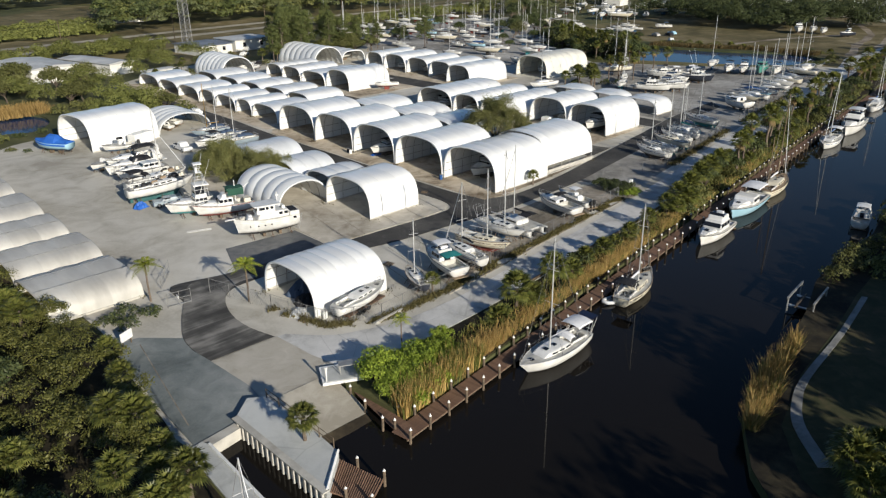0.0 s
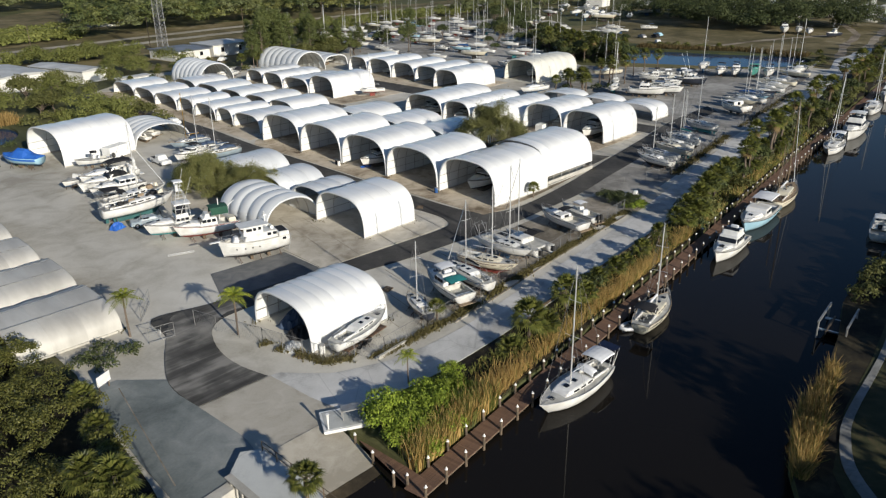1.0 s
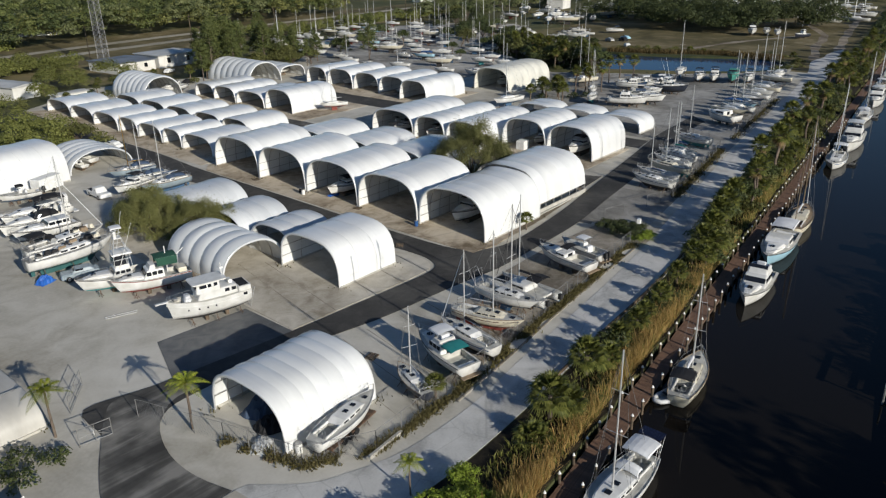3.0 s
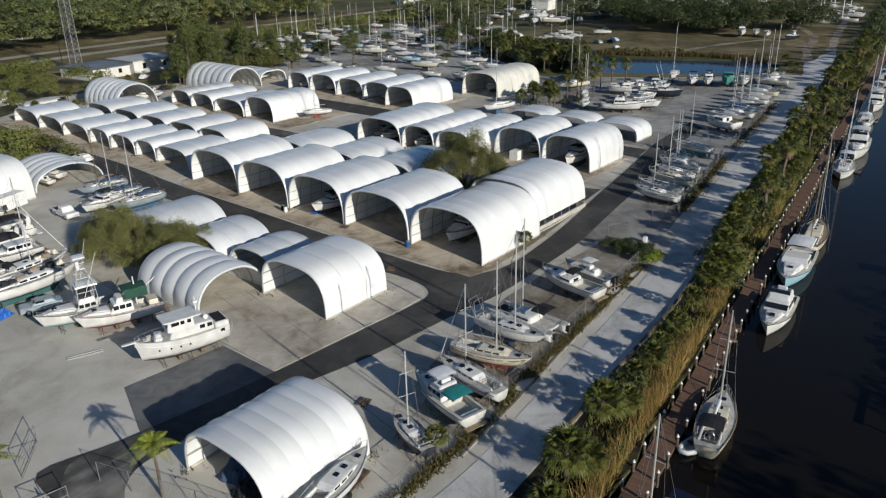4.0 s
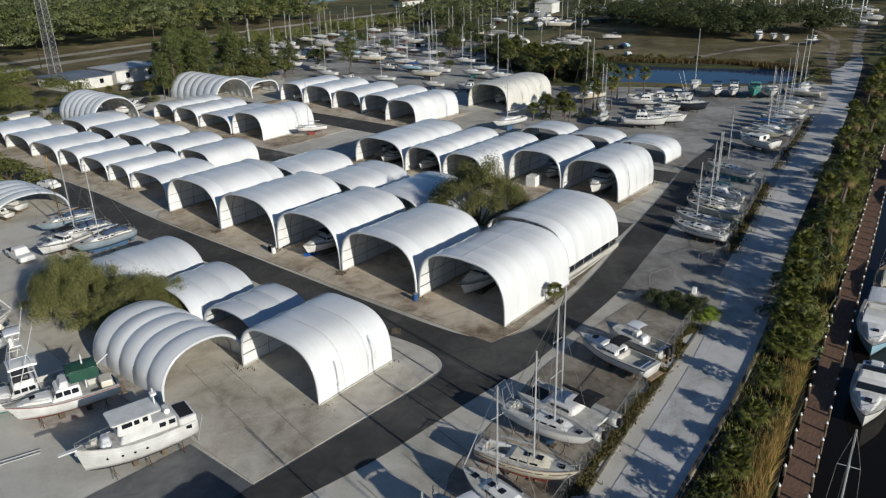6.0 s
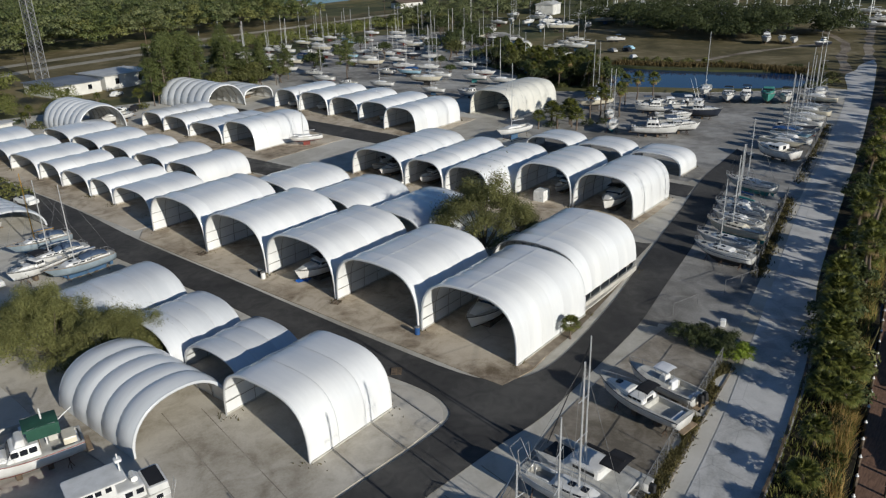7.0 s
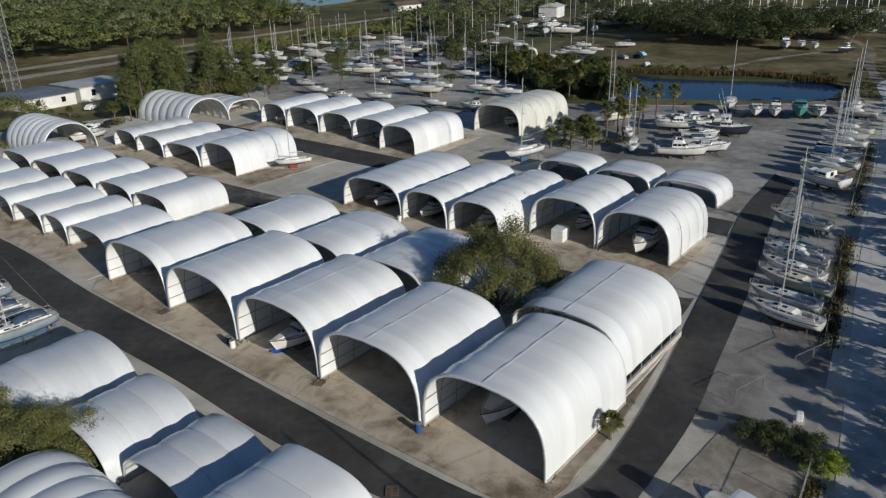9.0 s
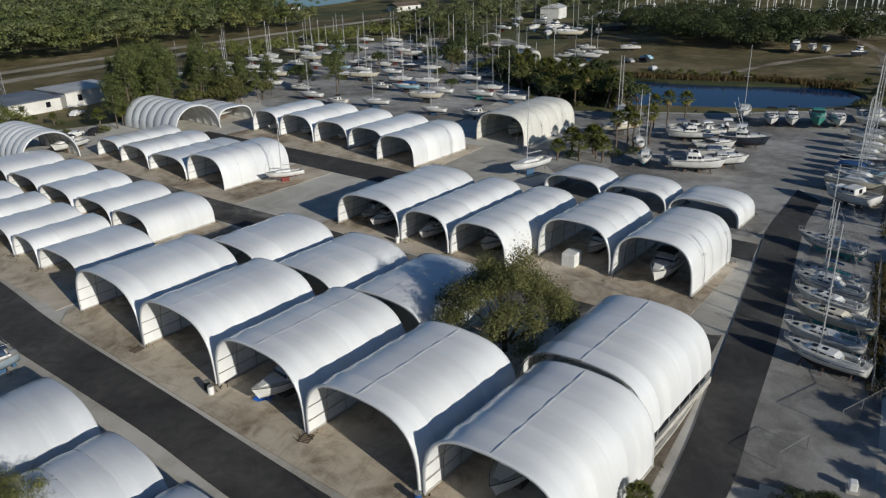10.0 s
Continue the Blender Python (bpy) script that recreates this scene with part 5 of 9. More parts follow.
def tree(name, h, r, mat, n_blobs=14, per=70, leaf=0.2, trunk=0.18, low=0.45, label="", category="tree", flat=0.75, stems=1, parts=True):
    t = thing(name, pose(0, 0, 0), label, category)
    blobs = []
    for i in range(n_blobs):
        a = i * 2.4 + RNG.uniform(0, 0.8)
        k = math.sqrt((i + 0.5) / n_blobs) * r * 0.72
        z = h * low + (h * (1 - low) - r * 0.3) * (1 - (k / r) ** 2 * 0.8) * RNG.uniform(0.55, 1.0)
        blobs.append((k * math.cos(a), k * math.sin(a), z, r * RNG.uniform(0.26, 0.44)))
    bm = bmesh.new()
    for sidx in range(stems):
        ox, oy = (0, 0) if stems == 1 else (RNG.uniform(-0.4, 0.4) * r, RNG.uniform(-0.4, 0.4) * r)
        fork = (ox * 0.7, oy * 0.7, h * low * 0.7)
        add_tube(bm, [(ox, oy, -0.1), (ox * 0.9 + 0.1, oy * 0.9, h * low * 0.35), fork], trunk, 6, trunk * 0.7)
        for j, (x, y, z, q) in enumerate(blobs):
            if j % stems == sidx and j % 2 == 0:
                add_tube(bm, [fork, ((fork[0] + x) / 2, (fork[1] + y) / 2, (fork[2] + z) / 2 + 0.2), (x, y, z)], trunk * 0.45, 4, trunk * 0.12)
    if trunk:
        part("trunk", bm, M["bark"], t)
    else:
        bm.free()
    pts, out = clump_points(blobs, per)
    ob = new("crown", leaf_mesh("crown", pts, out, leaf, mat))
    ob.parent = t
    return t


def feathery_tree(name, h, r, mat, label=""):
    """A wide, loose crown of fine twigs: many small uneven clumps of narrow leaves on spreading limbs."""
    t = thing(name, pose(0, 0, 0), label, "tree")
    bm, blobs = bmesh.new(), []
    for i in range(46):
        a, q = i * 2.39996 + RNG.uniform(-0.3, 0.3), math.sqrt((i + 0.5) / 46)
        k = q * r * RNG.uniform(0.78, 1.0)
        z = h * (0.28 + 0.62 * (1 - q ** 2.2) * RNG.uniform(0.55, 1.08))
        p = (k * math.cos(a), k * math.sin(a), z)
        blobs.append((*p, r * RNG.uniform(0.13, 0.25)))
        if i % 3 == 0:
            add_tube(bm, [(p[0] * 0.1, p[1] * 0.1, 0.4 + 0.1 * z), (p[0] * 0.45, p[1] * 0.45, 0.5 * z + 0.5), p], 0.12, 5, 0.03)
    add_tube(bm, [(0, 0, -0.1), (0.1, 0.05, h * 0.25)], 0.3, 7, 0.2)
    part("trunk", bm, M["bark"], t)
    pts, out = clump_points(blobs, 560, 0.15)
    pts = pts + np.stack([np.zeros(len(pts)), np.zeros(len(pts)), RNG.exponential(0.30, len(pts))], 1)
    ob = new("crown", leaf_mesh("crown", pts, out, 0.115, mat, 0.3))
    ob.parent = t
    return t


def pine(name, h, mat, label=""):
    t = thing(name, pose(0, 0, 0), label, "tree")
    bm = bmesh.new()
    add_tube(bm, [(0, 0, -0.1), (0.15, 0.1, h * 0.5), (0.1, 0, h * 0.97)], 0.2, 6, 0.05)
    blobs = []
    for i in range(17):
        z = h * (0.34 + 0.62 * i / 17)
        a, k = i * 2.3 + RNG.uniform(-0.4, 0.4), (1 - i / 20) * h * 0.27 * RNG.uniform(0.45, 1.0)
        p = (k * math.cos(a), k * math.sin(a), z + 0.3)
        add_tube(bm, [(0.1, 0.05, z - 0.3), p], 0.06, 4, 0.02)
        blobs.append((*p, h * RNG.uniform(0.07, 0.125)))
    part("trunk", bm, M["bark"], t)
    pts, out = clump_points(blobs, 95, 0.25)
    ob = new("crown", leaf_mesh("crown", pts, out, 0.24, mat, 0.35, 0.5))
    ob.parent = t
    return t


def fan_palm(h=4.0, fronds=30, size=1.25, label="", dry=True, mat="leaf_palm", name="fan_palm", spread=1.0):
    """A cabbage palm: a rough trunk and a round head of fan leaves."""
    t = thing(name, pose(0, 0, 0), label, "palm tree")
    if h > 0.4:
        bm = bmesh.new()
        k = int(h * 2) + 2
        add_tube(bm, [(0.06 * math.sin(i * 0.8) * h / 4, 0.05 * math.cos(i * 0.7), -0.1 + (h + 0.1) * i / k) for i in range(k + 1)], 0.2, 7, 0.15)
        part("trunk", bm, M["bark"], t)

    def fan_head(mats, count, lo, hi, sz):
        bm = bmesh.new()
        for i in range(count):
            a = i * 2.39996 + RNG.uniform(0, 0.3)
            el = math.radians(lo + (hi - lo) * ((i + 0.5) / count))
            d = Vector((math.cos(a) * math.cos(el), math.sin(a) * math.cos(el), math.sin(el)))
            base = Vector((0, 0, h)) + d * 0.25
            tip = base + d * sz * 0.75 * spread
            side = d.cross(Vector((0, 0, 1))).normalized()
            up = side.cross(d)
            w = 0.03
            q = [bm.verts.new(p) for p in (base - side * w, base + side * w, tip + side * w * 0.6, tip - side * w * 0.6)]
            bm.faces.new(q)
            m = 15
            for j in range(m):
                g = math.radians(-105 + 210 * j / (m - 1))
                e = d * math.cos(g) + side * math.sin(g)
                ln = sz * (0.95 - 0.25 * abs(g) / 1.9) * RNG.uniform(0.85, 1.1)
                droop = Vector((0, 0, -0.22 * ln)) - up * 0.08 * ln
                n1 = e.cross(up).normalized() * 0.068 * sz
                p1 = tip + e * ln * 0.5 + up * 0.03
                vs = [bm.verts.new(p) for p in (tip, p1 - n1, tip + e * ln + droop, p1 + n1)]
                bm.faces.new(vs)
        return bm

    part("crown", fan_head("green", fronds, -25, 85, size), M[mat], t)
    if dry:
        part("dry_skirt", fan_head("dry", max(5, fronds // 5), -75, -30, size * 0.8), M["leaf_dry"], t)
    return t


def feather_palm(h=5.0, fronds=14, ln=2.4, label="", mat="leaf_yellow"):
    """A queen palm: a slim ringed trunk and arching feather leaves."""
    t = thing("feather_palm", pose(0, 0, 0), label, "palm tree")
    part("trunk", tube([(0, 0, -0.1), (0.05, 0.04, h * 0.5), (0.0, 0.0, h)], 0.13, 7, 0.09), M["bark"], t)
    bm = bmesh.new()
    for i in range(fronds):
        a = i * 2.39996
        el = math.radians(5 + 65 * (i + 0.5) / fronds)
        hx, hy = math.cos(a), math.sin(a)
        pts = []
        for j in range(9):
            u = j / 8
            pts.append(Vector((hx * math.cos(el) * ln * u, hy * math.cos(el) * ln * u, h + math.sin(el) * ln * u - 0.9 * ln * u * u * 0.7)))
        side = Vector((-hy, hx, 0))
        add_tube(bm, pts, 0.025, 3, 0.008)
        for j in range(1, 9):
            for sub in (0, 0.5):
                p = pts[j - 1].lerp(pts[j], sub)
                w = 0.55 * math.sin(math.pi * min(0.95, (j + sub) / 9.5 + 0.08))
                d = (pts[j] - pts[j - 1]).normalized()
                for sg in (-1, 1):
                    tip = p + side * sg * w + d * 0.25 + Vector((0, 0, -0.25 * w))
                    mid = p + side * sg * w * 0.5 + d * 0.16
                    bm.faces.new([bm.verts.new(q) for q in (p, mid - d * 0.05, tip, mid + d * 0.05)])
    part("crown", bm, M[mat], t)
    return t


def put(t, x, y, z=0.0, scale=1.0, turn=None, label=""):
    if t in (bush, bush2):
        z -= 0.65 * scale
    c = copy_thing(t, pose(x, y, z, 0, 0, RNG.uniform(0, 360) if turn is None else turn))
    c.scale = (scale, scale, scale * RNG.uniform(0.9, 1.1))
    if label:
        c["label"] = label
    return c


def blades(name, spots, height, width, mat, label, category="reeds", lean=0.25):
    """Standing grass: each blade a thin bent leaf of three faces, all in one mesh."""
    n = len(spots)
    h = height * RNG.uniform(0.6, 1.2, n)
    a = RNG.uniform(0, 2 * math.pi, n)
    w = width * RNG.uniform(0.6, 1.3, n)
    lx, ly = RNG.normal(0, lean, n) * h, RNG.normal(0, lean, n) * h
    cx, cy = np.cos(a) * w, np.sin(a) * w
    x, y, z = spots[:, 0], spots[:, 1], spots[:, 2]
    v = np.stack([np.stack([x - cx, y - cy, z], 1), np.stack([x + cx, y + cy, z], 1),
                  np.stack([x + lx * 0.35 + cx * 0.8, y + ly * 0.35 + cy * 0.8, z + h * 0.6], 1), np.stack([x + lx * 0.35 - cx * 0.8, y + ly * 0.35 - cy * 0.8, z + h * 0.6], 1),
                  np.stack([x + lx, y + ly, z + h], 1)], 1).reshape(-1, 3)
    i = np.arange(n)[:, None] * 5
    faces = (i + np.array([0, 1, 2, 3])).tolist() + (i + np.array([3, 2, 4])).tolist()
    me = bpy.data.meshes.new(name)
    me.from_pydata(v.tolist(), [], faces)
    me.materials.append(mat)
    return tagged(new(name, me), label, category, "", "stuff")


broad = tree("broadleaf_tree", 6.5, 4.2, M["leaf_olive"], 26, 46, 0.23, 0.22, 0.35, "spreading olive-green tree with a dense crown", stems=2)
feathery = feathery_tree("feathery_tree", 7.6, 6.6, M["leaf_brown"], "wide olive-brown tree with a loose feathery crown")
broad2 = tree("broadleaf_tree", 8.0, 4.0, M["leaf_dark"], 18, 27, 0.34, 0.22, 0.35, "tall dark green broadleaf tree")
bush = tree("bush", 2.4, 2.0, M["leaf_dark"], 10, 84, 0.17, 0, 0.12, "rounded dark green bush", "bush", stems=3)
bush2 = tree("bush", 3.0, 2.4, M["leaf_olive"], 11, 70, 0.19, 0, 0.12, "olive-green leafy waterside bush", "bush", stems=3)
mangrove = tree("mangrove_bush", 4.6, 3.2, M["leaf_mangrove"], 15, 85, 0.19, 0.10, 0.3, "dense glossy mangrove bush", "bush", stems=3)
seagrape = tree("hedge_bush", 3.0, 2.2, M["leaf_bright"], 16, 210, 0.115, 0.07, 0.2, "bright green large-leaved waterside bush", "bush", stems=3)
slash = pine("pine_tree", 15.0, M["leaf_pine"], "tall slender pine with tufted crown")
slash2 = pine("pine_tree", 12.0, M["leaf_pine"], "slender pine with tufted crown")
sabal = fan_palm(2.9, 34, 1.05, "cabbage palm with a round head of fan leaves", False)
sabal_tall = fan_palm(6.0, 28, 1.15, "tall cabbage palm with a round head of fan leaves")
palmetto = fan_palm(0.3, 26, 1.15, "low saw palmetto clump with fan leaves", True, name="palmetto")
queen = feather_palm(4.6, 15, 2.2, "slim yellow-green feather palm tree")
for t in (feathery, broad, broad2, bush, bush2, mangrove, seagrape, slash, slash2, sabal, sabal_tall, palmetto, queen):
    t.matrix_basis = pose(-420, -420, 0)

# ---- landing stage, ramp and fences ----
def landing_stage():
    """The timber walkway along the canal: deck boards on beams, with capped piles on both sides."""
    t = thing("landing_stage", pose(0, 0, 0), "long red-brown timber landing stage with capped piles", "dock")
    board = bmesh.new()
    add_box(board, -0.07, 0.07, -0.92, 0.92, -0.05, 0.0)
    me = bpy.data.meshes.new("plank")
    board.to_mesh(me)
    board.free()
    me.materials.append(M["wood"])
    ang = math.degrees(math.atan(0.1234))
    x0 = 22.9
    for i in range(290):
        x = x0 + i * 0.155
        ob = new("plank", me)
        ob.parent = t
        ob.matrix_basis = pose(x, dock_y(x) + 0.95, -0.45 + RNG.uniform(-0.006, 0.006), 0, 0, ang)
    bm = bmesh.new()
    x = x0 + 290 * 0.155
    while x < 330:
        y = dock_y(x) + 0.95
        vs = add_box(bm, -0.07, 0.07, -0.92, 0.92, -0.05, 0.0)
        m = pose(x, y, -0.45, 0, 0, ang)
        for v in vs:
            v.co = m @ v.co
        x += 0.155
    tagged(part("planking", bm, M["wood"], t), "red-brown deck planks")["kind"] = "stuff"
    for off in (0.1, 1.8):
        part("stringer", tube([(x0, dock_y(x0) + off, -0.60), (330, dock_y(330) + off, -0.60)], 0.09, 4), M["pile"], t)
    # the short leg from the ramp
    plank = bpy.data.meshes.new("plank")
    box(-0.75, 0.75, -0.07, 0.07, -0.50, -0.446).to_mesh(plank)
    plank.materials.append(M["wood"])
    for i in range(58):
        ob = new("plank", plank)
        ob.parent = t
        ob.matrix_basis = pose(23.6 + i * 0.0248, 30.6 + i * 0.155, 0)
    pile = tube([(0, 0, -2.4), (0, 0, 0.42)], 0.13, 8, 0.12)
    mp = bpy.data.meshes.new("pile")
    pile.to_mesh(mp)
    pile.free()
    mp.materials.append(M["pile"])
    cap = tube([(0, 0, 0.42), (0, 0, 0.52), (0, 0, 0.66)], 0.145, 8, 0.02)
    mc = bpy.data.meshes.new("pile_cap")
    cap.to_mesh(mc)
    cap.free()
    mc.materials.append(M["cap"])
    spots = [(x0 + 0.3 + i * 2.55, off) for i in range(62) for off in (-0.05, 1.95)]
    spots = [(x, dock_y(x) + off) for x, off in spots] + [(22.7, 33.0), (24.7, 33.2), (23.2, 36.0), (25.2, 36.2), (23.7, 38.8)]
    for x, y in spots:
        p = new("dock_post", mp)
        p.parent, p.matrix_basis = t, pose(x, y, 0, RNG.uniform(-1.5, 1.5), RNG.uniform(-1.5, 1.5), RNG.uniform(0, 90))
        c = new("pile_cap", mc)
        c.parent = p


landing_stage()


def finger_pier():
    """Concrete finger between the slip and the ramp, with a sheet-pile face and a timber head."""
    t = thing("finger_pier", pose(0, 0, 0), "sandy concrete finger pier with white sheet-pile face", "pier")
    outline = [(13.6, 41.6), (15.9, 43.6), (17.3, 42.7), (17.4, 36.0), (17.2, 31.8), (13.7, 28.6)]
    bm = bmesh.new()
    lo, hi = [bm.verts.new((x, y, -2.0)) for x, y in outline], [bm.verts.new((x, y, 0.55)) for x, y in outline]
    bm.faces.new(hi[::-1])
    for i in range(6):
        bm.faces.new((lo[i], lo[(i + 1) % 6], hi[(i + 1) % 6], hi[i]))
    bmesh.ops.recalc_face_normals(bm, faces=bm.faces)
    part("body", bm, M["concrete"], t)
    for i in range(17):
        y = 28.9 + i * 0.76
        part("face_panel", box(13.44, 13.62, y - 0.09, y + 0.09, -2.0, 0.40), M["block"], t)
    part("coping", box(13.35, 13.95, 28.5, 41.7, 0.55, 0.67), M["block"], t)
    part("coping", tube([(13.8, 28.7, 0.62), (17.2, 31.9, 0.62)], 0.14, 4), M["cap"], t)
    rail = bmesh.new()
    for i in range(6):
        y = 32.4 + i * 2.0
        add_tube(rail, [(17.2, y, 0.5), (17.2, y, 1.5)], 0.05, 5)
    for z in (1.0, 1.5):
        add_tube(rail, [(17.2, 32.4, z), (17.2, 42.4, z)], 0.035, 4)
    part("handrail", rail, M["pile"], t)
    hd = thing("pier_head", pose(0, 0, 0), "brown timber pier head on piles", "dock")
    for i in range(22):
        a = i / 21
        p, q = Vector((14.4, 29.6, -0.40)).lerp(Vector((15.8, 26.2, -0.40)), a), Vector((17.3, 32.1, -0.40)).lerp(Vector((18.2, 27.6, -0.40)), a)
        part("plank", tube([p, q], 0.105, 4), M["wood"], hd)
    for x, y in ((15.9, 26.0), (18.3, 27.5), (17.8, 30.2), (15.0, 28.0)):
        pl = part("dock_post", tube([(x, y, -2.2), (x, y, 0.5)], 0.13, 7), M["pile"], hd)
        part("pile_cap", tube([(x, y, 0.5), (x, y, 0.65)], 0.14, 7, 0.03), M["cap"], pl)


finger_pier()
sheet("slip_wall", [(10.62, 40.15), (13.5, 40.6), (13.5, 41.6), (10.3, 41.2)], 0.16, M["block"], "pale concrete head wall of the boat slip", 2.0)
sheet("quay", [(10.25, 30.6), (10.66, 40.6), (10.3, 41.2), (8.8, 41.0), (8.2, 30.6)], 0.16, M["concrete"], "pale concrete quay beside the slip", 2.0)
sheet("quay_edge", [(10.24, 30.62), (10.65, 40.45), (10.42, 40.45), (10.0, 30.62)], 0.30, M["cap"], "white kerb along the quay", 0.16)


def ramp_slab(name, y0, y1, mat, label, up=0.0):
    """A stretch of the ramp, which falls from the apron into the water."""
    z = lambda y: 0.08 - 0.141 * (42.2 - y) + up
    xr = lambda y: 23.8 - max(0.0, 38 - y) * 0.22
    rows = []
    for i in range(9):
        y = y0 + (y1 - y0) * i / 8
        rows.append([(17.3, y, z(y) - 0.5), (17.3, y, z(y)), (20.5, y, z(y) + 0.02), (xr(y), y, z(y)), (xr(y), y, z(y) - 0.5)])
    bm = bmesh.new()
    add_loft(bm, rows, cap0=True, cap1=True)
    tagged(part(name, bm, M[mat]), label, "ramp", "", "structure")


ramp_slab("boat_ramp", 28.0, 42.4, "ramp", "sandy concrete boat ramp running down into the water")
ramp_slab("wet_foot", 34.3, 35.9 , "bank", "dark wet stretch of the ramp at the waterline", 0.006)
sheet("canal_path", smooth_line([(42.6, 4.6), (46.6, 8.2), (50.5, 9.9), (55, 10.8), (66, 11.6), (76.4, 12.9)], 4) + smooth_line([(76.6, 12.3), (66, 11.0), (55.1, 10.1), (50.8, 9.1), (47.2, 7.4), (43.4, 3.8)], 4), 0.12, M["path"], "narrow pale garden path along the far bank", 0.1)


def kerb(points, label, w=0.16, h=0.32, mat="block"):
    pts = smooth_line(points, 4)
    bm = bmesh.new()
    rows = []
    for i, (x, y) in enumerate(pts):
        a, b = pts[max(0, i - 1)], pts[min(len(pts) - 1, i + 1)]
        d = Vector((b[0] - a[0], b[1] - a[1], 0)).normalized()
        nx, ny = -d.y * w, d.x * w
        rows.append([(x - nx, y - ny, 0), (x - nx * 0.8, y - ny * 0.8, h), (x + nx * 0.8, y + ny * 0.8, h), (x + nx, y + ny, 0)])
    add_loft(bm, rows, cap0=True, cap1=True)
    return tagged(part("kerb", bm, M[mat]), label, "kerb", "", "structure")


kerb([(44, 46.7), (52.5, 47.6), (60.4, 48.6), (76.9, 50.4), (87.6, 51.3)], "low dirty concrete kerb beside the boat storage strip", 0.12, 0.10, "strip")
kerb([(33.2, 47.0), (37.5, 47.4)], "broken white concrete kerb")
kerb([(89.0, 68.2), (96, 68.4), (103.4, 69.2), (104.4, 70.2)], "raised kerb round the shelter corner", 0.2, 0.25)
kerb([(53.0, 42.1), (62.9, 43.0), (76.5, 44.0), (90, 45.7), (97, 46.9)], "dark timber edging along the canal road", 0.12, 0.3, "pile")


def chain_fence(points, label, h=1.9, step=3.0):
    """A wire fence: posts, top rail and a few tension wires."""
    t = thing("wire_fence", pose(0, 0, 0), label, "fence")
    for a, b in zip(points, points[1:]):
        a, b = Vector((*a, 0)), Vector((*b, 0))
        n = max(1, round((b - a).length / step))
        for i in range(n + 1):
            p = a.lerp(b, i / n)
            part("post", tube([p, p + Vector((0, 0, h))], 0.035, 5), M["wire"], t)
        part("top_rail", tube([a + Vector((0, 0, h)), b + Vector((0, 0, h))], 0.025, 4), M["wire"], t)
        wires = bmesh.new()
        m = max(2, int((b - a).length / 0.30))
        up = Vector((0, 0, 1))
        for i in range(m):
            p, q = a.lerp(b, i / m), a.lerp(b, min(1, (i + 3) / m))
            add_tube(wires, [p + up * 0.08, q + up * h], 0.005, 3)
            add_tube(wires, [q + up * 0.08, p + up * h], 0.005, 3)
        part("wire_mesh", wires, M["wire"], t)
    return t


chain_fence([(24.6, 66.8), (27.4, 58.0), (29.4, 50.4), (34.6, 47.4), (41, 47.9), (44, 48.0)], "galvanised wire fence round the gravel corner")
chain_fence([(44, 48.0), (60, 49.6), (76.5, 51.4), (87.0, 52.4)], "galvanised wire fence beside the boat storage strip")
chain_fence([(109, 56.6), (122, 58.6), (141, 61.8)], "galvanised wire fence beside the boat row")
chain_fence([(93.9, 60.1), (97.6, 58.9)], "short leaf of galvanised wire gate, half open", 1.5)
chain_fence([(102.0, 57.5), (107.2, 55.6), (109, 56.6)], "galvanised wire fence at the end of the boat row")
chain_fence([(150, 63.2), (172, 66.2), (196, 69.6)], "galvanised wire fence beside the boat row")


def gate():
    t = thing("field_gate", pose(0, 0, 0), "open tubular steel gate with wire mesh", "gate")
    for (xa, ya), (xb, yb) in (((23.8, 75.6), (21.0, 71.8)), ((21.9, 66.0), (19.3, 66.4))):
        bm = bmesh.new()
        for z in (0.25, 1.0, 1.8):
            add_tube(bm, [(xa, ya, z), (xb, yb, z)], 0.03, 4)
        for k in (0, 0.5, 1):
            add_tube(bm, [(xa + (xb - xa) * k, ya + (yb - ya) * k, 0.1), (xa + (xb - xa) * k, ya + (yb - ya) * k, 1.85)], 0.03, 4)
        add_tube(bm, [(xa, ya, 0.25), (xb, yb, 1.8)], 0.02, 4)
        part("gate_leaf", bm, M["steel"], t)
    part("notice", box(20.4, 20.44, 65.9, 66.4, 1.0, 1.4), M["cap"], t)


gate()
sb = thing("sign_board", pose(12.6, 61.4, 0.0, 0, 0, 25), "blank white sign board on two posts", "sign")
part("board", box(-0.8, 0.8, -0.03, 0.03, 0.7, 1.7), M["cap"], sb)
for s in (-0.6, 0.6):
    part("post", box(s - 0.05, s + 0.05, 0.04, 0.12, 0, 1.7), M["pile"], sb)
# washing table at the head of the ramp
wt = thing("cleaning_station", pose(24.6, 41.4, 0.1, 0, 0, -28), "white-kerbed slab with a steel cleaning table", "table")
part("slab", box(-1.9, 1.9, -1.5, 1.5, 0, 0.28), M["cap"], wt)
part("infill", box(-1.7, 1.7, -1.3, 1.3, 0.284, 0.30), M["concrete"], wt)
part("table_top", box(-0.2, 1.6, -0.5, 0.5, 1.15, 1.25), M["steel"], wt)
for x in (-0.1, 1.5):
    for y in (-0.4, 0.4):
        part("leg", box(x - 0.04, x + 0.04, y - 0.04, y + 0.04, 0.28, 1.15), M["steel"], wt)
part("lamp_globe", tube([(-1.5, -1.2, 0.28), (-1.5, -1.2, 1.5), (-1.5, -1.2, 1.8)], 0.05, 6, 0.16), M["cap"], wt)


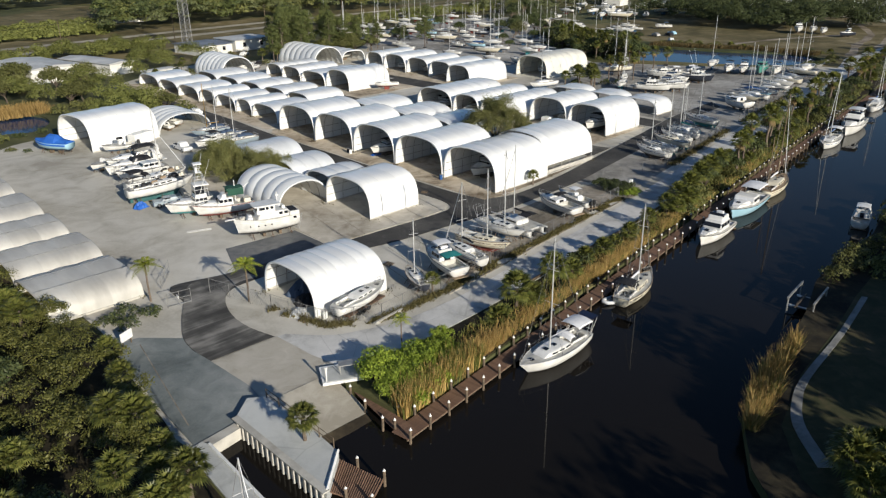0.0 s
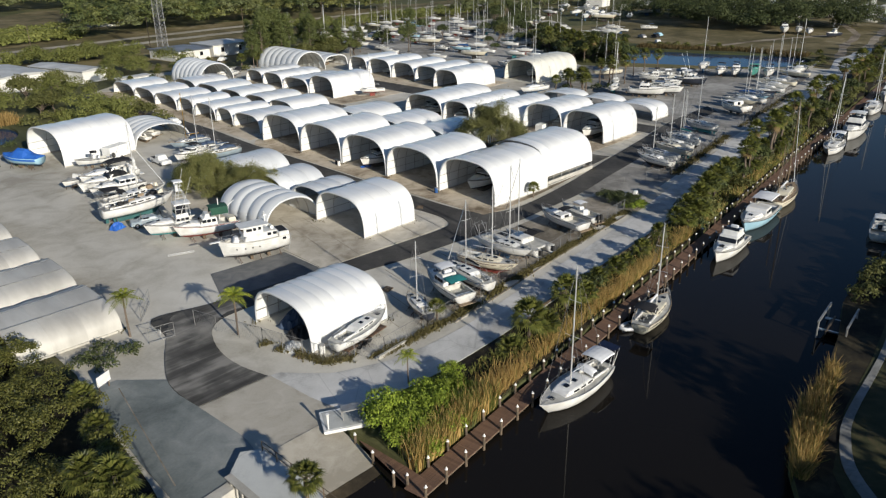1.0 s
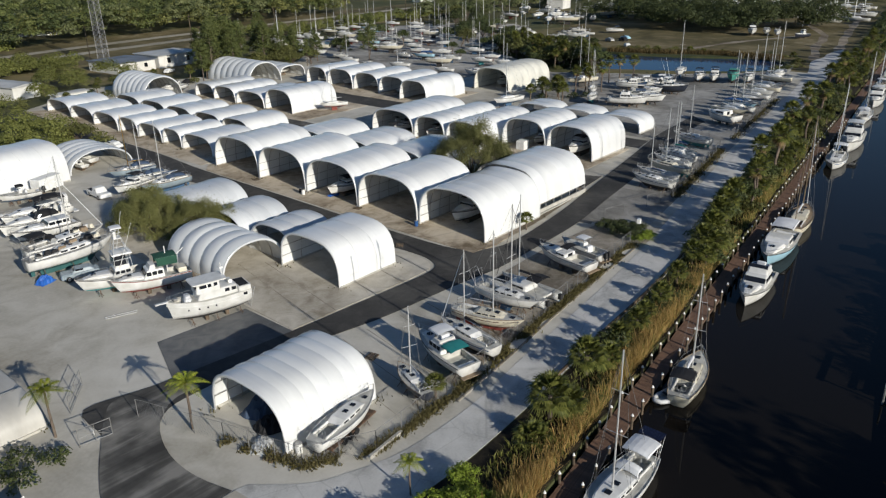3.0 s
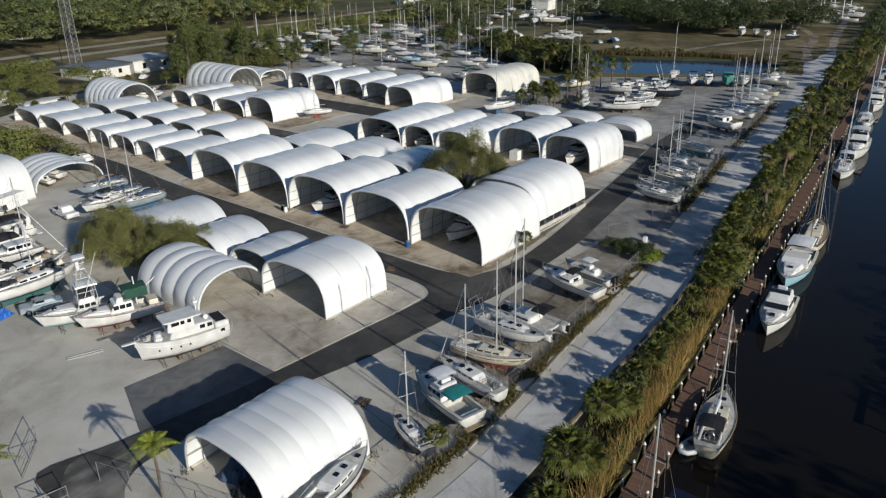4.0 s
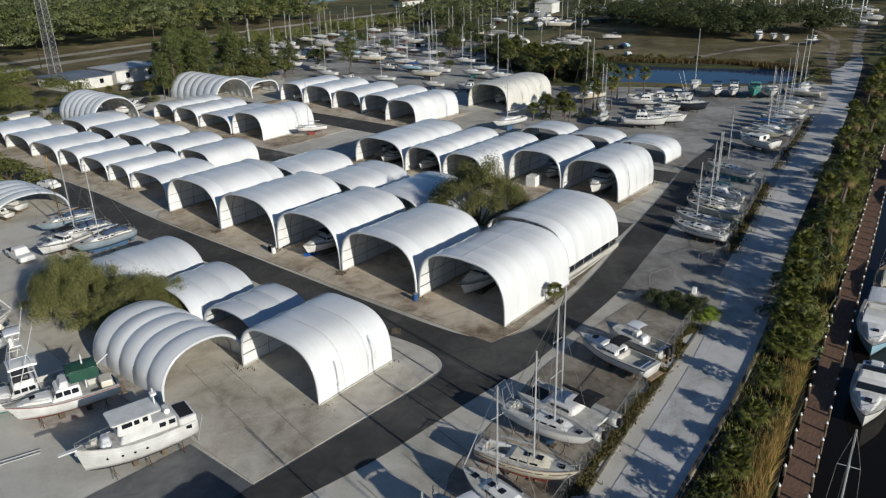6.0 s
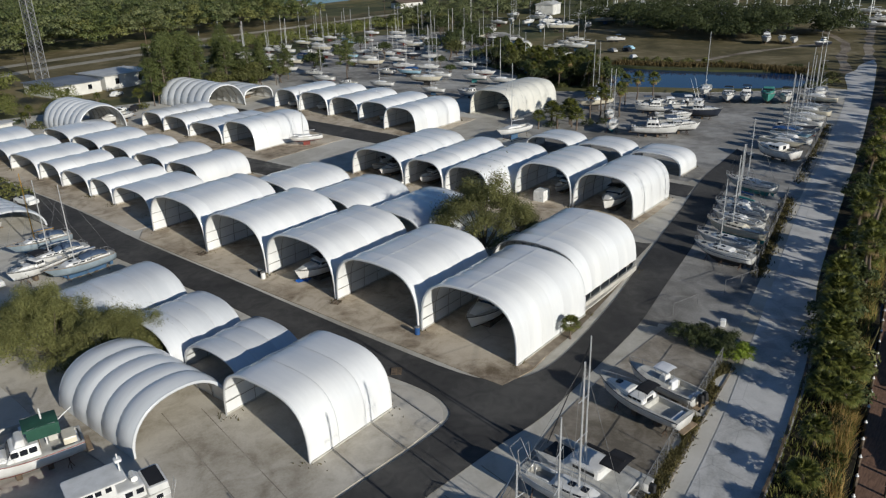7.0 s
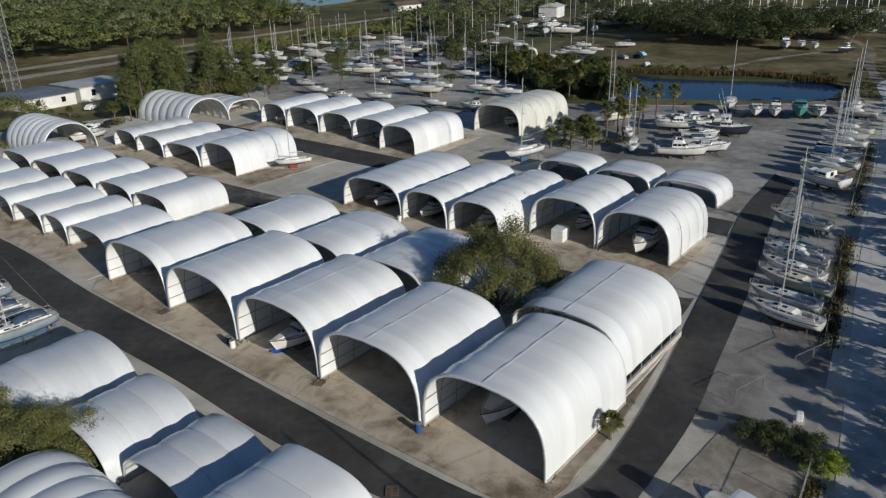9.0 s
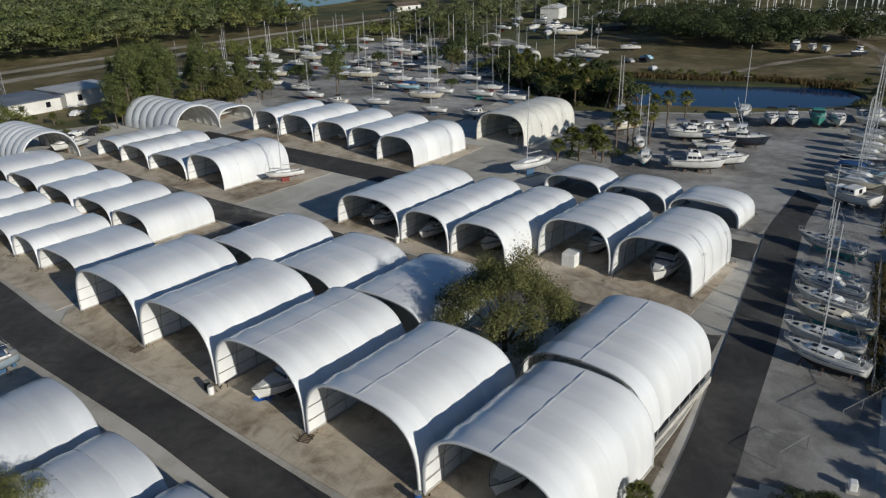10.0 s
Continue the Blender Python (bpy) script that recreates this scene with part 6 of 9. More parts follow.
def boat_lift():
    t = thing("boat_lift", pose(71.2, 16.9, -0.5, 0, 0, 6) @ Matrix.Diagonal((0.95, 0.75, 0.85, 1)), "empty galvanised boat lift standing in the water", "boat lift")
    for x, y in ((-2.6, -1.8), (2.6, -1.8), (-2.6, 1.8), (2.6, 1.8)):
        part("lift_post", tube([(x, y, -2.2), (x, y, 1.7)], 0.12, 6), M["steel"], t)
    for y in (-1.8, 1.8):
        part("top_beam", box(-2.9, 2.9, y - 0.12, y + 0.12, 1.6, 1.85), M["steel"], t)
    for x in (-1.6, 1.6):
        part("cradle", box(x - 0.1, x + 0.1, -1.9, 1.9, 0.1, 0.3), M["cap"], t)
    part("platform", box(-2.0, 2.0, -1.2, 1.2, 0.22, 0.29), M["rubber"], t)
    for y in (-0.8, 0.8):
        part("bunk", box(-2.2, 2.2, y - 0.1, y + 0.1, 0.3, 0.5), M["pile"], t)


boat_lift()

# ---- buildings and masts in the distance ----
M["roof"] = material("pale_metal_roof", (0.56, 0.56, 0.54), (0.40, 0.40, 0.39), 0.2, 0.5, 3, 0.08, 0.02)
M["roof_slate"] = material("slate_grey_metal_roof", (0.20, 0.22, 0.25), (0.14, 0.155, 0.18), 0.2, 0.5, 3, 0.08, 0.02)
M["wall"] = material("white_painted_wall", (0.74, 0.73, 0.69), (0.60, 0.59, 0.55), 0.3, 0.8, 4, 0.06, 0.05)
M["roof_brown"] = material("brown_shingle_roof", (0.17, 0.13, 0.10), (0.12, 0.09, 0.07), 0.3, 0.9, 4, 0.15, 0.1)
M["tower"] = material("grey_lattice_steel", (0.24, 0.245, 0.25), (0.17, 0.17, 0.175), 0.3, 0.5, 3, 0.1, 0.0, metal=0.4)


def building(x, y, turn, w, d, h, roof="roof", gable=0.6, doors=0, label="", windows_n=0, name="building"):
    t = thing(name, pose(x, y, 0, 0, 0, turn), label, "building")
    part("wall", box(-w / 2, w / 2, -d / 2, d / 2, -0.1, h), M["wall"], t)
    bm = bmesh.new()
    e = 0.5
    rows = [[(xx, -d / 2 - e, h + 0.02), (xx, 0, h + gable + 0.02), (xx, d / 2 + e, h + 0.02), (xx, d / 2 + e, h - 0.14), (xx, -d / 2 - e, h - 0.14)] for xx in (-w / 2 - e, w / 2 + e)]
    add_loft(bm, rows, close=True, cap0=True, cap1=True)
    part("roof", bm, M[roof], t)
    for i in range(doors):
        xx = -w / 2 + (i + 0.5) * w / doors
        part("roller_door", box(xx - w / doors * 0.34, xx + w / doors * 0.34, -d / 2 - 0.05, -d / 2 + 0.05, 0, h * 0.72), M["roof"], t)
    for i in range(windows_n):
        xx = -w / 2 + (i + 0.5) * w / windows_n
        part("window", box(xx - 0.6, xx + 0.6, -d / 2 - 0.04, -d / 2 + 0.04, h * 0.35, h * 0.75), M["glass"], t)
    return t


building(61.5, 246, 98, 26, 15, 4.4, gable=0.7, label="low white warehouse with a flat pale roof", doors=4)
building(79.5, 245.5, 104, 26, 8, 3.6, gable=0.5, label="long pale shed with vertical cladding", doors=5)
building(124.5, 260, 4, 14, 17, 3.4, "roof_slate", gable=0.4, label="white single-storey office with a dark metal roof", windows_n=2)
building(140.5, 259, 4, 15.5, 14, 4.2, gable=0.2, label="white office wing with an overhanging flat roof", windows_n=2)
building(398, 262, 10, 12, 10, 5.5, gable=1.6, label="white shed among the trees")
building(361, 432, 20, 16, 10, 3.4, "roof_brown", 2.0, label="house with a brown shingle roof", windows_n=3, name="house")
building(404, 372, -12, 18, 10, 3.4, "roof_brown", 1.8, label="house beside the highway", windows_n=3, name="house")
building(335, 560, 10, 22, 10, 3.6, "roof", 1.8, label="white house by the lake", windows_n=4, name="house")
building(157, 404, -20, 18, 12, 3.2, "roof_brown", 2.0, label="dark-roofed house among the trees", windows_n=3, name="house")
building(88, 219, 10, 9, 3, 2.4, gable=0.2, label="pale storage container with a low roof", name="container")


def lattice_tower(x, y, h, w0, w1):
    t = thing("lattice_tower", pose(x, y, 0, 0, 0, 20), "tall grey steel lattice radio tower", "radio tower")
    c = [(-1, -1), (1, -1), (1, 1), (-1, 1)]
    n = 52
    for sx, sy in c:
        part("leg", tube([(sx * w0, sy * w0, 0), (sx * w1, sy * w1, h)], 0.12, 4, 0.08), M["tower"], t)
    bm = bmesh.new()
    for i in range(n):
        za, zb = h * i / n, h * (i + 1) / n
        wa, wb = w0 + (w1 - w0) * i / n, w0 + (w1 - w0) * (i + 1) / n
        for k in range(4):
            (ax, ay), (bx, by) = c[k], c[(k + 1) % 4]
            add_tube(bm, [(ax * wa, ay * wa, za), (bx * wb, by * wb, zb)], 0.085, 3)
            add_tube(bm, [(bx * wa, by * wa, za), (ax * wb, ay * wb, zb)], 0.085, 3)
            add_tube(bm, [(ax * wb, ay * wb, zb), (bx * wb, by * wb, zb)], 0.05, 3)
    part("bracing", bm, M["tower"], t)


lattice_tower(126.0, 275.5, 84, 1.35, 0.7)


def pole_line():
    xs = [(x, highway_y(x) - 3) for x in range(-6, 450, 46)]
    prev = None
    for x, y in xs:
        t = thing("power_pole", pose(x, y - 9, 0), "wooden power pole with a cross-arm", "power pole", "power poles")
        part("pole", tube([(0, 0, -0.3), (0, 0, 12)], 0.16, 6, 0.1), M["pile"], t)
        part("cross_arm", box(-0.06, 0.06, -1.1, 1.1, 11.0, 11.2), M["pile"], t)
    t = thing("power_line", pose(0, 0, 0), "sagging black power line along the highway", "cable")
    for (xa, ya), (xb, yb) in zip(xs, xs[1:]):
        for off in (-1.0, 1.0):
            part("wire", tube([(xa + (xb - xa) * k / 6, ya - 9 + off + (yb - ya) * k / 6, 11.2 - 0.9 * math.sin(math.pi * k / 6)) for k in range(7)], 0.035, 3), M["rubber"], t)


pole_line()


def pickup(x, y, heading, paint, label, z=0.05, lift_bed=True):
    """A parked pickup or car: body with wheel arches, cab, glass, wheels."""
    t = thing("pickup_truck" if lift_bed else "car", pose(x, y, z, 0, 0, heading), label, "car", "parked vehicles")
    L, W = (5.4, 1.95) if lift_bed else (4.5, 1.8)
    part("body", rounded_box(-L / 2, L / 2, -W / 2, W / 2, 0.38, 1.02, 0.22, 0.03, 0.06, 0.05), M[paint], t)
    cab = part("cab", rounded_box(-L * 0.12 if lift_bed else -L * 0.38, L * 0.24, -W / 2 + 0.06, W / 2 - 0.06, 1.0, 1.75 if lift_bed else 1.45, 0.18, 0.12 if lift_bed else 0.45, 0.55, 0.12), M[paint], t)
    part("windscreen", box(L * 0.125, L * 0.17, -W / 2 + 0.24, W / 2 - 0.24, 1.12, 1.42, 0.01), M["glass"], cab)
    for s in (-1, 1):
        part("side_window", box(-L * 0.08, L * 0.12, s * (W / 2 - 0.14) - 0.02, s * (W / 2 - 0.14) + 0.02, 1.12, 1.45), M["glass"], cab)
        for k in (-0.31, 0.31):
            wh = part("wheel", tube([(L * k, s * (W / 2 - 0.22), 0.36), (L * k, s * (W / 2 + 0.01), 0.36)], 0.36, 12), M["rubber"], t)
            part("rim", tube([(L * k, s * (W / 2 + 0.012), 0.36), (L * k, s * (W / 2 + 0.03), 0.36)], 0.20, 10), M["chrome"], wh)
    if lift_bed:
        part("load_bed", box(-L / 2 + 0.12, -L * 0.14, -W / 2 + 0.14, W / 2 - 0.14, 1.02, 1.035), M["rubber"], t)
    return t

# ---- boats at the landing stage ----
W = -0.95
CANAL = 7.4
b, h, l = sailboat(10.4, 3.35, "gel", None, "anti_black", False, 11.6, dodger="canvas_white", bimini="canvas_white", sail=None, arch=True, solar=True, boom=0.34, furl=False, label="white sailing yacht with a white bimini, moored at a dock")
place(b, 42.5, 30.2, 180, W)
b, h, l = sailboat(9.0, 3.1, "gel_cream", "canvas_black", "anti_black", False, 9.6, dodger="canvas_black", bimini="canvas_black", sail="canvas_white", boom=0.40, furl=False, label="cream sailing yacht with a black bimini, moored at a dock")
place(b, 61.3, 32.7, CANAL + 3, W)
b, h, l = motorboat(9.6, 3.3, "gel", "anti_black", False, (0.24, 0.62, 1.35), (0.26, 0.50, 0.55), None, free=1.25, label="white trawler yacht with large front windows, moored at a dock", pit=(0.02, 0.22), name="trawler_yacht")
place(b, 84.0, 34.8, 180 + CANAL - 2, W)
b, h, l = motorboat(11.8, 4.0, "gel_blue", "anti_blue", False, (0.36, 0.60, 1.1), None, (0.06, 0.40, 0.9), "canvas_white", free=1.3, label="pale blue motor cruiser, white canvas top, moored at a dock", blind="canvas_white", name="motor_cruiser")
place(b, 98.0, 36.9, 180 + CANAL - 2, W)
b, h, l = sailboat(11.4, 3.5, "gel_cream", "anti_brown", "anti_red", False, 14.0, "mast_brown", None, None, "canvas_white", label="wooden-trimmed cream ketch, moored at a dock", ketch=True, deck="teak", name="ketch")
place(b, 111.0, 38.0, CANAL, W)
b, h, l = sailboat(11.0, 3.5, "gel", "canvas_blue", "anti_blue", False, 13.0, label="white sailing yacht moored at a dock", bimini="canvas_white")
place(b, 146.8, 42.6, 180 + CANAL, W)
again(b, 190.5, 48.2, CANAL, W)
again(b, 226.0, 53.0, 180 + CANAL, W, scale=0.95)
b, h, l = motorboat(13.5, 4.1, "gel", "anti_blue", False, (0.26, 0.62, 1.4), (0.26, 0.52, 0.6), (0.20, 0.46, 0.8), "gel", free=1.7, label="large white motor yacht with a hard top, moored at a dock", name="motor_yacht")
place(b, 162.0, 43.8, 180 + CANAL, W)
again(b, 207.5, 49.8, 180 + CANAL, W, scale=0.9)
again(b, 245.0, 54.6, CANAL, W, scale=0.9)
again(b, 105.5, 22.6, 14, W, scale=0.62, label="white motorboat at the far bank")


def dinghy(x, y, heading):
    t = thing("dinghy", pose(x, y, W + 0.22, 0, 0, heading), "grey inflatable dinghy with an outboard, tied to a dock", "dinghy")
    pts = [(-1.45, -0.62, 0), (0.5, -0.62, 0), (1.15, -0.42, 0.08), (1.5, 0, 0.14), (1.15, 0.42, 0.08), (0.5, 0.62, 0), (-1.45, 0.62, 0)]
    part("tube", tube(pts, 0.21, 8), M["hypalon"], t, smooth=True)
    part("floor", box(-1.3, 1.0, -0.5, 0.5, -0.14, -0.08), M["deck"], t)
    part("thwart", box(-0.3, 0.0, -0.6, 0.6, 0.12, 0.18), M["rubber"], t)
    part("outboard", rounded_box(-1.85, -1.45, -0.16, 0.16, 0.1, 0.6, 0.08), M["rubber"], t)


dinghy(57.4, 33.2, 165)
b, h, l = sailboat(8.5, 2.8, "gel", None, "anti_blue", False, 9.0, label="white sailboat berthed beside the quay", sail=None, boom=0.35)
place(b, 6.1, 26.4, 262, W)

# ---- boats ashore along the canal road ----
sail_small, h, l = sailboat(6.6, 2.3, "gel_dark", None, "anti_black", True, 7.6, sail=None, fin=False, furl=False, label="small dark-hulled sailboat on stands", boom=0.35)
place(sail_small, 42.8, 51.0, 69, scale=0.9)
b, h, l = motorboat(8.8, 2.95, "gel", "anti_teal", True, (0.36, 0.64, 1.0), (0.40, 0.58, 0.35), (0.42, 0.62, 0.75), "canvas_white", label="white flybridge cruiser with a teal awning, on blocks", name="flybridge_cruiser")
part("awning", canopy_bm(h.x(0.16), h.x(0.36), 2.3, h.top(0.3) + 1.2, 0.10, 0.05), M["canvas_teal"], b, "teal canvas awning")
place(b, 47.8, 51.6, 76, scale=0.95)
b, h, l = sailboat(8.1, 2.5, "gel", "canvas_blue", "anti_black", True, 8.4, sail="canvas_black", fin=False, label="weathered white sailboat on stands", boom=0.36)
place(b, 51.9, 51.9, 81)
cream, h, l = sailboat(8.2, 2.6, "gel_cream", "anti_brown", "anti_red", True, 9.0, sail=None, fin=False, furl=False, label="cream sailboat with a red bottom, on stands", boom=0.38)
place(cream, 56.4, 52.7, -78)
b, h, l = sailboat(8.2, 2.5, "gel", None, "anti_blue", True, 10.0, sail=None, arch=True, furl=False, label="white sailboat with a stern arch, on stands", boom=0.36)
place(b, 60.9, 53.6, -90)


def catamaran(x, y, heading):
    t = thing("catamaran", pose(x, y, 0.8, 0, 0, heading) @ Matrix.Diagonal((0.88, 0.84, 0.88, 1)), "white sailing catamaran with dark cabin windows, on blocks", "catamaran", "sailboats")
    hull = Hull(9.6, 1.3, 1.0, 0.45, 0.8, 0.45, 0.2, 0.1, 0.0, 2.2)
    for s in (-1, 1):
        part("hull", hull.shell(False), M["gel"], t, smooth=True, at=pose(0, s * 1.55, 0))
        part("bottom", hull.shell(True), M["anti_blue"], t, smooth=True, at=pose(0, s * 1.55, 0))
        part("hull_deck", hull.deck(None), M["deck"], t, at=pose(0, s * 1.55, 0))
        for xx in (-2.5, 1.5):
            part("keel_block", box(xx - 0.3, xx + 0.3, s * 1.55 - 0.3, s * 1.55 + 0.3, -0.9, -0.42), M["pile"], t)
    part("bridge_deck", box(-4.0, 1.6, -1.5, 1.5, 0.75, 1.02), M["gel"], t)
    house = part("deckhouse", rounded_box(-1.6, 2.2, -1.55, 1.55, 1.0, 1.75, 0.4, 0.1, 0.9, 0.25), M["gel"], t)
    for s in (-1, 1):
        part("window", box(-1.2, 0.9, s * 1.43 - 0.02, s * 1.43 + 0.02, 1.3, 1.55), M["glass"], house)
    part("windscreen", box(1.30, 1.50, -1.0, 1.0, 1.30, 1.55), M["glass"], house)
    part("cockpit_sole", box(-3.9, -1.7, -1.3, 1.3, 1.02, 1.05), M["deck"], t)
    part("bimini", canopy_bm(-3.4, -1.5, 2.6, 2.9, 0.14, 0.05), M["canvas_black"], t)
    part("trampoline", box(1.8, 4.2, -1.0, 1.0, 0.95, 0.97), M["rubber"], t)
    mast = part("mast", tube([(0.6, 0, 1.7), (0.6, 0, 13.2)], 0.09, 6, 0.06), M["alu"], t)
    part("boom", tube([(0.5, 0, 2.9), (-3.3, 0, 2.9)], 0.07, 5), M["alu"], mast)
    part("sail_cover", tube([(0.4, 0, 3.05), (-3.1, 0, 3.02)], 0.16, 6), M["canvas_black"], mast)
    part("forestay", tube([(4.4, 0, 1.2), (0.6, 0, 12.6)], 0.05, 4, 0.03), M["canvas_black"], mast)
    for s in (-1, 1):
        part("outboard", rounded_box(-5.3, -4.7, s * 1.4 - 0.25, s * 1.4 + 0.25, 0.3, 1.0, 0.12), M["rubber"], t)


catamaran(64.5, 54.1, 86)
b, h, l = motorboat(9.2, 2.9, "gel", "anti_blue", True, (0.40, 0.60, 0.5), None, (0.36, 0.50, 0.95), "canvas_black", free=1.05, pit=(0.04, 0.38), label="white sports cruiser with a black bimini, on blocks", name="sports_cruiser")
place(b, 74.7, 54.9, 81, scale=0.92)
b, h, l = motorboat(8.2, 2.7, "gel", "anti_black", True, None, None, (0.38, 0.58, 1.5), "canvas_white", outboards=2, label="white centre-console boat with a hard top and two black outboards", name="fishing_boat", trunk=False)
place(b, 78.6, 54.7, 79, scale=0.88)

# ---- boats ashore beside the wide gravel yard ----
def trawler(x, y, heading):
    """A high-sided trawler yacht: portholes, pilothouse with a flat visor roof, bowsprit, radar mast and stern railings."""
    hull = Hull(11.0, 3.7, 2.0, 0.75, 0.85, 0.45, 0.30, 0.06, 0.2, 2.6)
    t = thing("trawler_yacht", pose(x, y, 1.35, 0, 0, heading), "large white trawler yacht with a pilothouse, on blocks", "motorboat", "motorboats")
    t.matrix_basis = pose(x, y, 1.10, 0, 0, heading) @ Matrix.Diagonal((0.82, 0.82, 0.82, 1))
    part("hull", hull.shell(False), M["gel"], t, smooth=True)
    part("bottom", hull.shell(True), M["anti_black"], t, smooth=True)
    part("deck", hull.deck((0.72, 0.9), 0.05, 0.5, 0.8), M["deck"], t)
    part("rub_rail", hull.rail(h=-0.55, r=0.04), M["gel"], t)
    part("cap_rail", hull.rail(h=0.03, r=0.05), M["deck"], t)
    for s in (0.46, 0.56, 0.66, 0.78):
        for sg in (-1, 1):
            pts, _ = hull.section(s, 1.05, 1.3, 1)
            xx, yy, zz = pts[0]
            part("porthole", tube([(xx, sg * (yy - 0.05), zz + 0.1), (xx, sg * (yy + 0.03), zz + 0.1)], 0.13, 10), M["glass"], t)
    house = part("deckhouse", rounded_box(hull.x(0.16), hull.x(0.66), -1.35, 1.35, 2.0, 3.15, 0.25, 0.05, 0.5, 0.12), M["gel"], t)
    pilot = part("pilothouse", rounded_box(hull.x(0.36), hull.x(0.66), -1.2, 1.2, 3.0, 4.35, 0.25, 0.05, 0.15, 0.10), M["gel"], t)
    part("visor_roof", rounded_box(hull.x(0.28), hull.x(0.70), -1.5, 1.5, 4.35, 4.52, 0.3), M["gel"], t)
    for sg in (-1, 1):
        for xx in (-0.9, -0.1, 0.55, 1.0):
            part("window", box(xx - 0.24, xx + 0.24, sg * 1.12 - 0.04, sg * 1.12 + 0.04, 3.65, 4.1), M["glass"], pilot)
        for xx in (-3.2, -2.3):
            part("window", box(xx - 0.3, xx + 0.3, sg * 1.30 - 0.03, sg * 1.30 + 0.03, 2.5, 2.95), M["glass"], house)
        part("window", box(hull.x(0.06), hull.x(0.11), sg * hull.half(0.08) - 0.03, sg * hull.half(0.08) + 0.03, 1.45, 1.85), M["glass"], t)
    for yy in (-0.7, 0, 0.7):
        part("window", box(hull.x(0.66) - 0.16, hull.x(0.66) - 0.05, yy - 0.28, yy + 0.28, 3.6, 4.08), M["glass"], pilot)
    part("stern_bulwark", rounded_box(hull.x(0.0), hull.x(0.16), -1.6, 1.6, 2.0, 2.75, 0.2), M["gel"], t)
    part("dark_well", box(hull.x(0.02), hull.x(0.14), -1.3, 1.3, 2.752, 2.80), M["canvas_black"], t)
    part("bowsprit", box(hull.x(0.97), hull.x(1.0) + 1.3, -0.22, 0.22, 2.55, 2.68), M["gel"], t)
    part("anchor_windlass", rounded_box(hull.x(0.86), hull.x(0.91), -0.3, 0.3, 2.5, 2.85, 0.1), M["steel"], t)
    part("foredeck_cover", rounded_box(hull.x(0.70), hull.x(0.80), -0.8, 0.8, 2.1, 2.95, 0.35, 0.2, 0.3, 0.2), M["canvas_white"], t)
    part("radar_mast", tube([(hull.x(0.30), 0, 4.5), (hull.x(0.30), 0, 6.2)], 0.07, 6), M["cap"], t)
    part("radar", rounded_box(hull.x(0.30) - 0.3, hull.x(0.30) + 0.3, -0.35, 0.35, 5.5, 5.75, 0.15), M["cap"], t)
    part("life_raft", tube([(hull.x(0.22), -0.5, 3.45), (hull.x(0.22), 0.5, 3.45)], 0.3, 8), M["cap"], t)
    bm = bmesh.new()
    for sg in (-1, 1):
        ring = [(hull.x(s), sg * hull.half(s) * 0.96, hull.top(s) + 0.6) for s in (0.66, 0.76, 0.85, 0.93, 0.98)]
        add_tube(bm, ring, 0.02, 4)
        for p in ring:
            add_tube(bm, [p, (p[0], p[1], p[2] - 0.6)], 0.016, 3)
    part("bow_rail", bm, M["chrome"], t)
    bm = bmesh.new()
    for sg in (-1, 1):
        add_tube(bm, [(hull.x(0) - 0.05, sg * 0.3, -1.2), (hull.x(0) - 0.9, sg * 0.3, 1.6)], 0.03, 4)
    for k in range(7):
        add_tube(bm, [(hull.x(0) - 0.1 - 0.12 * k, -0.3, -1.0 + 0.4 * k), (hull.x(0) - 0.1 - 0.12 * k, 0.3, -1.0 + 0.4 * k)], 0.02, 3)
    part("boarding_ladder", bm, M["alu"], t)
    props(t, hull, -1.33, n=3)


trawler(39.4, 78.2, 166)
b, h, l = motorboat(10.4, 3.4, "gel", "anti_red", True, (0.34, 0.62, 1.25), None, (0.16, 0.44, 1.45), "canvas_green", free=1.35, label="white trawler, red bottom and dark green bimini, on blocks", name="trawler", boot="anti_red", pit=(0.02, 0.26))
zb = h.top(0.5) + 1.25
for sg in (-1, 1):
    part("side_curtain", box(h.x(0.16), h.x(0.42), sg * 1.12 - 0.02, sg * 1.12 + 0.02, zb + 0.25, zb + 1.42), M["canvas_green"], b, "dark green canvas side curtain")
part("bridge_front", rounded_box(h.x(0.44), h.x(0.53), -1.0, 1.0, zb - 0.02, zb + 0.6, 0.15, 0.0, 0.25, 0.05), M["gel"], b)
part("fuel_locker", rounded_box(h.x(0.05), h.x(0.16), -0.9, 0.9, h.top(0.1) - 0.1, h.top(0.1) + 0.55, 0.1), M["gel_cream"], b)
part("stub_mast", tube([(h.x(0.28), 0, h.top(0.3)), (h.x(0.28), 0, h.top(0.3) + 3.9)], 0.07, 5), M["cap"], b)
part("derrick", tube([(h.x(0.28), 0, h.top(0.3) + 1.4), (h.x(0.04), 0.2, h.top(0.3) + 3.2)], 0.06, 5), M["cap"], b)
part("door", box(h.x(0.345), h.x(0.335), -0.4, 0.4, h.top(0.3), h.top(0.3) + 1.1), M["teak"], b)
place(b, 38.9, 89.4, 163, scale=0.86)
b, h, l = motorboat(10.2, 3.5, "gel", "anti_teal", True, (0.30, 0.56, 0.95), (0.32, 0.52, 0.5), None, tower=True, riggers=True, free=1.3, label="white sportfishing boat with an aluminium tuna tower, on blocks", name="sportfishing_boat", house_mat="gel")
place(b, 36.5, 93.3, 166, scale=0.88)


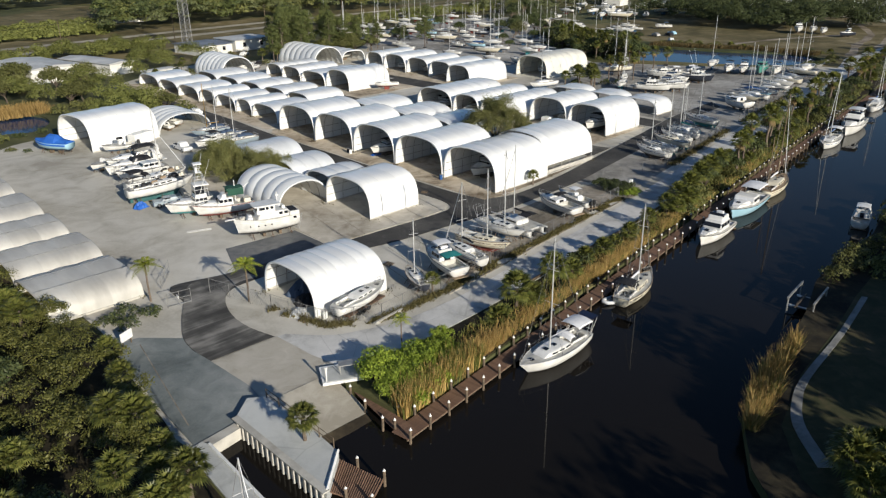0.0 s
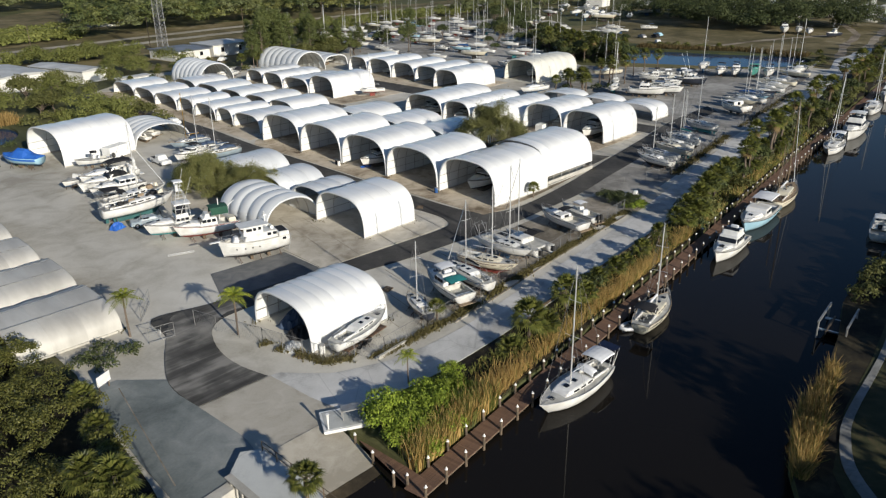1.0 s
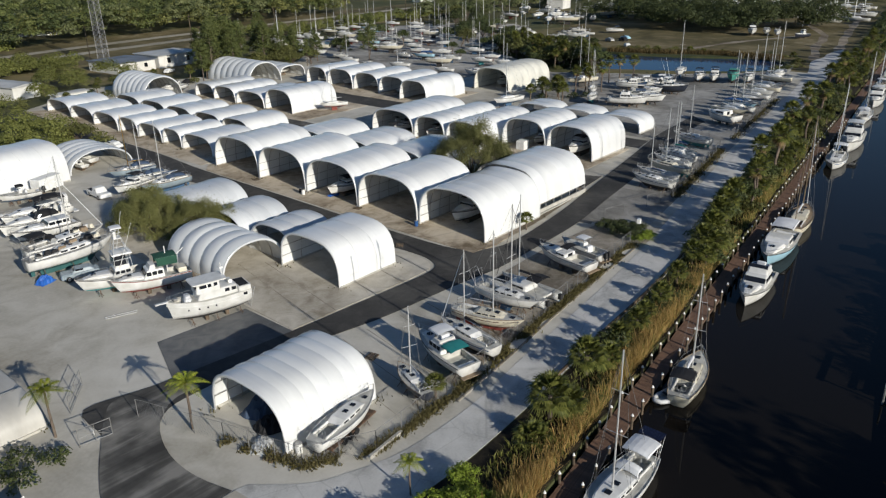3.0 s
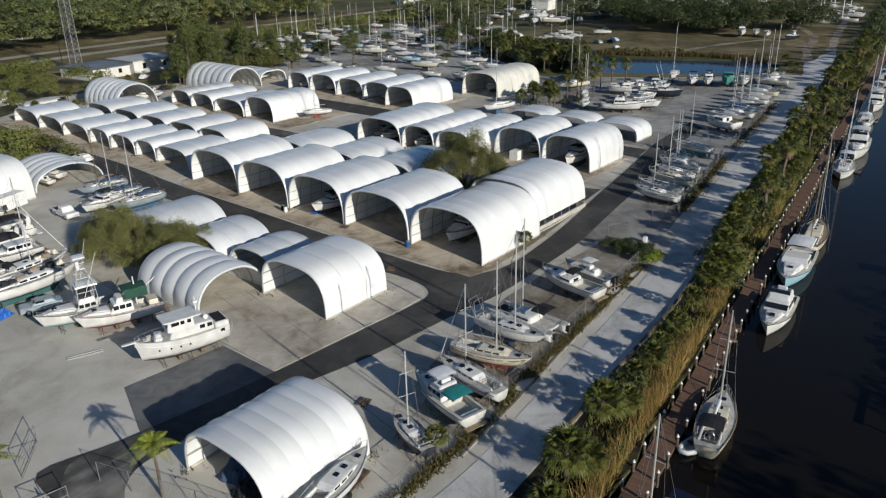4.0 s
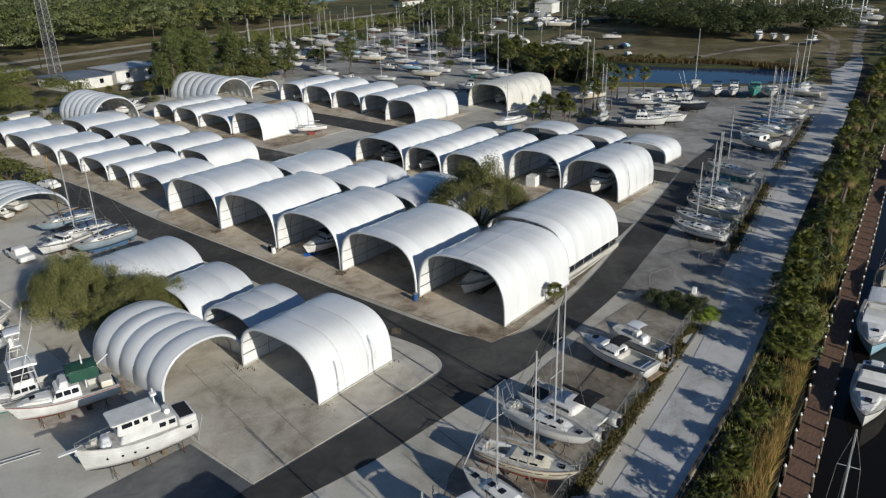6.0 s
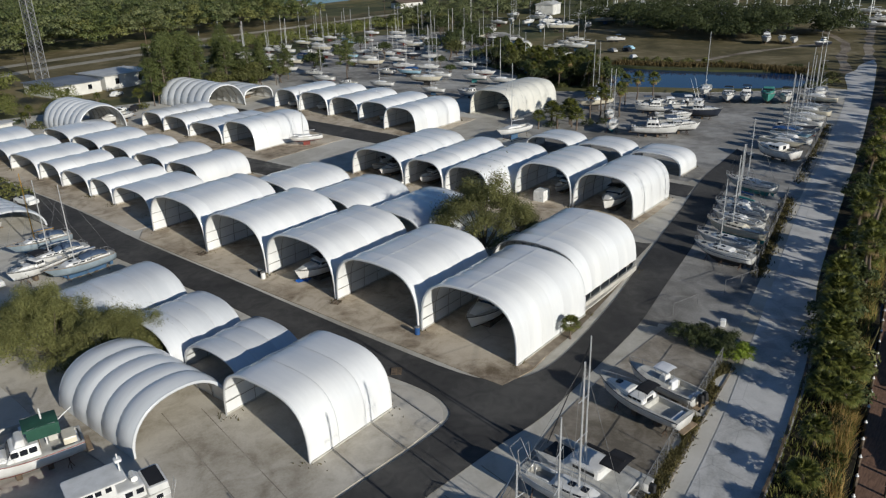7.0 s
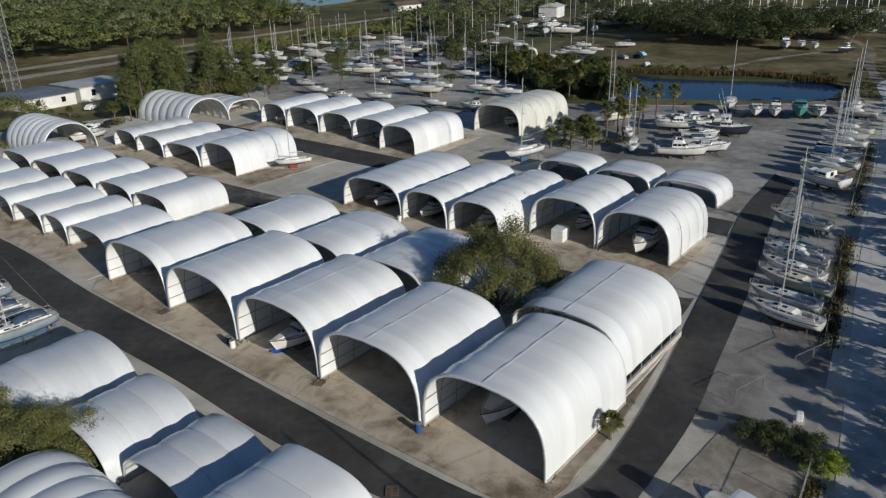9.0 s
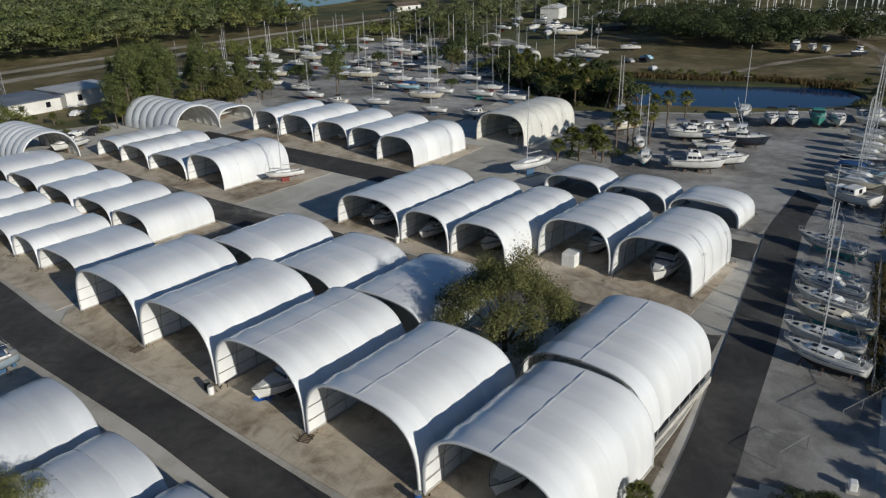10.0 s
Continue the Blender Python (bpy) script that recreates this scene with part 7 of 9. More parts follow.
def deck_gear(t, hull, seed, s0, s1):
    """Loose gear lashed down along a deck: crates, folded canvas, coiled line."""
    pick = random.Random(seed)
    for i in range(9):
        s = s0 + (s1 - s0) * (i + 0.5) / 9
        y = pick.uniform(-0.45, 0.45) * hull.half(s)
        z = hull.top(s) + (0.40 if abs(y) < hull.half(s) * 0.5 else 0.0)
        a, d, g = pick.uniform(0.25, 0.6), pick.uniform(0.18, 0.42), pick.uniform(0.22, 0.5)
        mat, name = pick.choice((("canvas_black", "folded_canvas"), ("canvas_white", "folded_canvas"), ("teak", "crate"), ("seam", "folded_canvas"), ("gel_cream", "locker"), ("rubber", "fender")))
        part(name, rounded_box(hull.x(s) - a, hull.x(s) + a, y - d, y + d, z - 0.1, z + g, 0.12, 0.1, 0.15, 0.08), M[mat], t)


b, h, l = sailboat(11.4, 3.5, "gel", None, "anti_shade_teal", True, 0, sail="canvas_white", label="large weathered white sailboat hull with gear on deck, on stands", boom=0, fin=False, deck="weathered")
deck_gear(b, h, 4, 0.10, 0.86)
place(b, 36.6, 104.9, 1)
b, h, l = sailboat(11.0, 3.4, "gel", "canvas_black", "anti_blue", True, 10.6, sail=None, arch=True, bimini="canvas_black", label="white sailboat with a tall mast and a black bimini, on stands", boom=0, fin=False, hounds=0.70, dodger="canvas_black", deck="weathered")
deck_gear(b, h, 9, 0.58, 0.84)
place(b, 37.9, 109.3, 6)


def sport_cruiser(L, B, label, cover, tall, arch=True):
    """A sleek low cruiser: long foredeck, wrap-round screen, dark canvas over the open cockpit and a raked white arch."""
    hull = Hull(L, B, 0.125 * L + 0.1, 0.055 * L, 0.90, 0.42, 0.35, 0.08, 0.35, 2.0)
    t = thing("express_cruiser", pose(0, 0, 0), label, "motorboat", "motorboats")
    t["lift"] = hull.draft + 0.5
    part("hull", hull.shell(False), M["gel"], t, smooth=True)
    part("bottom", hull.shell(True), M["anti_black"], t, smooth=True)
    part("deck", hull.deck((0.03, 0.46), 0.06, 0.62, 0.80), M["weathered"], t)
    part("rub_rail", hull.rail(h=-0.12, r=0.05), M["rubber"], t)
    part("cabin_trunk", cabin_bm(hull, 0.46, 0.88, 0.70, 0.055 * L, 0.1, 1.8), M["gel"], t)
    for s in (0.60, 0.72):
        part("hatch", rounded_box(hull.x(s) - 0.26, hull.x(s) + 0.26, -0.26, 0.26, hull.top(s) + 0.035 * L, hull.top(s) + 0.05 * L + 0.06, 0.08), M["glass"], t)
    hw = hull.half(0.45) * 0.86
    z = hull.top(0.45)
    for sg in (-1, 1):
        part("coaming", box(hull.x(0.04), hull.x(0.50), sg * hw - 0.12, sg * hw + 0.12, z - 0.1, z + 0.42, taper=0.05), M["gel"], t)
    rows = []
    for i in range(9):
        a = math.pi * (i / 8 - 0.5)
        x = hull.x(0.46) + 0.9 * math.cos(a)
        rows.append([(x, hw * math.sin(a), z + 0.32), (x - 0.45, hw * 0.94 * math.sin(a), z + 0.92), (x - 0.49, hw * 0.94 * math.sin(a), z + 0.92), (x - 0.04, hw * math.sin(a), z + 0.32)])
    bm = bmesh.new()
    add_loft(bm, rows, close=True, cap0=True, cap1=True)
    part("windscreen", bm, M["glass"], t)
    a, b = cover
    if tall:
        part("canopy", canopy_bm(hull.x(a), hull.x(b), hw * 1.95, z + 1.85, 0.28, 0.30, 0.06), M["canvas_black"], t)
        bm = bmesh.new()
        for s in (a + 0.02, (a + b) / 2, b - 0.02):
            for sg in (-1, 1):
                add_tube(bm, [(hull.x((a + b) / 2), sg * hw * 0.95, z + 0.3), (hull.x(s), sg * hw * 0.93, z + 1.72)], 0.022, 4)
        part("canopy_frame", bm, M["chrome"], t)
    else:
        rows = []
        for i in range(8):
            u = i / 7
            k = math.sin(math.pi * min(1.0, u * 0.9 + 0.1)) ** 0.5
            rows.append([(hull.x(a + (b - a) * u), hw * v, z + 0.40 + 0.75 * k * (1 - v * v) ** 0.5) for v in (-1, -0.8, -0.4, 0, 0.4, 0.8, 1)])
        bm = bmesh.new()
        add_loft(bm, rows, cap0=True, cap1=True)
        part("cockpit_cover", bm, M["canvas_black"], t, "stretched black canvas over the cockpit", smooth=True)
    if arch:
        rows = []
        for i in range(9):
            q = math.pi * i / 8
            y, q2 = -hw * 1.02 * math.cos(q), z + 0.2 + 1.5 * math.sin(q) ** 0.6
            x = hull.x(0.10) - 0.35 * math.sin(q) ** 0.6
            rows.append([(x - 0.28, y, q2), (x + 0.28, y, q2), (x + 0.28, y * 0.95, q2 - 0.14), (x - 0.28, y * 0.95, q2 - 0.14)])
        bm = bmesh.new()
        add_loft(bm, rows, close=True, cap0=True, cap1=True)
        part("radar_arch", bm, M["gel"], t)
    for x0, y0 in ((0.08, 0.0), (0.34, 0.35), (0.34, -0.4)):
        part("seat", rounded_box(hull.x(x0), hull.x(x0) + 0.55, y0 - 0.32, y0 + 0.32, z - 0.55, z + 0.25, 0.1), M["gel_cream"], t)
    part("swim_platform", box(hull.x(0) - 0.7, hull.x(0) + 0.02, -hull.half(0) * 0.85, hull.half(0) * 0.85, 0.12, 0.22), M["gel"], t)
    bm = bmesh.new()
    ring = [(hull.x(q), sg * hull.half(q) * 0.92, hull.top(q) + 0.5) for sg, q in ((-1, 0.55), (-1, 0.75), (-1, 0.9), (-1, 0.985), (1, 0.985), (1, 0.9), (1, 0.75), (1, 0.55))]
    add_tube(bm, ring, 0.02, 4)
    for p in ring:
        add_tube(bm, [p, (p[0], p[1], p[2] - 0.5)], 0.015, 3)
    part("bow_rail", bm, M["chrome"], t)
    props(t, hull, -t["lift"], n=2)
    return t


b, h, l = motorboat(8.8, 3.0, "gel", "anti_black", True, (0.14, 0.52, 0.95), None, None, label="white cabin cruiser with dark windows and a grey foredeck, on blocks", name="cabin_cruiser", pit=(0.02, 0.12), deck="weathered")
part("foredeck_cover", rounded_box(h.x(0.56), h.x(0.80), -0.75, 0.75, h.top(0.6) + 0.30, h.top(0.6) + 0.62, 0.2, 0.2, 0.5, 0.2), M["seam"], b, "grey canvas cover")
place(b, 38.3, 116.7, 176)
place(sport_cruiser(9.4, 2.9, "low white express cruiser with a black cockpit cover, on blocks", (0.16, 0.52), False), 38.3, 120.6, 181)
place(sport_cruiser(9.8, 3.0, "white express cruiser under a large black bimini, on blocks", (0.10, 0.52), True), 40.2, 124.2, 178)
low, h, l = motorboat(5.6, 2.1, "gel", "anti_blue", True, None, None, None, trunk=False, label="small open white runabout on a trailer", name="runabout", rails=False, deck="weathered")
place(low, 35.8, 127.6, 204)
cc, h, l = motorboat(6.4, 2.3, "gel", "anti_blue", True, None, None, (0.38, 0.56, 1.3), "canvas_black", outboards=1, trunk=False, label="small white centre-console boat on a trailer", name="fishing_boat", rails=False)
place(cc, 43.0, 137.6, 166)
b = thing("utility_trailer", pose(48.6, 140.6, 0.02, 0, 0, 20), "white enclosed box trailer", "trailer")
part("box", rounded_box(-2.4, 2.4, -1.1, 1.1, 0.55, 2.7, 0.1), M["cap"], b)
for s in (-1, 1):
    part("wheel", tube([(0.2, s * 0.95, 0.36), (0.2, s * 1.15, 0.36)], 0.36, 10), M["rubber"], b)
part("drawbar", tube([(2.4, 0, 0.5), (3.7, 0, 0.5)], 0.06, 4), M["steel"], b)
pickup(52.6, 130.6, 268, "cap", "white pickup truck parked beside the boats")
pickup(35.4, 100.6, 164, "gel_grey", "blue-grey car parked under a sailboat", lift_bed=False)


def tarped_boat(x, y, heading):
    hull = Hull(7.0, 2.5, 0.9, 0.4, 0.9, 0.42, 0.3, 0.1, 0.2, 2.2)
    t = thing("covered_boat", pose(x, y, 1.1, 0, 0, heading) @ Matrix.Diagonal((1.2, 1.2, 1.2, 1)), "small boat under a bright blue tarpaulin", "motorboat")
    part("hull", hull.shell(False), M["gel_blue"], t, smooth=True)
    part("bottom", hull.shell(True), M["anti_blue"], t, smooth=True)
    bm = bmesh.new()
    rows = []
    for i in range(10):
        s = 0.02 + 0.94 * i / 9
        hw = hull.half(s) * 1.05
        z = hull.top(s) - 0.15
        hgt = 0.5 + 1.1 * math.exp(-((s - 0.45) / 0.22) ** 2) + 0.1 * math.sin(i * 2.7)
        rows.append([(hull.x(s), -hw, z - 0.2), (hull.x(s), -hw * 0.9, z + 0.25), (hull.x(s), -hw * 0.45, z + hgt * 0.85), (hull.x(s), 0, z + hgt), (hull.x(s), hw * 0.45, z + hgt * 0.85), (hull.x(s), hw * 0.9, z + 0.25), (hull.x(s), hw, z - 0.2)])
    add_loft(bm, rows, cap0=True, cap1=True)
    part("tarpaulin", bm, M["canvas_tarp"], t)
    props(t, hull, -0.88, n=2)


tarped_boat(34.0, 147.6, 120)
# sailboats behind the tree, with tall masts
for x, y, a, L, mm, hm, sc, lab in ((61.6, 136.4, 172, 9.5, "yellow", "gel_grey", "canvas_navy", "blue-covered sailboat with a yellow mast, on stands"), (60.4, 129.6, 175, 10.0, "alu", "gel", "canvas_navy", "white sailboat under blue covers, on stands"), (61.0, 124.0, 178, 10.2, "alu", "gel_grey", "canvas_navy", "blue-grey sailboat with a tall mast, on stands")):
    b, h, l = sailboat(L, L * 0.32, hm, None, "anti_blue", True, L * 1.12, mm, sc, None, sc, label=lab, boom=0.38, fin=False, furl=False)
    part("boat_cover", canopy_bm(h.x(0.12), h.x(0.5), h.B * 0.55, h.top(0.5) + 0.7, 0.3, 0.3), M[sc], b)
    place(b, x, y, a, scale=0.86)
b, h, l = motorboat(7.5, 2.7, "gel", "anti_black", True, (0.4, 0.6, 0.8), None, (0.3, 0.55, 0.7), "canvas_black", label="white cruiser with a black cover, on blocks", name="cabin_cruiser")
place(b, 57.2, 127.6, 190)

# ---- yacht on a trailer beside the single shelter ----
b, h, l = sailboat(9.4, 3.0, "gel", None, "anti_black", True, 0, sail=None, fin=False, label="white yacht without a mast on a boat trailer", boom=0)
place(b, 34.6, 50.9, 11, scale=0.88)
for s in (-1.0, 0.0, 1.0):
    for sg in (-1, 1):
        part("trailer_wheel", tube([(s * 0.9 - 0.6, sg * 0.75, -b["lift"] + 0.36), (s * 0.9 - 0.6, sg * 1.0, -b["lift"] + 0.36)], 0.36, 10), M["rubber"], b)
part("trailer_frame", box(-3.4, 3.6, -0.9, 0.9, -b["lift"] + 0.5, -b["lift"] + 0.65), M["rust"], b)

# ---- gear stored in and round the single shelter ----
def tarp_heap(x, y, turn, w, d, h, mat, label):
    """A crumpled tarpaulin drawn over a heap of gear."""
    t = thing("tarpaulin", pose(x, y, 0.06, 0, 0, turn), label, "tarpaulin")
    rows = []
    for i in range(9):
        u = i / 4 - 1
        row = []
        for j in range(9):
            v = j / 4 - 1
            k = max(0.0, 1 - abs(u) ** 3) * max(0.0, 1 - abs(v) ** 3)
            row.append((u * w / 2 * (1 + 0.05 * math.sin(5 * v)), v * d / 2 * (1 + 0.06 * math.sin(4 * u + 1)), h * k * (0.75 + 0.25 * math.sin(3.1 * i + 1.7 * j))))
        rows.append(row)
    bm = bmesh.new()
    add_loft(bm, rows)
    part("cloth", bm, M[mat], t)


tarp_heap(32.6, 59.2, 10, 4.2, 3.0, 1.7, "canvas_navy", "dark blue tarpaulin over gear inside the shelter")
tarp_heap(31.0, 56.6, -20, 2.6, 2.2, 1.2, "canvas_black", "black tarpaulin over gear at the shelter mouth")
tarp_heap(36.6, 57.2, 40, 5.0, 3.2, 1.9, "canvas_black", "black tarpaulin over a stored boat inside the shelter")
tarp_heap(29.0, 55.2, 30, 2.6, 1.6, 0.4, "seam", "grey tarpaulin spread on the ground")


def ladder(x, y, turn, L=4.2):
    t = thing("ladder", pose(x, y, 0.10, 0, 0, turn), "aluminium ladder lying on the ground", "ladder")
    for sg in (-1, 1):
        part("rail", box(-L / 2, L / 2, sg * 0.22 - 0.025, sg * 0.22 + 0.025, 0, 0.07), M["alu"], t)
    for k in range(12):
        xx = -L / 2 + (k + 0.5) * L / 12
        part("rung", box(xx - 0.02, xx + 0.02, -0.195, 0.195, 0.02, 0.05), M["alu"], t)


tarp_heap(31.9, 102.6, 20, 2.2, 1.6, 1.0, "canvas_tarp", "blue tarpaulin over gear beside the hulls")
ladder(33.4, 86.6, -20, 3.4)


def pallet(x, y, turn, n=1):
    t = thing("pallet", pose(x, y, 0.06, 0, 0, turn), "weathered wooden pallet on the ground", "pallet")
    for k in range(n):
        for yy in (-0.45, 0, 0.45):
            part("bearer", box(-0.6, 0.6, yy - 0.05, yy + 0.05, 0.14 * k, 0.14 * k + 0.09), M["pile"], t)
        for i in range(6):
            xx = -0.55 + i * 0.22
            part("board", box(xx - 0.06, xx + 0.06, -0.5, 0.5, 0.14 * k + 0.092, 0.14 * k + 0.115), M["pile"], t)


for x, y, a in ((28.6, 53.2, 10), (74.6, 92.0, 20), (74.2, 117.4, 5), (67.6, 76.4, 40), (44.6, 58.2, 15)):
    pallet(x, y, a)


def drum(x, y, mat, label):
    t = thing("drum", pose(x, y, 0.06), label, "drum")
    part("shell", tube([(0, 0, 0), (0, 0, 0.3), (0, 0, 0.6), (0, 0, 0.88)], 0.29, 12), M[mat], t)
    part("rim", tube([(0, 0, 0.88), (0, 0, 0.91)], 0.30, 12), M["steel"], t)


for x, y, m, lab in ((74.4, 79.6, "canvas_blue", "blue steel drum beside the shelter"), (74.2, 105.2, "canvas_black", "black drum beside the shelter"), (73.9, 104.2, "cap", "white plastic drum beside the shelter"), (30.4, 52.0, "cap", "white plastic drum by the fence"), (111.8, 98.4, "canvas_blue", "blue steel drum beside the shelter"), (112.0, 115.4, "cap", "white plastic drum beside the shelter")):
    drum(x, y, m, lab)

# ---- boats under the shelters ----
in_shed, h, l = motorboat(8.2, 2.9, "gel", "anti_black", True, (0.40, 0.62, 0.7), None, (0.36, 0.58, 0.6), "canvas_black", label="white cabin cruiser stored under a shelter", name="cabin_cruiser", simple=True, rails=False)
place(in_shed, 81.0, 75.0, 184, scale=1.1)
for x, y, a, s in ((78.4, 98.6, 176, 0.95), (121.8, 81.2, 184, 1.1), (124.6, 91.6, 180, 0.7), (116.4, 112.4, 180, 0.8), (116.2, 121.4, 176, 0.75), (117.6, 103.0, 182, 0.85), (150.0, 162.8, 182, 0.9), (149.0, 173.6, 180, 0.8), (172.0, 135.4, 184, 1.0), (147.0, 205.0, 190, 1.0), (111.0, 205.4, 190, 1.0), (120.0, 161.0, 182, 0.95), (119.0, 172.0, 185, 0.7), (96.8, 170.0, 182, 0.6), (84.0, 191.0, 182, 0.6), (83.6, 179.0, 180, 0.6), (60.4, 152.4, 100, 0.8), (58.2, 150.0, 95, 0.6), (81.6, 123.0, 176, 0.55), (84.5, 111.0, 182, 0.5)):
    again(in_shed, x, y, a, scale=s)
for x, y, a, s in ((117.4, 125.0, 178, 0.8), (118.0, 118.4, 182, 0.8), (116.8, 182.6, 180, 0.8), (148.0, 152.0, 180, 0.9), (147.4, 183.0, 180, 0.9)):
    again(cc, x, y, a, scale=s)
b = thing("blue_tarpaulin", pose(76.6, 99.8, 0.12, 0, 0, 30), "crumpled blue tarpaulin on the ground", "tarpaulin")
bm = bmesh.new()
add_loft(bm, [[(-0.9 + 0.45 * i, -0.8 + 0.4 * j, 0.12 + 0.14 * math.sin(i * 2.1 + j * 1.7)) for j in range(5)] for i in range(5)])
part("cloth", bm, M["canvas_tarp"], b)
b = thing("storage_crate", pose(119.2, 92.4, 0.07, 0, 0, 5), "white storage box under the shelter", "crate")
part("box", rounded_box(-1.1, 1.1, -0.9, 0.9, 0, 1.7, 0.08), M["cap"], b)

# ---- the boat rows beyond, and the far yards ----
def far_sailboat(L, hm, bottom, mast, label, mat="alu", cover=None):
    hull = Hull(L, L * 0.32, 0.1 * L + 0.1, 0.05 * L, 0.62, 0.45, 0.22, 0.16, 0.0, 2.2)
    t = thing("sailboat", pose(0, 0, 0), label, "sailboat", "sailboats")
    t["lift"] = 0.16 * L
    part("hull", hull.shell(False, 3), M[hm], t, smooth=True)
    bm = hull.shell(True, 3)
    add_box(bm, hull.x(0.38), hull.x(0.58), -0.14, 0.14, -0.155 * L, -0.03 * L)
    part("bottom", bm, M[bottom], t)
    part("deck", hull.deck((0.07, 0.30), 0.06, 0.5, 0.52), M["deck"], t)
    part("cabin_trunk", cabin_bm(hull, 0.30, 0.74, 0.60, 0.045 * L, 0.06, 0.9), M["gel"], t)
    if cover:
        part("boat_cover", canopy_bm(hull.x(0.05), hull.x(0.6), hull.B * 0.7, hull.top(0.4) + 0.9, 0.3, 0.3), M[cover], t)
    bm = bmesh.new()
    x, z = hull.x(0.56), hull.top(0.5) + 0.04 * L
    mast *= 1.2
    add_tube(bm, [(x, 0, z), (x - 0.1, 0, z + mast)], 0.085, 5, 0.065)
    add_tube(bm, [(x, 0, z + 1.1), (x - 0.36 * L, 0, z + 1.05)], 0.09, 4)
    add_tube(bm, [(x, -0.8, z + mast * 0.5), (x, 0.8, z + mast * 0.5)], 0.03, 3)
    part("mast", bm, M[mat], t)
    bm = bmesh.new()
    add_tube(bm, [(x - 0.1, 0, z + mast), (hull.x(0.985), 0, hull.top(0.98))], 0.016, 3)
    for p in ((hull.x(0.01), 0, hull.top(0)), (x, hull.half(0.56), hull.top(0.56)), (x, -hull.half(0.56), hull.top(0.56))):
        add_tube(bm, [(x - 0.1, 0, z + mast), p], 0.010, 3)
    part("rigging", bm, M["wire"], t)
    bm = bmesh.new()
    leg = lambda s, sg: [(hull.x(s), sg * hull.half(s) * 0.7, -0.02 * L), (hull.x(s), sg * hull.half(s), -0.155 * L)]
    add_tube(bm, leg(0.2, -1) + leg(0.7, -1)[::-1] + leg(0.7, 1) + leg(0.2, 1)[::-1], 0.05, 4)
    part("cradle", bm, M["rust"], t)
    return t


fa = far_sailboat(9.6, "gel", "anti_blue", 11.0, "white sailboat on stands in the storage yard")
fb = far_sailboat(8.6, "gel", "anti_red", 9.6, "white sailboat with a red bottom, on stands")
fc = far_sailboat(10.6, "gel_cream", "anti_black", 12.4, "cream sailboat on stands in the storage yard")
fd = far_sailboat(9.2, "gel_blue", "anti_black", 10.6, "pale blue sailboat with a blue cover, on stands", cover="canvas_blue")
fe = far_sailboat(9.0, "gel_dark", "anti_brown", 10.4, "dark-hulled sailboat on stands")
fg = far_sailboat(9.4, "gel", "anti_teal", 11.0, "white sailboat with a teal bottom, on stands")
fm, h, l = motorboat(10.5, 3.5, "gel", "anti_black", True, (0.30, 0.60, 1.05), (0.32, 0.54, 0.5), (0.30, 0.46, 0.95), "canvas_black", label="white flybridge yacht with a black bimini, on blocks", name="motor_yacht", free=1.35, pit=(0.03, 0.28))
fn, h, l = motorboat(8.6, 3.0, "gel", "anti_blue", True, (0.36, 0.58, 0.75), None, (0.30, 0.50, 0.8), "canvas_black", label="white cabin cruiser with a black top, on blocks", name="cabin_cruiser")
fo, h, l = motorboat(9.6, 3.3, "gel_green", "anti_black", True, (0.32, 0.60, 1.2), None, None, label="green work boat with a wheelhouse, on blocks", name="work_boat", house_mat="gel_green", free=1.5, rails=False)
fp, h, l = motorboat(10.2, 3.4, "gel_dark", "anti_black", True, (0.32, 0.60, 1.1), (0.34, 0.52, 0.45), (0.32, 0.52, 0.8), "canvas_white", label="dark-hulled sportfisher with outriggers, on blocks", name="sportfishing_boat", free=1.4, riggers=True)
fq, h, l = motorboat(9.4, 3.1, "gel", "anti_black", True, (0.40, 0.62, 0.55), None, (0.22, 0.48, 0.95), "canvas_navy", label="low white express cruiser with a navy canvas top, on blocks", name="express_cruiser", free=1.15, pit=(0.04, 0.38))
fr, h, l = motorboat(7.6, 2.7, "gel", "anti_blue", True, None, None, (0.36, 0.60, 1.5), "canvas_white", outboards=2, label="white centre-console boat with a hard top, on blocks", name="fishing_boat", trunk=False)
for x, y, a, L, hm, bot, mast, sail, lab in ((111.1, 61.1, 81, 7.9, "gel", "anti_black", 8.6, "canvas_navy", "white sailboat with a dark bottom, on stands"), (115.0, 62.2, 86, 7.7, "gel", "anti_teal", 0, None, "white sailboat without a mast, on stands"), (119.8, 62.5, 82, 8.4, "gel_cream", "anti_teal", 9.2, None, "cream sailboat with a teal bottom, on stands"), (123.6, 63.7, 75, 7.8, "gel", "anti_blue", 0, "canvas_navy", "white mastless sailboat on stands"), (127.6, 64.6, 77, 8.0, "gel", "anti_black", 8.8, "canvas_teal", "white sailboat with a teal sail cover, on stands"), (131.0, 65.6, 78, 6.8, "gel_blue", "anti_black", 8.2, "canvas_blue", "pale blue sailboat on stands"), (140.8, 67.5, 78, 8.6, "gel", "anti_teal", 9.4, None, "white sailboat with a green-blue bottom, on stands")):
    b, h, l = sailboat(L, L * 0.31, hm, "canvas_navy" if mast and hm == "gel" else None, bot, True, mast, sail=sail, fin=False, furl=False, boom=0.38 if mast else 0, label=lab)
    place(b, x, y, a)
place(fa, 129.2, 65.0, 78, scale=0.66)
place(fc, 168.4, 70.6, -100, scale=0.82)
place(fb, 180.0, 71.8, 86, scale=0.9)
place(fe, 184.0, 72.2, -92, scale=0.85)
place(fd, 176.0, 71.2, -96, scale=0.85)
place(fg, 188.4, 72.6, 84, scale=0.85)
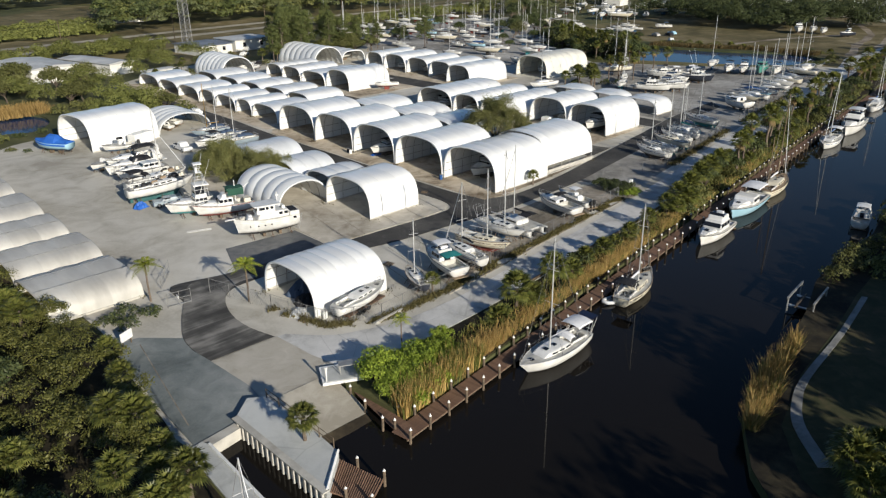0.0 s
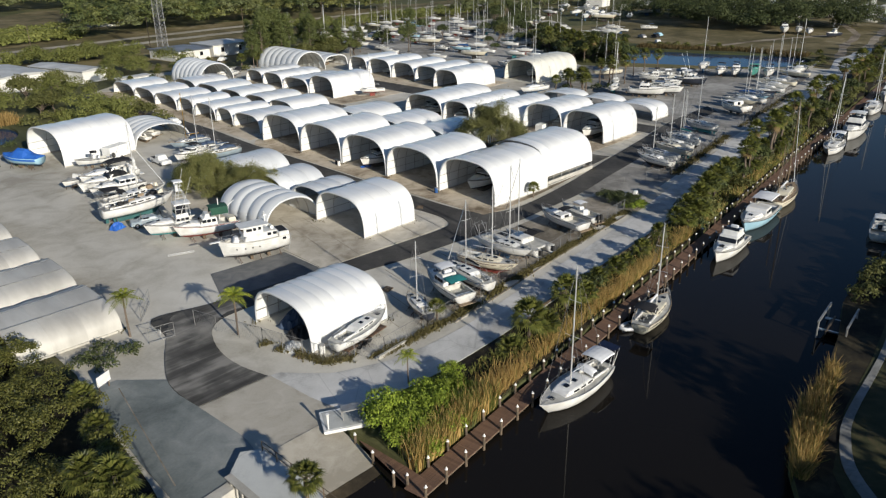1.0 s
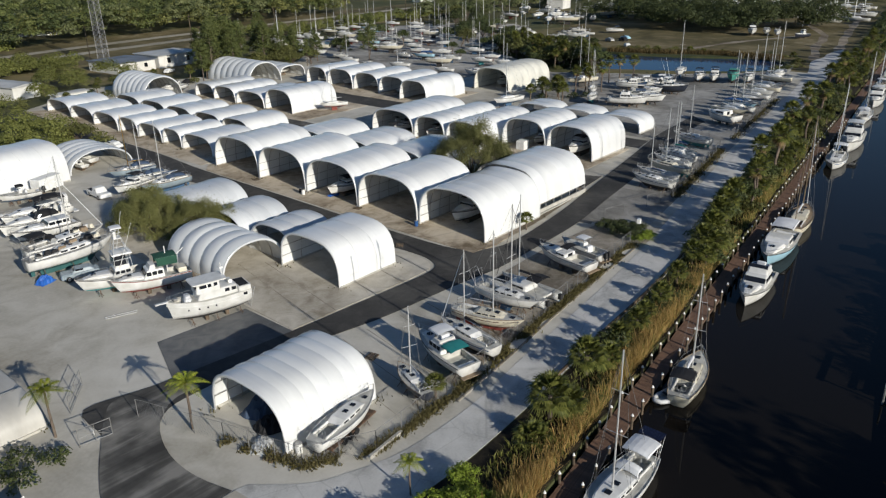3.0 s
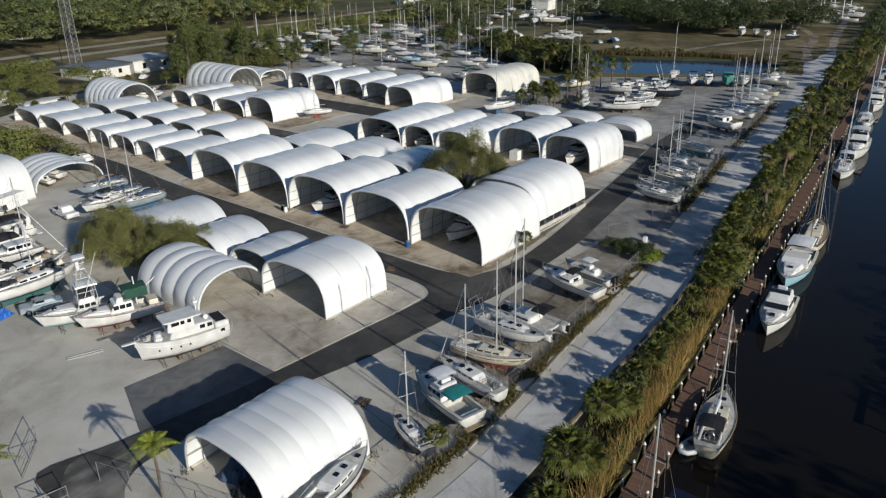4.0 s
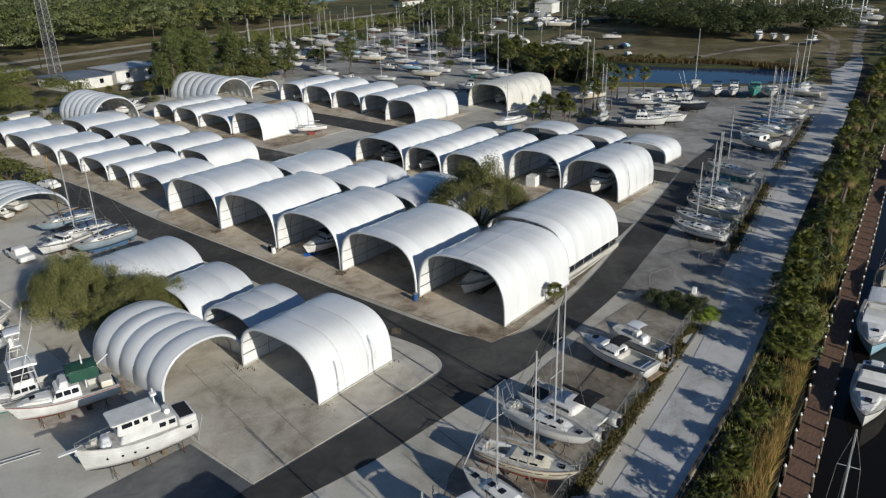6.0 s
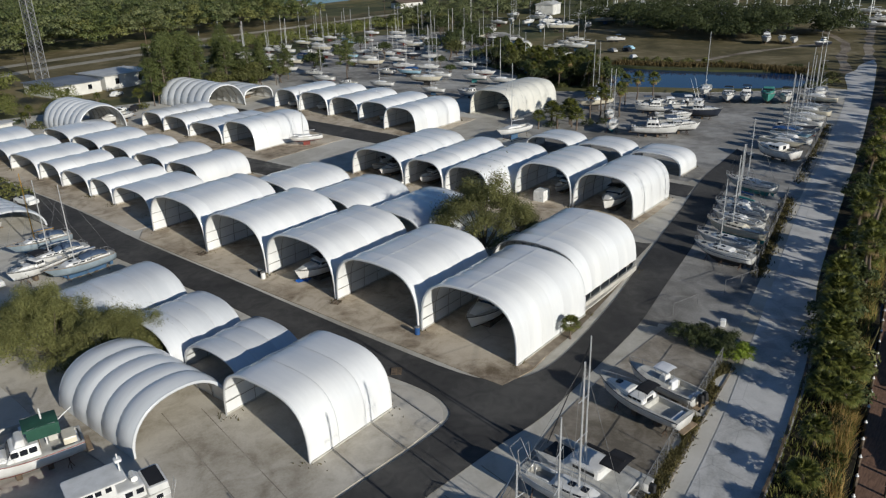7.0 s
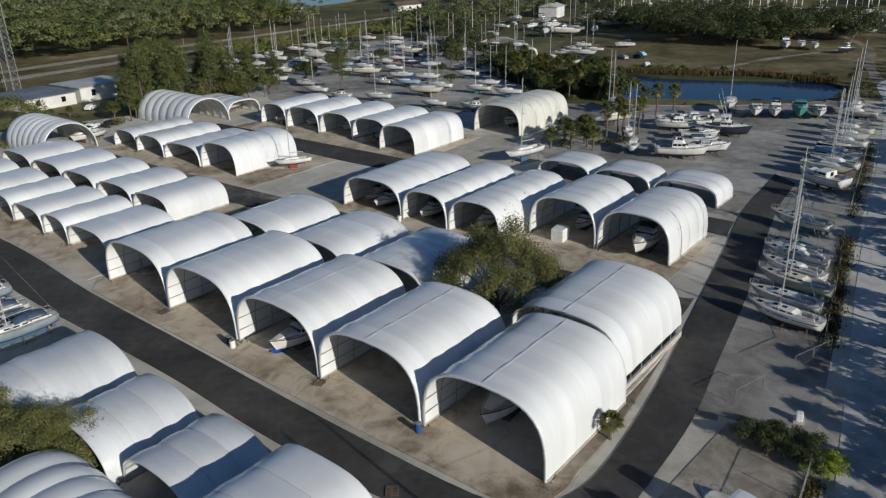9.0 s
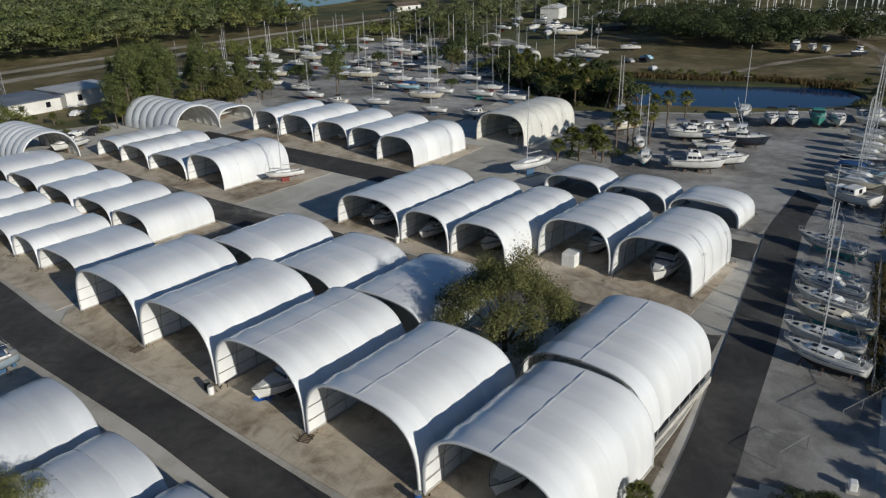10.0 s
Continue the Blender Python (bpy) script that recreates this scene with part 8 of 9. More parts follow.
for p, x, y, a, s in ((fa, 172.2, 70.6, 82, 0.85), (fa, 193.0, 73.2, -95, 0.9), (fc, 198.4, 74.0, 86, 0.85), (fb, 205.0, 75.0, -92, 0.9), (fc, 214.5, 76.4, 86, 0.85), (fa, 222.0, 77.6, 184, 1.0),
                      (fa, 211.0, 101.6, 196, 1.0), (fg, 166.6, 104.4, 20, 0.8), (fa, 199.6, 125.4, 20, 0.85), (fc, 183.4, 117.8, 150, 0.9), (fa, 149.4, 118.0, 166, 0.95), (fb, 122.2, 151.0, 150, 0.8), (fb, 176.0, 110.0, 30, 0.8)):
    again(p, x, y, a, scale=s)
b, h, l = motorboat(9.6, 4.4, "gel", "anti_blue", True, (0.30, 0.60, 0.9), None, None, label="wide white catamaran hull on blocks", name="catamaran", free=1.6, trunk=True)
place(b, 162.2, 70.0, 70, scale=0.85)
place(fm, 166.6, 94.8, -66, scale=0.92)
place(fn, 208.6, 95.0, 196)
place(fo, 212.4, 86.8, 196)
place(fp, 187.4, 93.6, -78, scale=0.9)
place(fq, 171.4, 92.4, -62)
place(fr, 190.6, 102.4, 130)
for p, x, y, a, s in ((fm, 210.6, 91.4, 196, 0.8), (fn, 214.4, 83.2, 196, 1.0), (fn, 176.4, 95.6, -66, 0.9), (fq, 181.6, 97.4, -64, 0.85), (fm, 186.6, 104.6, 118, 0.82), (fr, 195.2, 99.6, -60, 1.0), (fq, 192.4, 107.2, -58, 0.8), (fn, 222.0, 80.0, 190, 0.9), (fm, 322, 121, 200, 1.0), (fn, 326, 116.6, 196, 1.0), (fn, 325, 112.0, 196, 0.95), (fp, 321, 101.4, 150, 0.7), (fm, 330, 216, 150, 1.0), (fn, 294, 186, 120, 0.8), (fq, 301, 172, 130, 0.8), (fm, 347, 231, 160, 1.0)):
    again(p, x, y, a, scale=s)


def near_any(x, y, spots, d):
    return any((x - a) ** 2 + (y - c) ** 2 < d * d for a, c in spots)


pick = random.Random(11)
taken = []
for ry in range(12):
    for rx in range(14):
        x = 168 + rx * 10.5 + pick.uniform(-1.8, 1.8) - ry * 1.0
        y = 150 + ry * 10.2 + rx * 2.2 + pick.uniform(-1.5, 1.5)
        if x < 172 + max(0, (190 - y)) * 0.2 or (x > 205 and y < 160) or x > 292 - (y - 160) * 0.12 or y > 292 or pick.random() < 0.22 or (162 < x < 188 and 126 < y < 146) or near_any(x, y, [(196.4, 214.5), (238.3, 204.8), (262, 212), (240, 172), (232, 165)], 6.5):
            continue
        taken.append((x, y))
        again(pick.choice([fa, fa, fb, fb, fc, fd, fe, fg, fa, fn]), x, y, (95 if rx % 2 else 275) + pick.uniform(-7, 7) + 12, scale=pick.uniform(0.72, 0.95))
def tall_sailboat(L, mast, label):
    """A far sailing boat afloat: hull, deckhouse, tall mast with its boom."""
    hull = Hull(L, L * 0.31, 0.11 * L, 0.05 * L, 0.62, 0.45, 0.22, 0.16, 0.0, 2.2)
    t = thing("sailboat", pose(0, 0, 0), label, "sailboat", "sailboats")
    t["lift"] = 0.0
    part("hull", hull.shell(False, 3), M["gel"], t, smooth=True)
    part("deck", hull.deck((0.07, 0.30), 0.06, 0.5, 0.52), M["deck"], t)
    part("cabin_trunk", cabin_bm(hull, 0.30, 0.74, 0.60, 0.05 * L, 0.06, 0.9), M["gel"], t)
    bm = bmesh.new()
    x, z = hull.x(0.56), hull.top(0.5)
    add_tube(bm, [(x, 0, z), (x, 0, z + mast)], 0.16, 4, 0.12)
    add_tube(bm, [(x, 0, z + 1.4), (x - 0.36 * L, 0, z + 1.3)], 0.16, 4)
    part("mast", bm, M["alu"], t)
    return t


ft = tall_sailboat(12.5, 17.5, "white sailing yacht with a tall mast in the far marina")
fu = tall_sailboat(11.0, 15.0, "white sailing yacht in the far marina")
place(ft, 412, 142, 95)
place(fu, 406, 156, 95)
for i in range(84):
    x, y = pick.uniform(386, 470), pick.uniform(92, 246)
    if near_any(x, y, taken, 6.5) or near_any(x, y, [(412, 142), (406, 156)], 7):
        continue
    taken.append((x, y))
    again(pick.choice([ft, fu, ft, fu, fm]), x, y, pick.choice([92, 272]) + pick.uniform(-4, 4), scale=pick.uniform(0.85, 1.15))
for i in range(26):
    x, y = pick.uniform(300, 372), pick.uniform(206, 262)
    if near_any(x, y, taken, 8):
        continue
    taken.append((x, y))
    again(pick.choice([fa, fb, fc, fn, fm]), x, y, pick.uniform(0, 360), scale=pick.uniform(0.9, 1.2))
for x, y, a, c, lab in ((275.4, 160, 60, "steel", "grey car parked by the pond"), (279, 156, 60, "canvas_black", "black car parked by the pond"), (284.6, 158, 70, "gel_blue", "blue van parked by the pond"), (264, 146.4, 40, "cap", "white car parked by the pond"), (122, 216, 30, "canvas_black", "black car parked by the office"), (118, 217, 30, "cap", "white car parked by the office"), (70, 160, 100, "cap", "white car beside the lane"), (130, 240, 30, "cap", "white car parked by the office")):
    pickup(x, y, a, c, lab, lift_bed=False)
shelter(262, 266, 188, 194, 3.2, 2, "fabric_cream", 0.1, label="small pale arched shelter in the far yard")

# ---- planting ----
# mangroves and palms on the near bank
pick = random.Random(5)
spots, thicket = [], []
tries = 0
while len(spots) < 250 and tries < 9000:
    tries += 1
    x, y = pick.uniform(-22, 11), pick.uniform(14, 106)
    edge = 1.2 if y < 31 else 5.8 if y < 36 else 6.4 + (y - 36) * 0.14 if y < 60 else 8.6 if y < 74 else 7.0
    if x > edge or near_any(x, y, spots, 1.75):
        continue
    spots.append((x, y))
    k = pick.random()
    if k < 0.66:
        thicket.append((x, y))
    elif k < 0.94:
        put(sabal, x, y, pick.uniform(0.0, 0.6), pick.uniform(0.8, 1.15))
    else:
        put(broad2, x, y, -0.2, pick.uniform(0.45, 0.6))
for x, y, s in ((6.6, 40.5, 1.2), (7.4, 46.5, 1.1), (8.6, 52.6, 1.15), (9.6, 58.2, 1.1), (4.6, 34.2, 1.3), (6.6, 35.6, 1.4), (5.4, 37.4, 1.3), (3.2, 33.4, 1.4), (8.2, 49.6, 0.9)):
    put(sabal, x, y, -0.2, s * 0.72)
for x, y in ((13.0, 67.6), (15.4, 68.4), (17.2, 66.6), (14.4, 65.6)):
    put(bush, x, y, 0, 0.8)
# palms by the gate and the ramp
queen.matrix_basis = pose(26.7, 61.6, 0)
put(queen, 18.7, 69.6, 0, 0.95)
put(queen, 32.4, 41.6, 0, 0.62)
put(sabal, 16.1, 34.9, 0.5, 0.82)
put(sabal, 43.2, 48.6, 0, 0.62)
put(sabal, 83.0, 66.4, 0, 0.62)
# bright hedge by the landing stage
for x, y, s in ((26.2, 37.8, 1.05), (25.6, 35.2, 1.0), (28.4, 36.2, 1.1), (28.8, 38.8, 1.0), (31.0, 36.8, 1.05), (31.6, 39.0, 0.9), (33.8, 37.6, 0.95), (26.8, 33.4, 0.85), (29.6, 34.2, 0.9), (35.6, 39.2, 0.8), (33.0, 35.6, 0.8), (27.2, 36.4, 1.0), (30.0, 37.8, 1.0), (32.4, 38.2, 0.9), (28.0, 34.6, 0.9), (34.8, 36.8, 0.75)):
    put(seagrape, x, y, -0.3, s * 0.9)
n = 4600
hx = RNG.uniform(24.6, 36.0, n)
hy = 30.0 + 0.1234 * (hx - 22.9) + 2.2 + np.abs(RNG.normal(0, 0.9, n))
blades("reeds", np.stack([hx, hy, np.full(n, -0.8)], 1)[::2], 2.7, 0.05, M["reed_green"], "tall green reeds before the hedge", lean=0.16)
blades("reeds", np.stack([hx, hy, np.full(n, -0.8)], 1)[1::2], 2.7, 0.05, M["reed"], "tall yellow reeds before the hedge", lean=0.16)
# planting on the strip between road and canal
for x, y, s in ((46.9, 38.9, 1.2), (48.8, 38.2, 0.8), (55.0, 40.1, 1.1), (57.4, 39.2, 0.9), (62.0, 40.6, 0.8), (66, 40.6, 0.85), (69.6, 41.4, 0.75), (73.6, 41.6, 0.8), (79, 42.2, 0.75), (90, 43.8, 1.0), (95, 44.6, 1.1), (99.5, 45.4, 1.15), (104, 46.4, 1.2), (110, 47.6, 1.05)):
    put(sabal, x, y, -1.5 if x < 75 else -0.7, s * 1.02)
pick = random.Random(21)
x = 52.0
while x < 330:
    inner, outer = dock_y(x) + 3.2, dock_y(x) + (5.6 if x < 92 else 7.6)
    for k in range(1 if x < 84 else 2):
        y = pick.uniform(inner, outer)
        c = pick.random()
        if x < 84:
            put(bush if c < 0.7 else palmetto, x, y, -0.1, pick.uniform(0.4, 0.65))
        elif c < 0.42:
            put(bush2, x, y, 0, pick.uniform(0.6, 0.95))
        elif c < 0.66:
            put(bush, x, y, 0, pick.uniform(0.7, 1.2))
        elif c < 0.95:
            put(sabal, x, y, -0.6, pick.uniform(0.75, 1.0))
        else:
            put(broad2, x, y, 0, pick.uniform(0.32, 0.45))
    x += 2.6 if x < 84 else 2.2 if x < 170 else 3.2
for x, y, s in ((100.5, 44.8, 0.5), (106.5, 46.4, 0.58), (112.6, 47.2, 0.5)):
    put(broad2, x, y, 0, s)
pick = random.Random(31)
x = 112.0
while x < 300:
    y = dock_y(x) + pick.uniform(4.2, 8.2)
    if pick.random() < 0.62:
        put(sabal_tall, x, y, 0, pick.uniform(0.8, 1.25))
    else:
        put(broad2, x, y, 0, pick.uniform(0.5, 0.78))
    x += pick.uniform(2.2, 5.2)
# reeds along the water
n = 56000
rx = 33 + 117 * RNG.random(n) ** 1.25
ry = 30.0 + 0.1234 * (rx - 22.9) + 2.65 + np.abs(RNG.normal(0, 1.0, n))
dens = (np.sin(rx * 0.55) + np.sin(rx * 0.21 + 1.3)) * 0.5
keep = (RNG.random(n) < 0.62 + 0.5 * dens) & ((rx < 95) | (RNG.random(n) < 0.5))
gold = RNG.random(n) < np.interp(rx, [33, 45, 50, 60, 80, 92, 150], [0.9, 0.85, 0.55, 0.75, 0.6, 0.3, 0.25])
keep &= RNG.random(n) < np.interp(rx, [33, 45, 48, 58, 62, 84, 96], [1.0, 1.0, 0.6, 0.6, 0.85, 0.7, 0.5])
spots_r = np.stack([rx, ry, np.full(n, -0.9)], 1)
blades("reeds", spots_r[keep & gold], 2.05, 0.026, M["reed"], "tall golden-brown reeds along the canal bank", lean=0.2)
blades("reeds", spots_r[keep & ~gold], 1.8, 0.03, M["reed_green"], "tall green reeds along the canal bank", lean=0.16)
n = 7000
rx = 33 + 125 * RNG.random(n) ** 1.2
ry = 30.0 + 0.1234 * (rx - 22.9) + 2.8 + RNG.random(n) * 4.6
blades("weeds", np.stack([rx, ry, np.full(n, -0.05)], 1), 0.6, 0.05, M["reed_green"], "rough green and yellow weeds on the canal bank", "weeds", 0.4)
n = 3000
rx, ry = 43.6 + 18 * RNG.random(n) ** 1.5, RNG.random(n)
yy = np.interp(rx, [43.6, 49, 54, 62], [11.0, 13.1, 14.1, 14.5]) - ry * np.interp(rx, [43.6, 50, 62], [1.0, 2.6, 0.9])
blades("reeds", np.stack([rx, yy, np.full(n, -0.9)], 1)[::2], 2.6, 0.04, M["reed"], "tall golden reeds on the far bank", lean=0.2)
blades("reeds", np.stack([rx, yy, np.full(n, -0.9)], 1)[1::2], 2.2, 0.04, M["reed_green"], "green reeds on the far bank", lean=0.2)
# weeds along fence lines
line = np.array([(27.4, 58.0), (29.4, 50.4), (34.6, 47.4), (44, 47.6), (60, 49.2), (76.5, 51.0), (87.0, 52.0)])
seg = RNG.choice(6, 12000, p=[0.08, 0.08, 0.14, 0.26, 0.26, 0.18])
u = RNG.random((12000, 1))
p = line[seg] * (1 - u) + line[seg + 1] * u + RNG.normal(0, 0.34, (12000, 2))
p = p[(np.sin(p[:, 0] * 1.1) + np.sin(p[:, 1] * 2.3)) > -1.0]
blades("weeds", np.concatenate([p, np.zeros((len(p), 1))], 1), 0.36, 0.06, M["leaf_weed"], "dry weeds along the wire fence", "weeds", 0.6)
line = np.array([(109, 56.2), (141, 61.4), (150, 62.8), (196, 69.2)])
seg = RNG.choice([0, 0, 2], 3500)
u = RNG.random((3500, 1))
p = line[seg] * (1 - u) + line[seg + 1] * u + RNG.normal(0, 0.45, (3500, 2))
blades("weeds", np.concatenate([p, np.zeros((3500, 1))], 1), 0.4, 0.07, M["leaf_weed"], "dry weeds along the boat rows", "weeds", 0.5)
# far lawn: palms and bushes
for x, y, s in ((46, 1.6, 1.0), (44.6, 3.0, 1.1), (42.0, 2.0, 1.2), (43.2, 0.2, 1.2), (40.4, 0.4, 1.1), (45.4, -0.6, 1.2)):
    put(sabal, x, y, -1.2, s)
for x, y, s in ((80, 17.2, 0.9), (84, 17.0, 1.1), (88.5, 17.4, 1.0), (93, 16.4, 1.2), (98, 15.6, 1.2), (104, 17.4, 1.3), (86, 13.6, 1.2), (112, 18.6, 1.3)):
    put(bush2, x, y, -0.2, s)
for x, y, s in ((89, 13.0, 1.0), (96, 12.0, 1.1)):
    put(sabal, x, y, -0.8, s)
for x, y in ((54, -9), (61, -12), (68, -8), (75, -13), (83, -9), (91, -14), (47, -16), (40, -14), (100, -6), (35, -22), (57, -18), (65, -20), (72, -19), (51, -24), (79, -19), (44, -24), (87, -20), (95, -18), (70, -3), (77, -5), (84, -2), (91, -4), (98, -1), (105, -3), (112, 0), (119, -2), (73, -10), (88, -9), (103, -9), (118, -9)):
    put(broad2, x, y, 0, pick.uniform(1.0, 1.3))
# clipped hedge in the planter
hedge = thing("hedge", pose(0, 0, 0), "dense dark green hedge grown over a low fence", "hedge")
blobs = []
for a, b, n in (((89.0, 58.8), (88.8, 55.0), 12), ((88.8, 55.0), (88.3, 51.6), 11), ((90.2, 58.4), (90.2, 52.2), 16), ((91.4, 57.0), (91.2, 52.4), 12)):
    for k in range(n):
        u = (k + RNG.random()) / n
        blobs.append((a[0] + (b[0] - a[0]) * u + RNG.normal(0, 0.25), a[1] + (b[1] - a[1]) * u, RNG.uniform(0.6, 1.25), RNG.uniform(0.5, 0.8)))
pts, out = clump_points(blobs, 620, 0.4)
pts[:, 2] = np.maximum(pts[:, 2], 0.05)
ob = new("foliage", leaf_mesh("foliage", pts, out, 0.075, M["leaf_dark"], 0.6, 0.5))
ob.parent = hedge
for x, y, q in ((88.2, 51.4, 0.5), (89.0, 51.0, 0.55), (90.0, 51.2, 0.5), (88.2, 52.6, 0.45)):
    put(seagrape, x, y, 0, q)
ub = thing("utility_box", pose(94.6, 55.0, 0.04, 0, 0, 15), "white utility box on a concrete foot beside the hedge", "utility box")
part("foot", box(-0.55, 0.55, -0.45, 0.45, 0, 0.15), M["block"], ub)
part("cabinet", rounded_box(-0.36, 0.36, -0.28, 0.28, 0.15, 0.80, 0.08), M["cap"], ub)
# trees among the shelters
feathery.matrix_basis = pose(96.4, 87.0, 0) @ Matrix.Diagonal((1.15, 1.15, 1.32, 1))
for x, y, s in ((51.8, 100.4, 0.84), (49.6, 107.0, 0.92), (50.8, 112.8, 0.8), (55.4, 99.6, 0.68)):
    put(feathery, x, y, -0.7, s)
broad.matrix_basis = pose(68, 224, 0)
for x, y, s in ((161.6, 115.0, 1.2), (163.0, 111.0, 1.1), (166.0, 119.0, 1.2), (160.0, 118.6, 1.0), (169.4, 116.4, 1.25), (165.0, 113.4, 1.1), (167.0, 115.0, 1.3)):
    put(sabal, x, y, 0, s)
for x, y, s in ((176.5, 111.4, 1.0), (180.0, 109.6, 0.95), (195.7, 112.7, 0.95), (198.6, 110.0, 1.0), (173.6, 113.6, 0.9), (192.6, 114.4, 0.9)):
    put(sabal_tall, x, y, 0, s)
sabal_tall.matrix_basis = pose(178.2, 113.4, 0)
for x, y in ((168, 111), (172, 109), (163, 117)):
    put(bush, x, y, 0, 1.0)
# pines by the offices
pick = random.Random(3)
for x, y, s in ((136, 223, 1.05), (140.6, 219, 0.9), (143.5, 231, 1.0), (148, 225, 0.85), (152, 233, 0.95), (158, 226, 0.85), (164, 238, 0.95), (169.8, 225, 0.7), (174, 250, 0.9), (160, 250, 0.9), (175, 232, 0.75), (180, 226, 0.8), (138, 229, 1.05), (146, 236, 0.95), (155, 240, 0.9), (166, 231, 0.75), (184, 214, 0.7), (128, 217, 0.8), (133, 219, 0.95), (142, 224, 1.0), (150, 229, 1.0), (160, 232, 1.0), (155, 222, 0.85), (164, 224, 0.9), (172, 228, 0.85), (140, 238, 1.0), (150, 244, 1.0), (168, 244, 0.95), (178, 236, 0.85)):
    put(pick.choice([slash, slash2]), x, y, 0, s * 1.1)
for x, y, s in ((126, 221, 1.1), (130.6, 219, 1.1), (134.4, 215.6, 1.0), (138.6, 213, 1.0), (145, 214.4, 1.1), (156, 219, 1.1)):
    put(sabal, x, y, 0, s)
for x, y, s in ((134, 226, 0.9), (140, 224, 1.0), (146, 228, 0.95), (150, 219, 0.9), (166, 230, 0.8), (172, 240, 0.8), (146, 240, 0.8)):
    put(broad, x, y, 0, s)
broad2.matrix_basis = pose(185, 218, 0)
slash.matrix_basis, slash2.matrix_basis = pose(196.4, 214.5, 0), pose(183.8, 202.0, 0)
sabal.matrix_basis, palmetto.matrix_basis = pose(48.4, 38.0, -1.5), pose(43.6, 38.4, -0.3)
bush.matrix_basis, bush2.matrix_basis = pose(60.8, 40.6, 0), pose(93.4, 42.6, 0)
mangrove.matrix_basis, seagrape.matrix_basis = pose(-4.0, 47.0, -0.2), pose(27.4, 39.6, -0.2)
# trees within the boat fields and round the pond
for x, y, s in ((238.3, 204.8, 1.0), (244, 209, 1.1), (250, 204, 0.9), (262, 212, 1.0), (297, 257, 1.2), (290, 250, 1.1), (304, 250, 1.1), (282, 245, 1.0), (312, 262, 1.2), (320, 270, 1.2), (256, 214, 1.0), (222, 222, 0.8), (206, 228, 0.8), (228, 240, 0.9), (270, 228, 0.9), (262, 238, 0.9), (276, 216, 0.9), (286, 236, 1.0), (214, 190, 0.6), (204, 178, 0.55), (228, 186, 0.7), (250, 190, 0.8), (233, 199, 0.9), (236, 211, 1.0), (246, 197, 0.9), (268, 222, 1.0), (280, 228, 1.0)):
    put(broad if int(x) % 2 else broad2, x, y, 0, s * (1.15 if int(x) % 2 else 1.0))
pick = random.Random(8)
for i in range(120):
    a = pick.random()
    x, y = 204 + 54 * a, 143 + 18 * a + pick.uniform(-5, 12)
    if y < 151.5 and x > 224 - (151 - y):
        y = 151.5 + pick.uniform(0, 6)
    if x < 212 and y < 138:
        continue
    put(pick.choice([bush2, bush, sabal, bush2, bush, broad2, sabal_tall]), x, y, 0, pick.uniform(0.5, 0.85))
for i in range(75):
    a = pick.random()
    x, y = 209.5 + 15 * a * a + pick.uniform(0, 12) * (0.4 + a), 131 + 46 * a + pick.uniform(-2, 2)
    if y < 146 and x > 213 + a * 10:
        x = 209 + pick.uniform(0, 4)
    put(pick.choice([broad, sabal_tall, sabal_tall, bush2]), x, y, 0, pick.uniform(0.75, 1.1))
for i in range(34):
    a = pick.random()
    put(pick.choice([broad, broad2, sabal_tall, bush2]), 226 + 36 * a + pick.uniform(-2, 5), 176 + 24 * a + pick.uniform(-3, 3), 0, pick.uniform(0.6, 0.95))
for i in range(30):
    y = 88 + pick.random() * 58
    put(pick.choice([bush2, bush, palmetto]), np.interp(y, [88, 100, 118, 148], [266, 268, 262, 256]) + pick.uniform(0, 4), y, 0, pick.uniform(0.5, 1.0))
for i in range(12):
    put(pick.choice([bush2, bush]), 246 + pick.uniform(-12, 16), 82 + pick.uniform(-3, 2), 0, pick.uniform(0.6, 1.0))
n = 5000
a = RNG.random(n)
px = np.interp(a, [0, 0.3, 0.55, 1], [250, 254, 262, 262]) + RNG.normal(0, 1.2, n)
py = np.interp(a, [0, 0.3, 0.55, 1], [147, 130, 112, 90])
blades("reeds", np.stack([px + 1.5, py, np.full(n, -0.3)], 1), 1.7, 0.10, M["reed_brown"], "brown reeds round the pond")
for i in range(46):
    a = pick.random()
    put(pick.choice([sabal_tall, sabal_tall, broad2, bush2, sabal]), 206 + 16 * a + pick.uniform(-2, 3), 127 + 14 * a + pick.uniform(-2, 4), 0, pick.uniform(0.7, 1.0))
for x, y, k in ((158, 214, 0.8), (162, 217, 0.9), (166, 213.6, 0.75), (170, 217, 0.9), (175, 219, 0.8), (164, 221, 1.0), (156, 217.6, 0.85)):
    put(pick.choice([slash2, broad, sabal]), x, y, 0, k)
# bushes round the pond and the sheds at the far left
pick = random.Random(14)
for i in range(95):
    x, y = pick.uniform(6, 80), pick.uniform(160, 236)
    if (12 < x < 45 and 166 < y < 195) or (36 < x < 66 and y < 168) or (x > 74 and y < 214) or (x > 70 - (y - 160) * 0.0 and y < 190) or (60 < x < 76 and y > 236):
        continue
    put(pick.choice([bush2, bush2, broad, bush]), x, y, 0, pick.uniform(0.8, 1.25))
for i in range(26):
    x, y = pick.uniform(6, 40), pick.uniform(150, 168)
    put(pick.choice([bush2, bush]), x, y, 0, pick.uniform(0.5, 0.8))
n = 2600
p = np.stack([RNG.uniform(26, 47, n), RNG.uniform(188, 198, n), np.full(n, -0.2)], 1)
blades("reeds", p, 2.2, 0.09, M["reed"], "brown reeds beside the small pond")
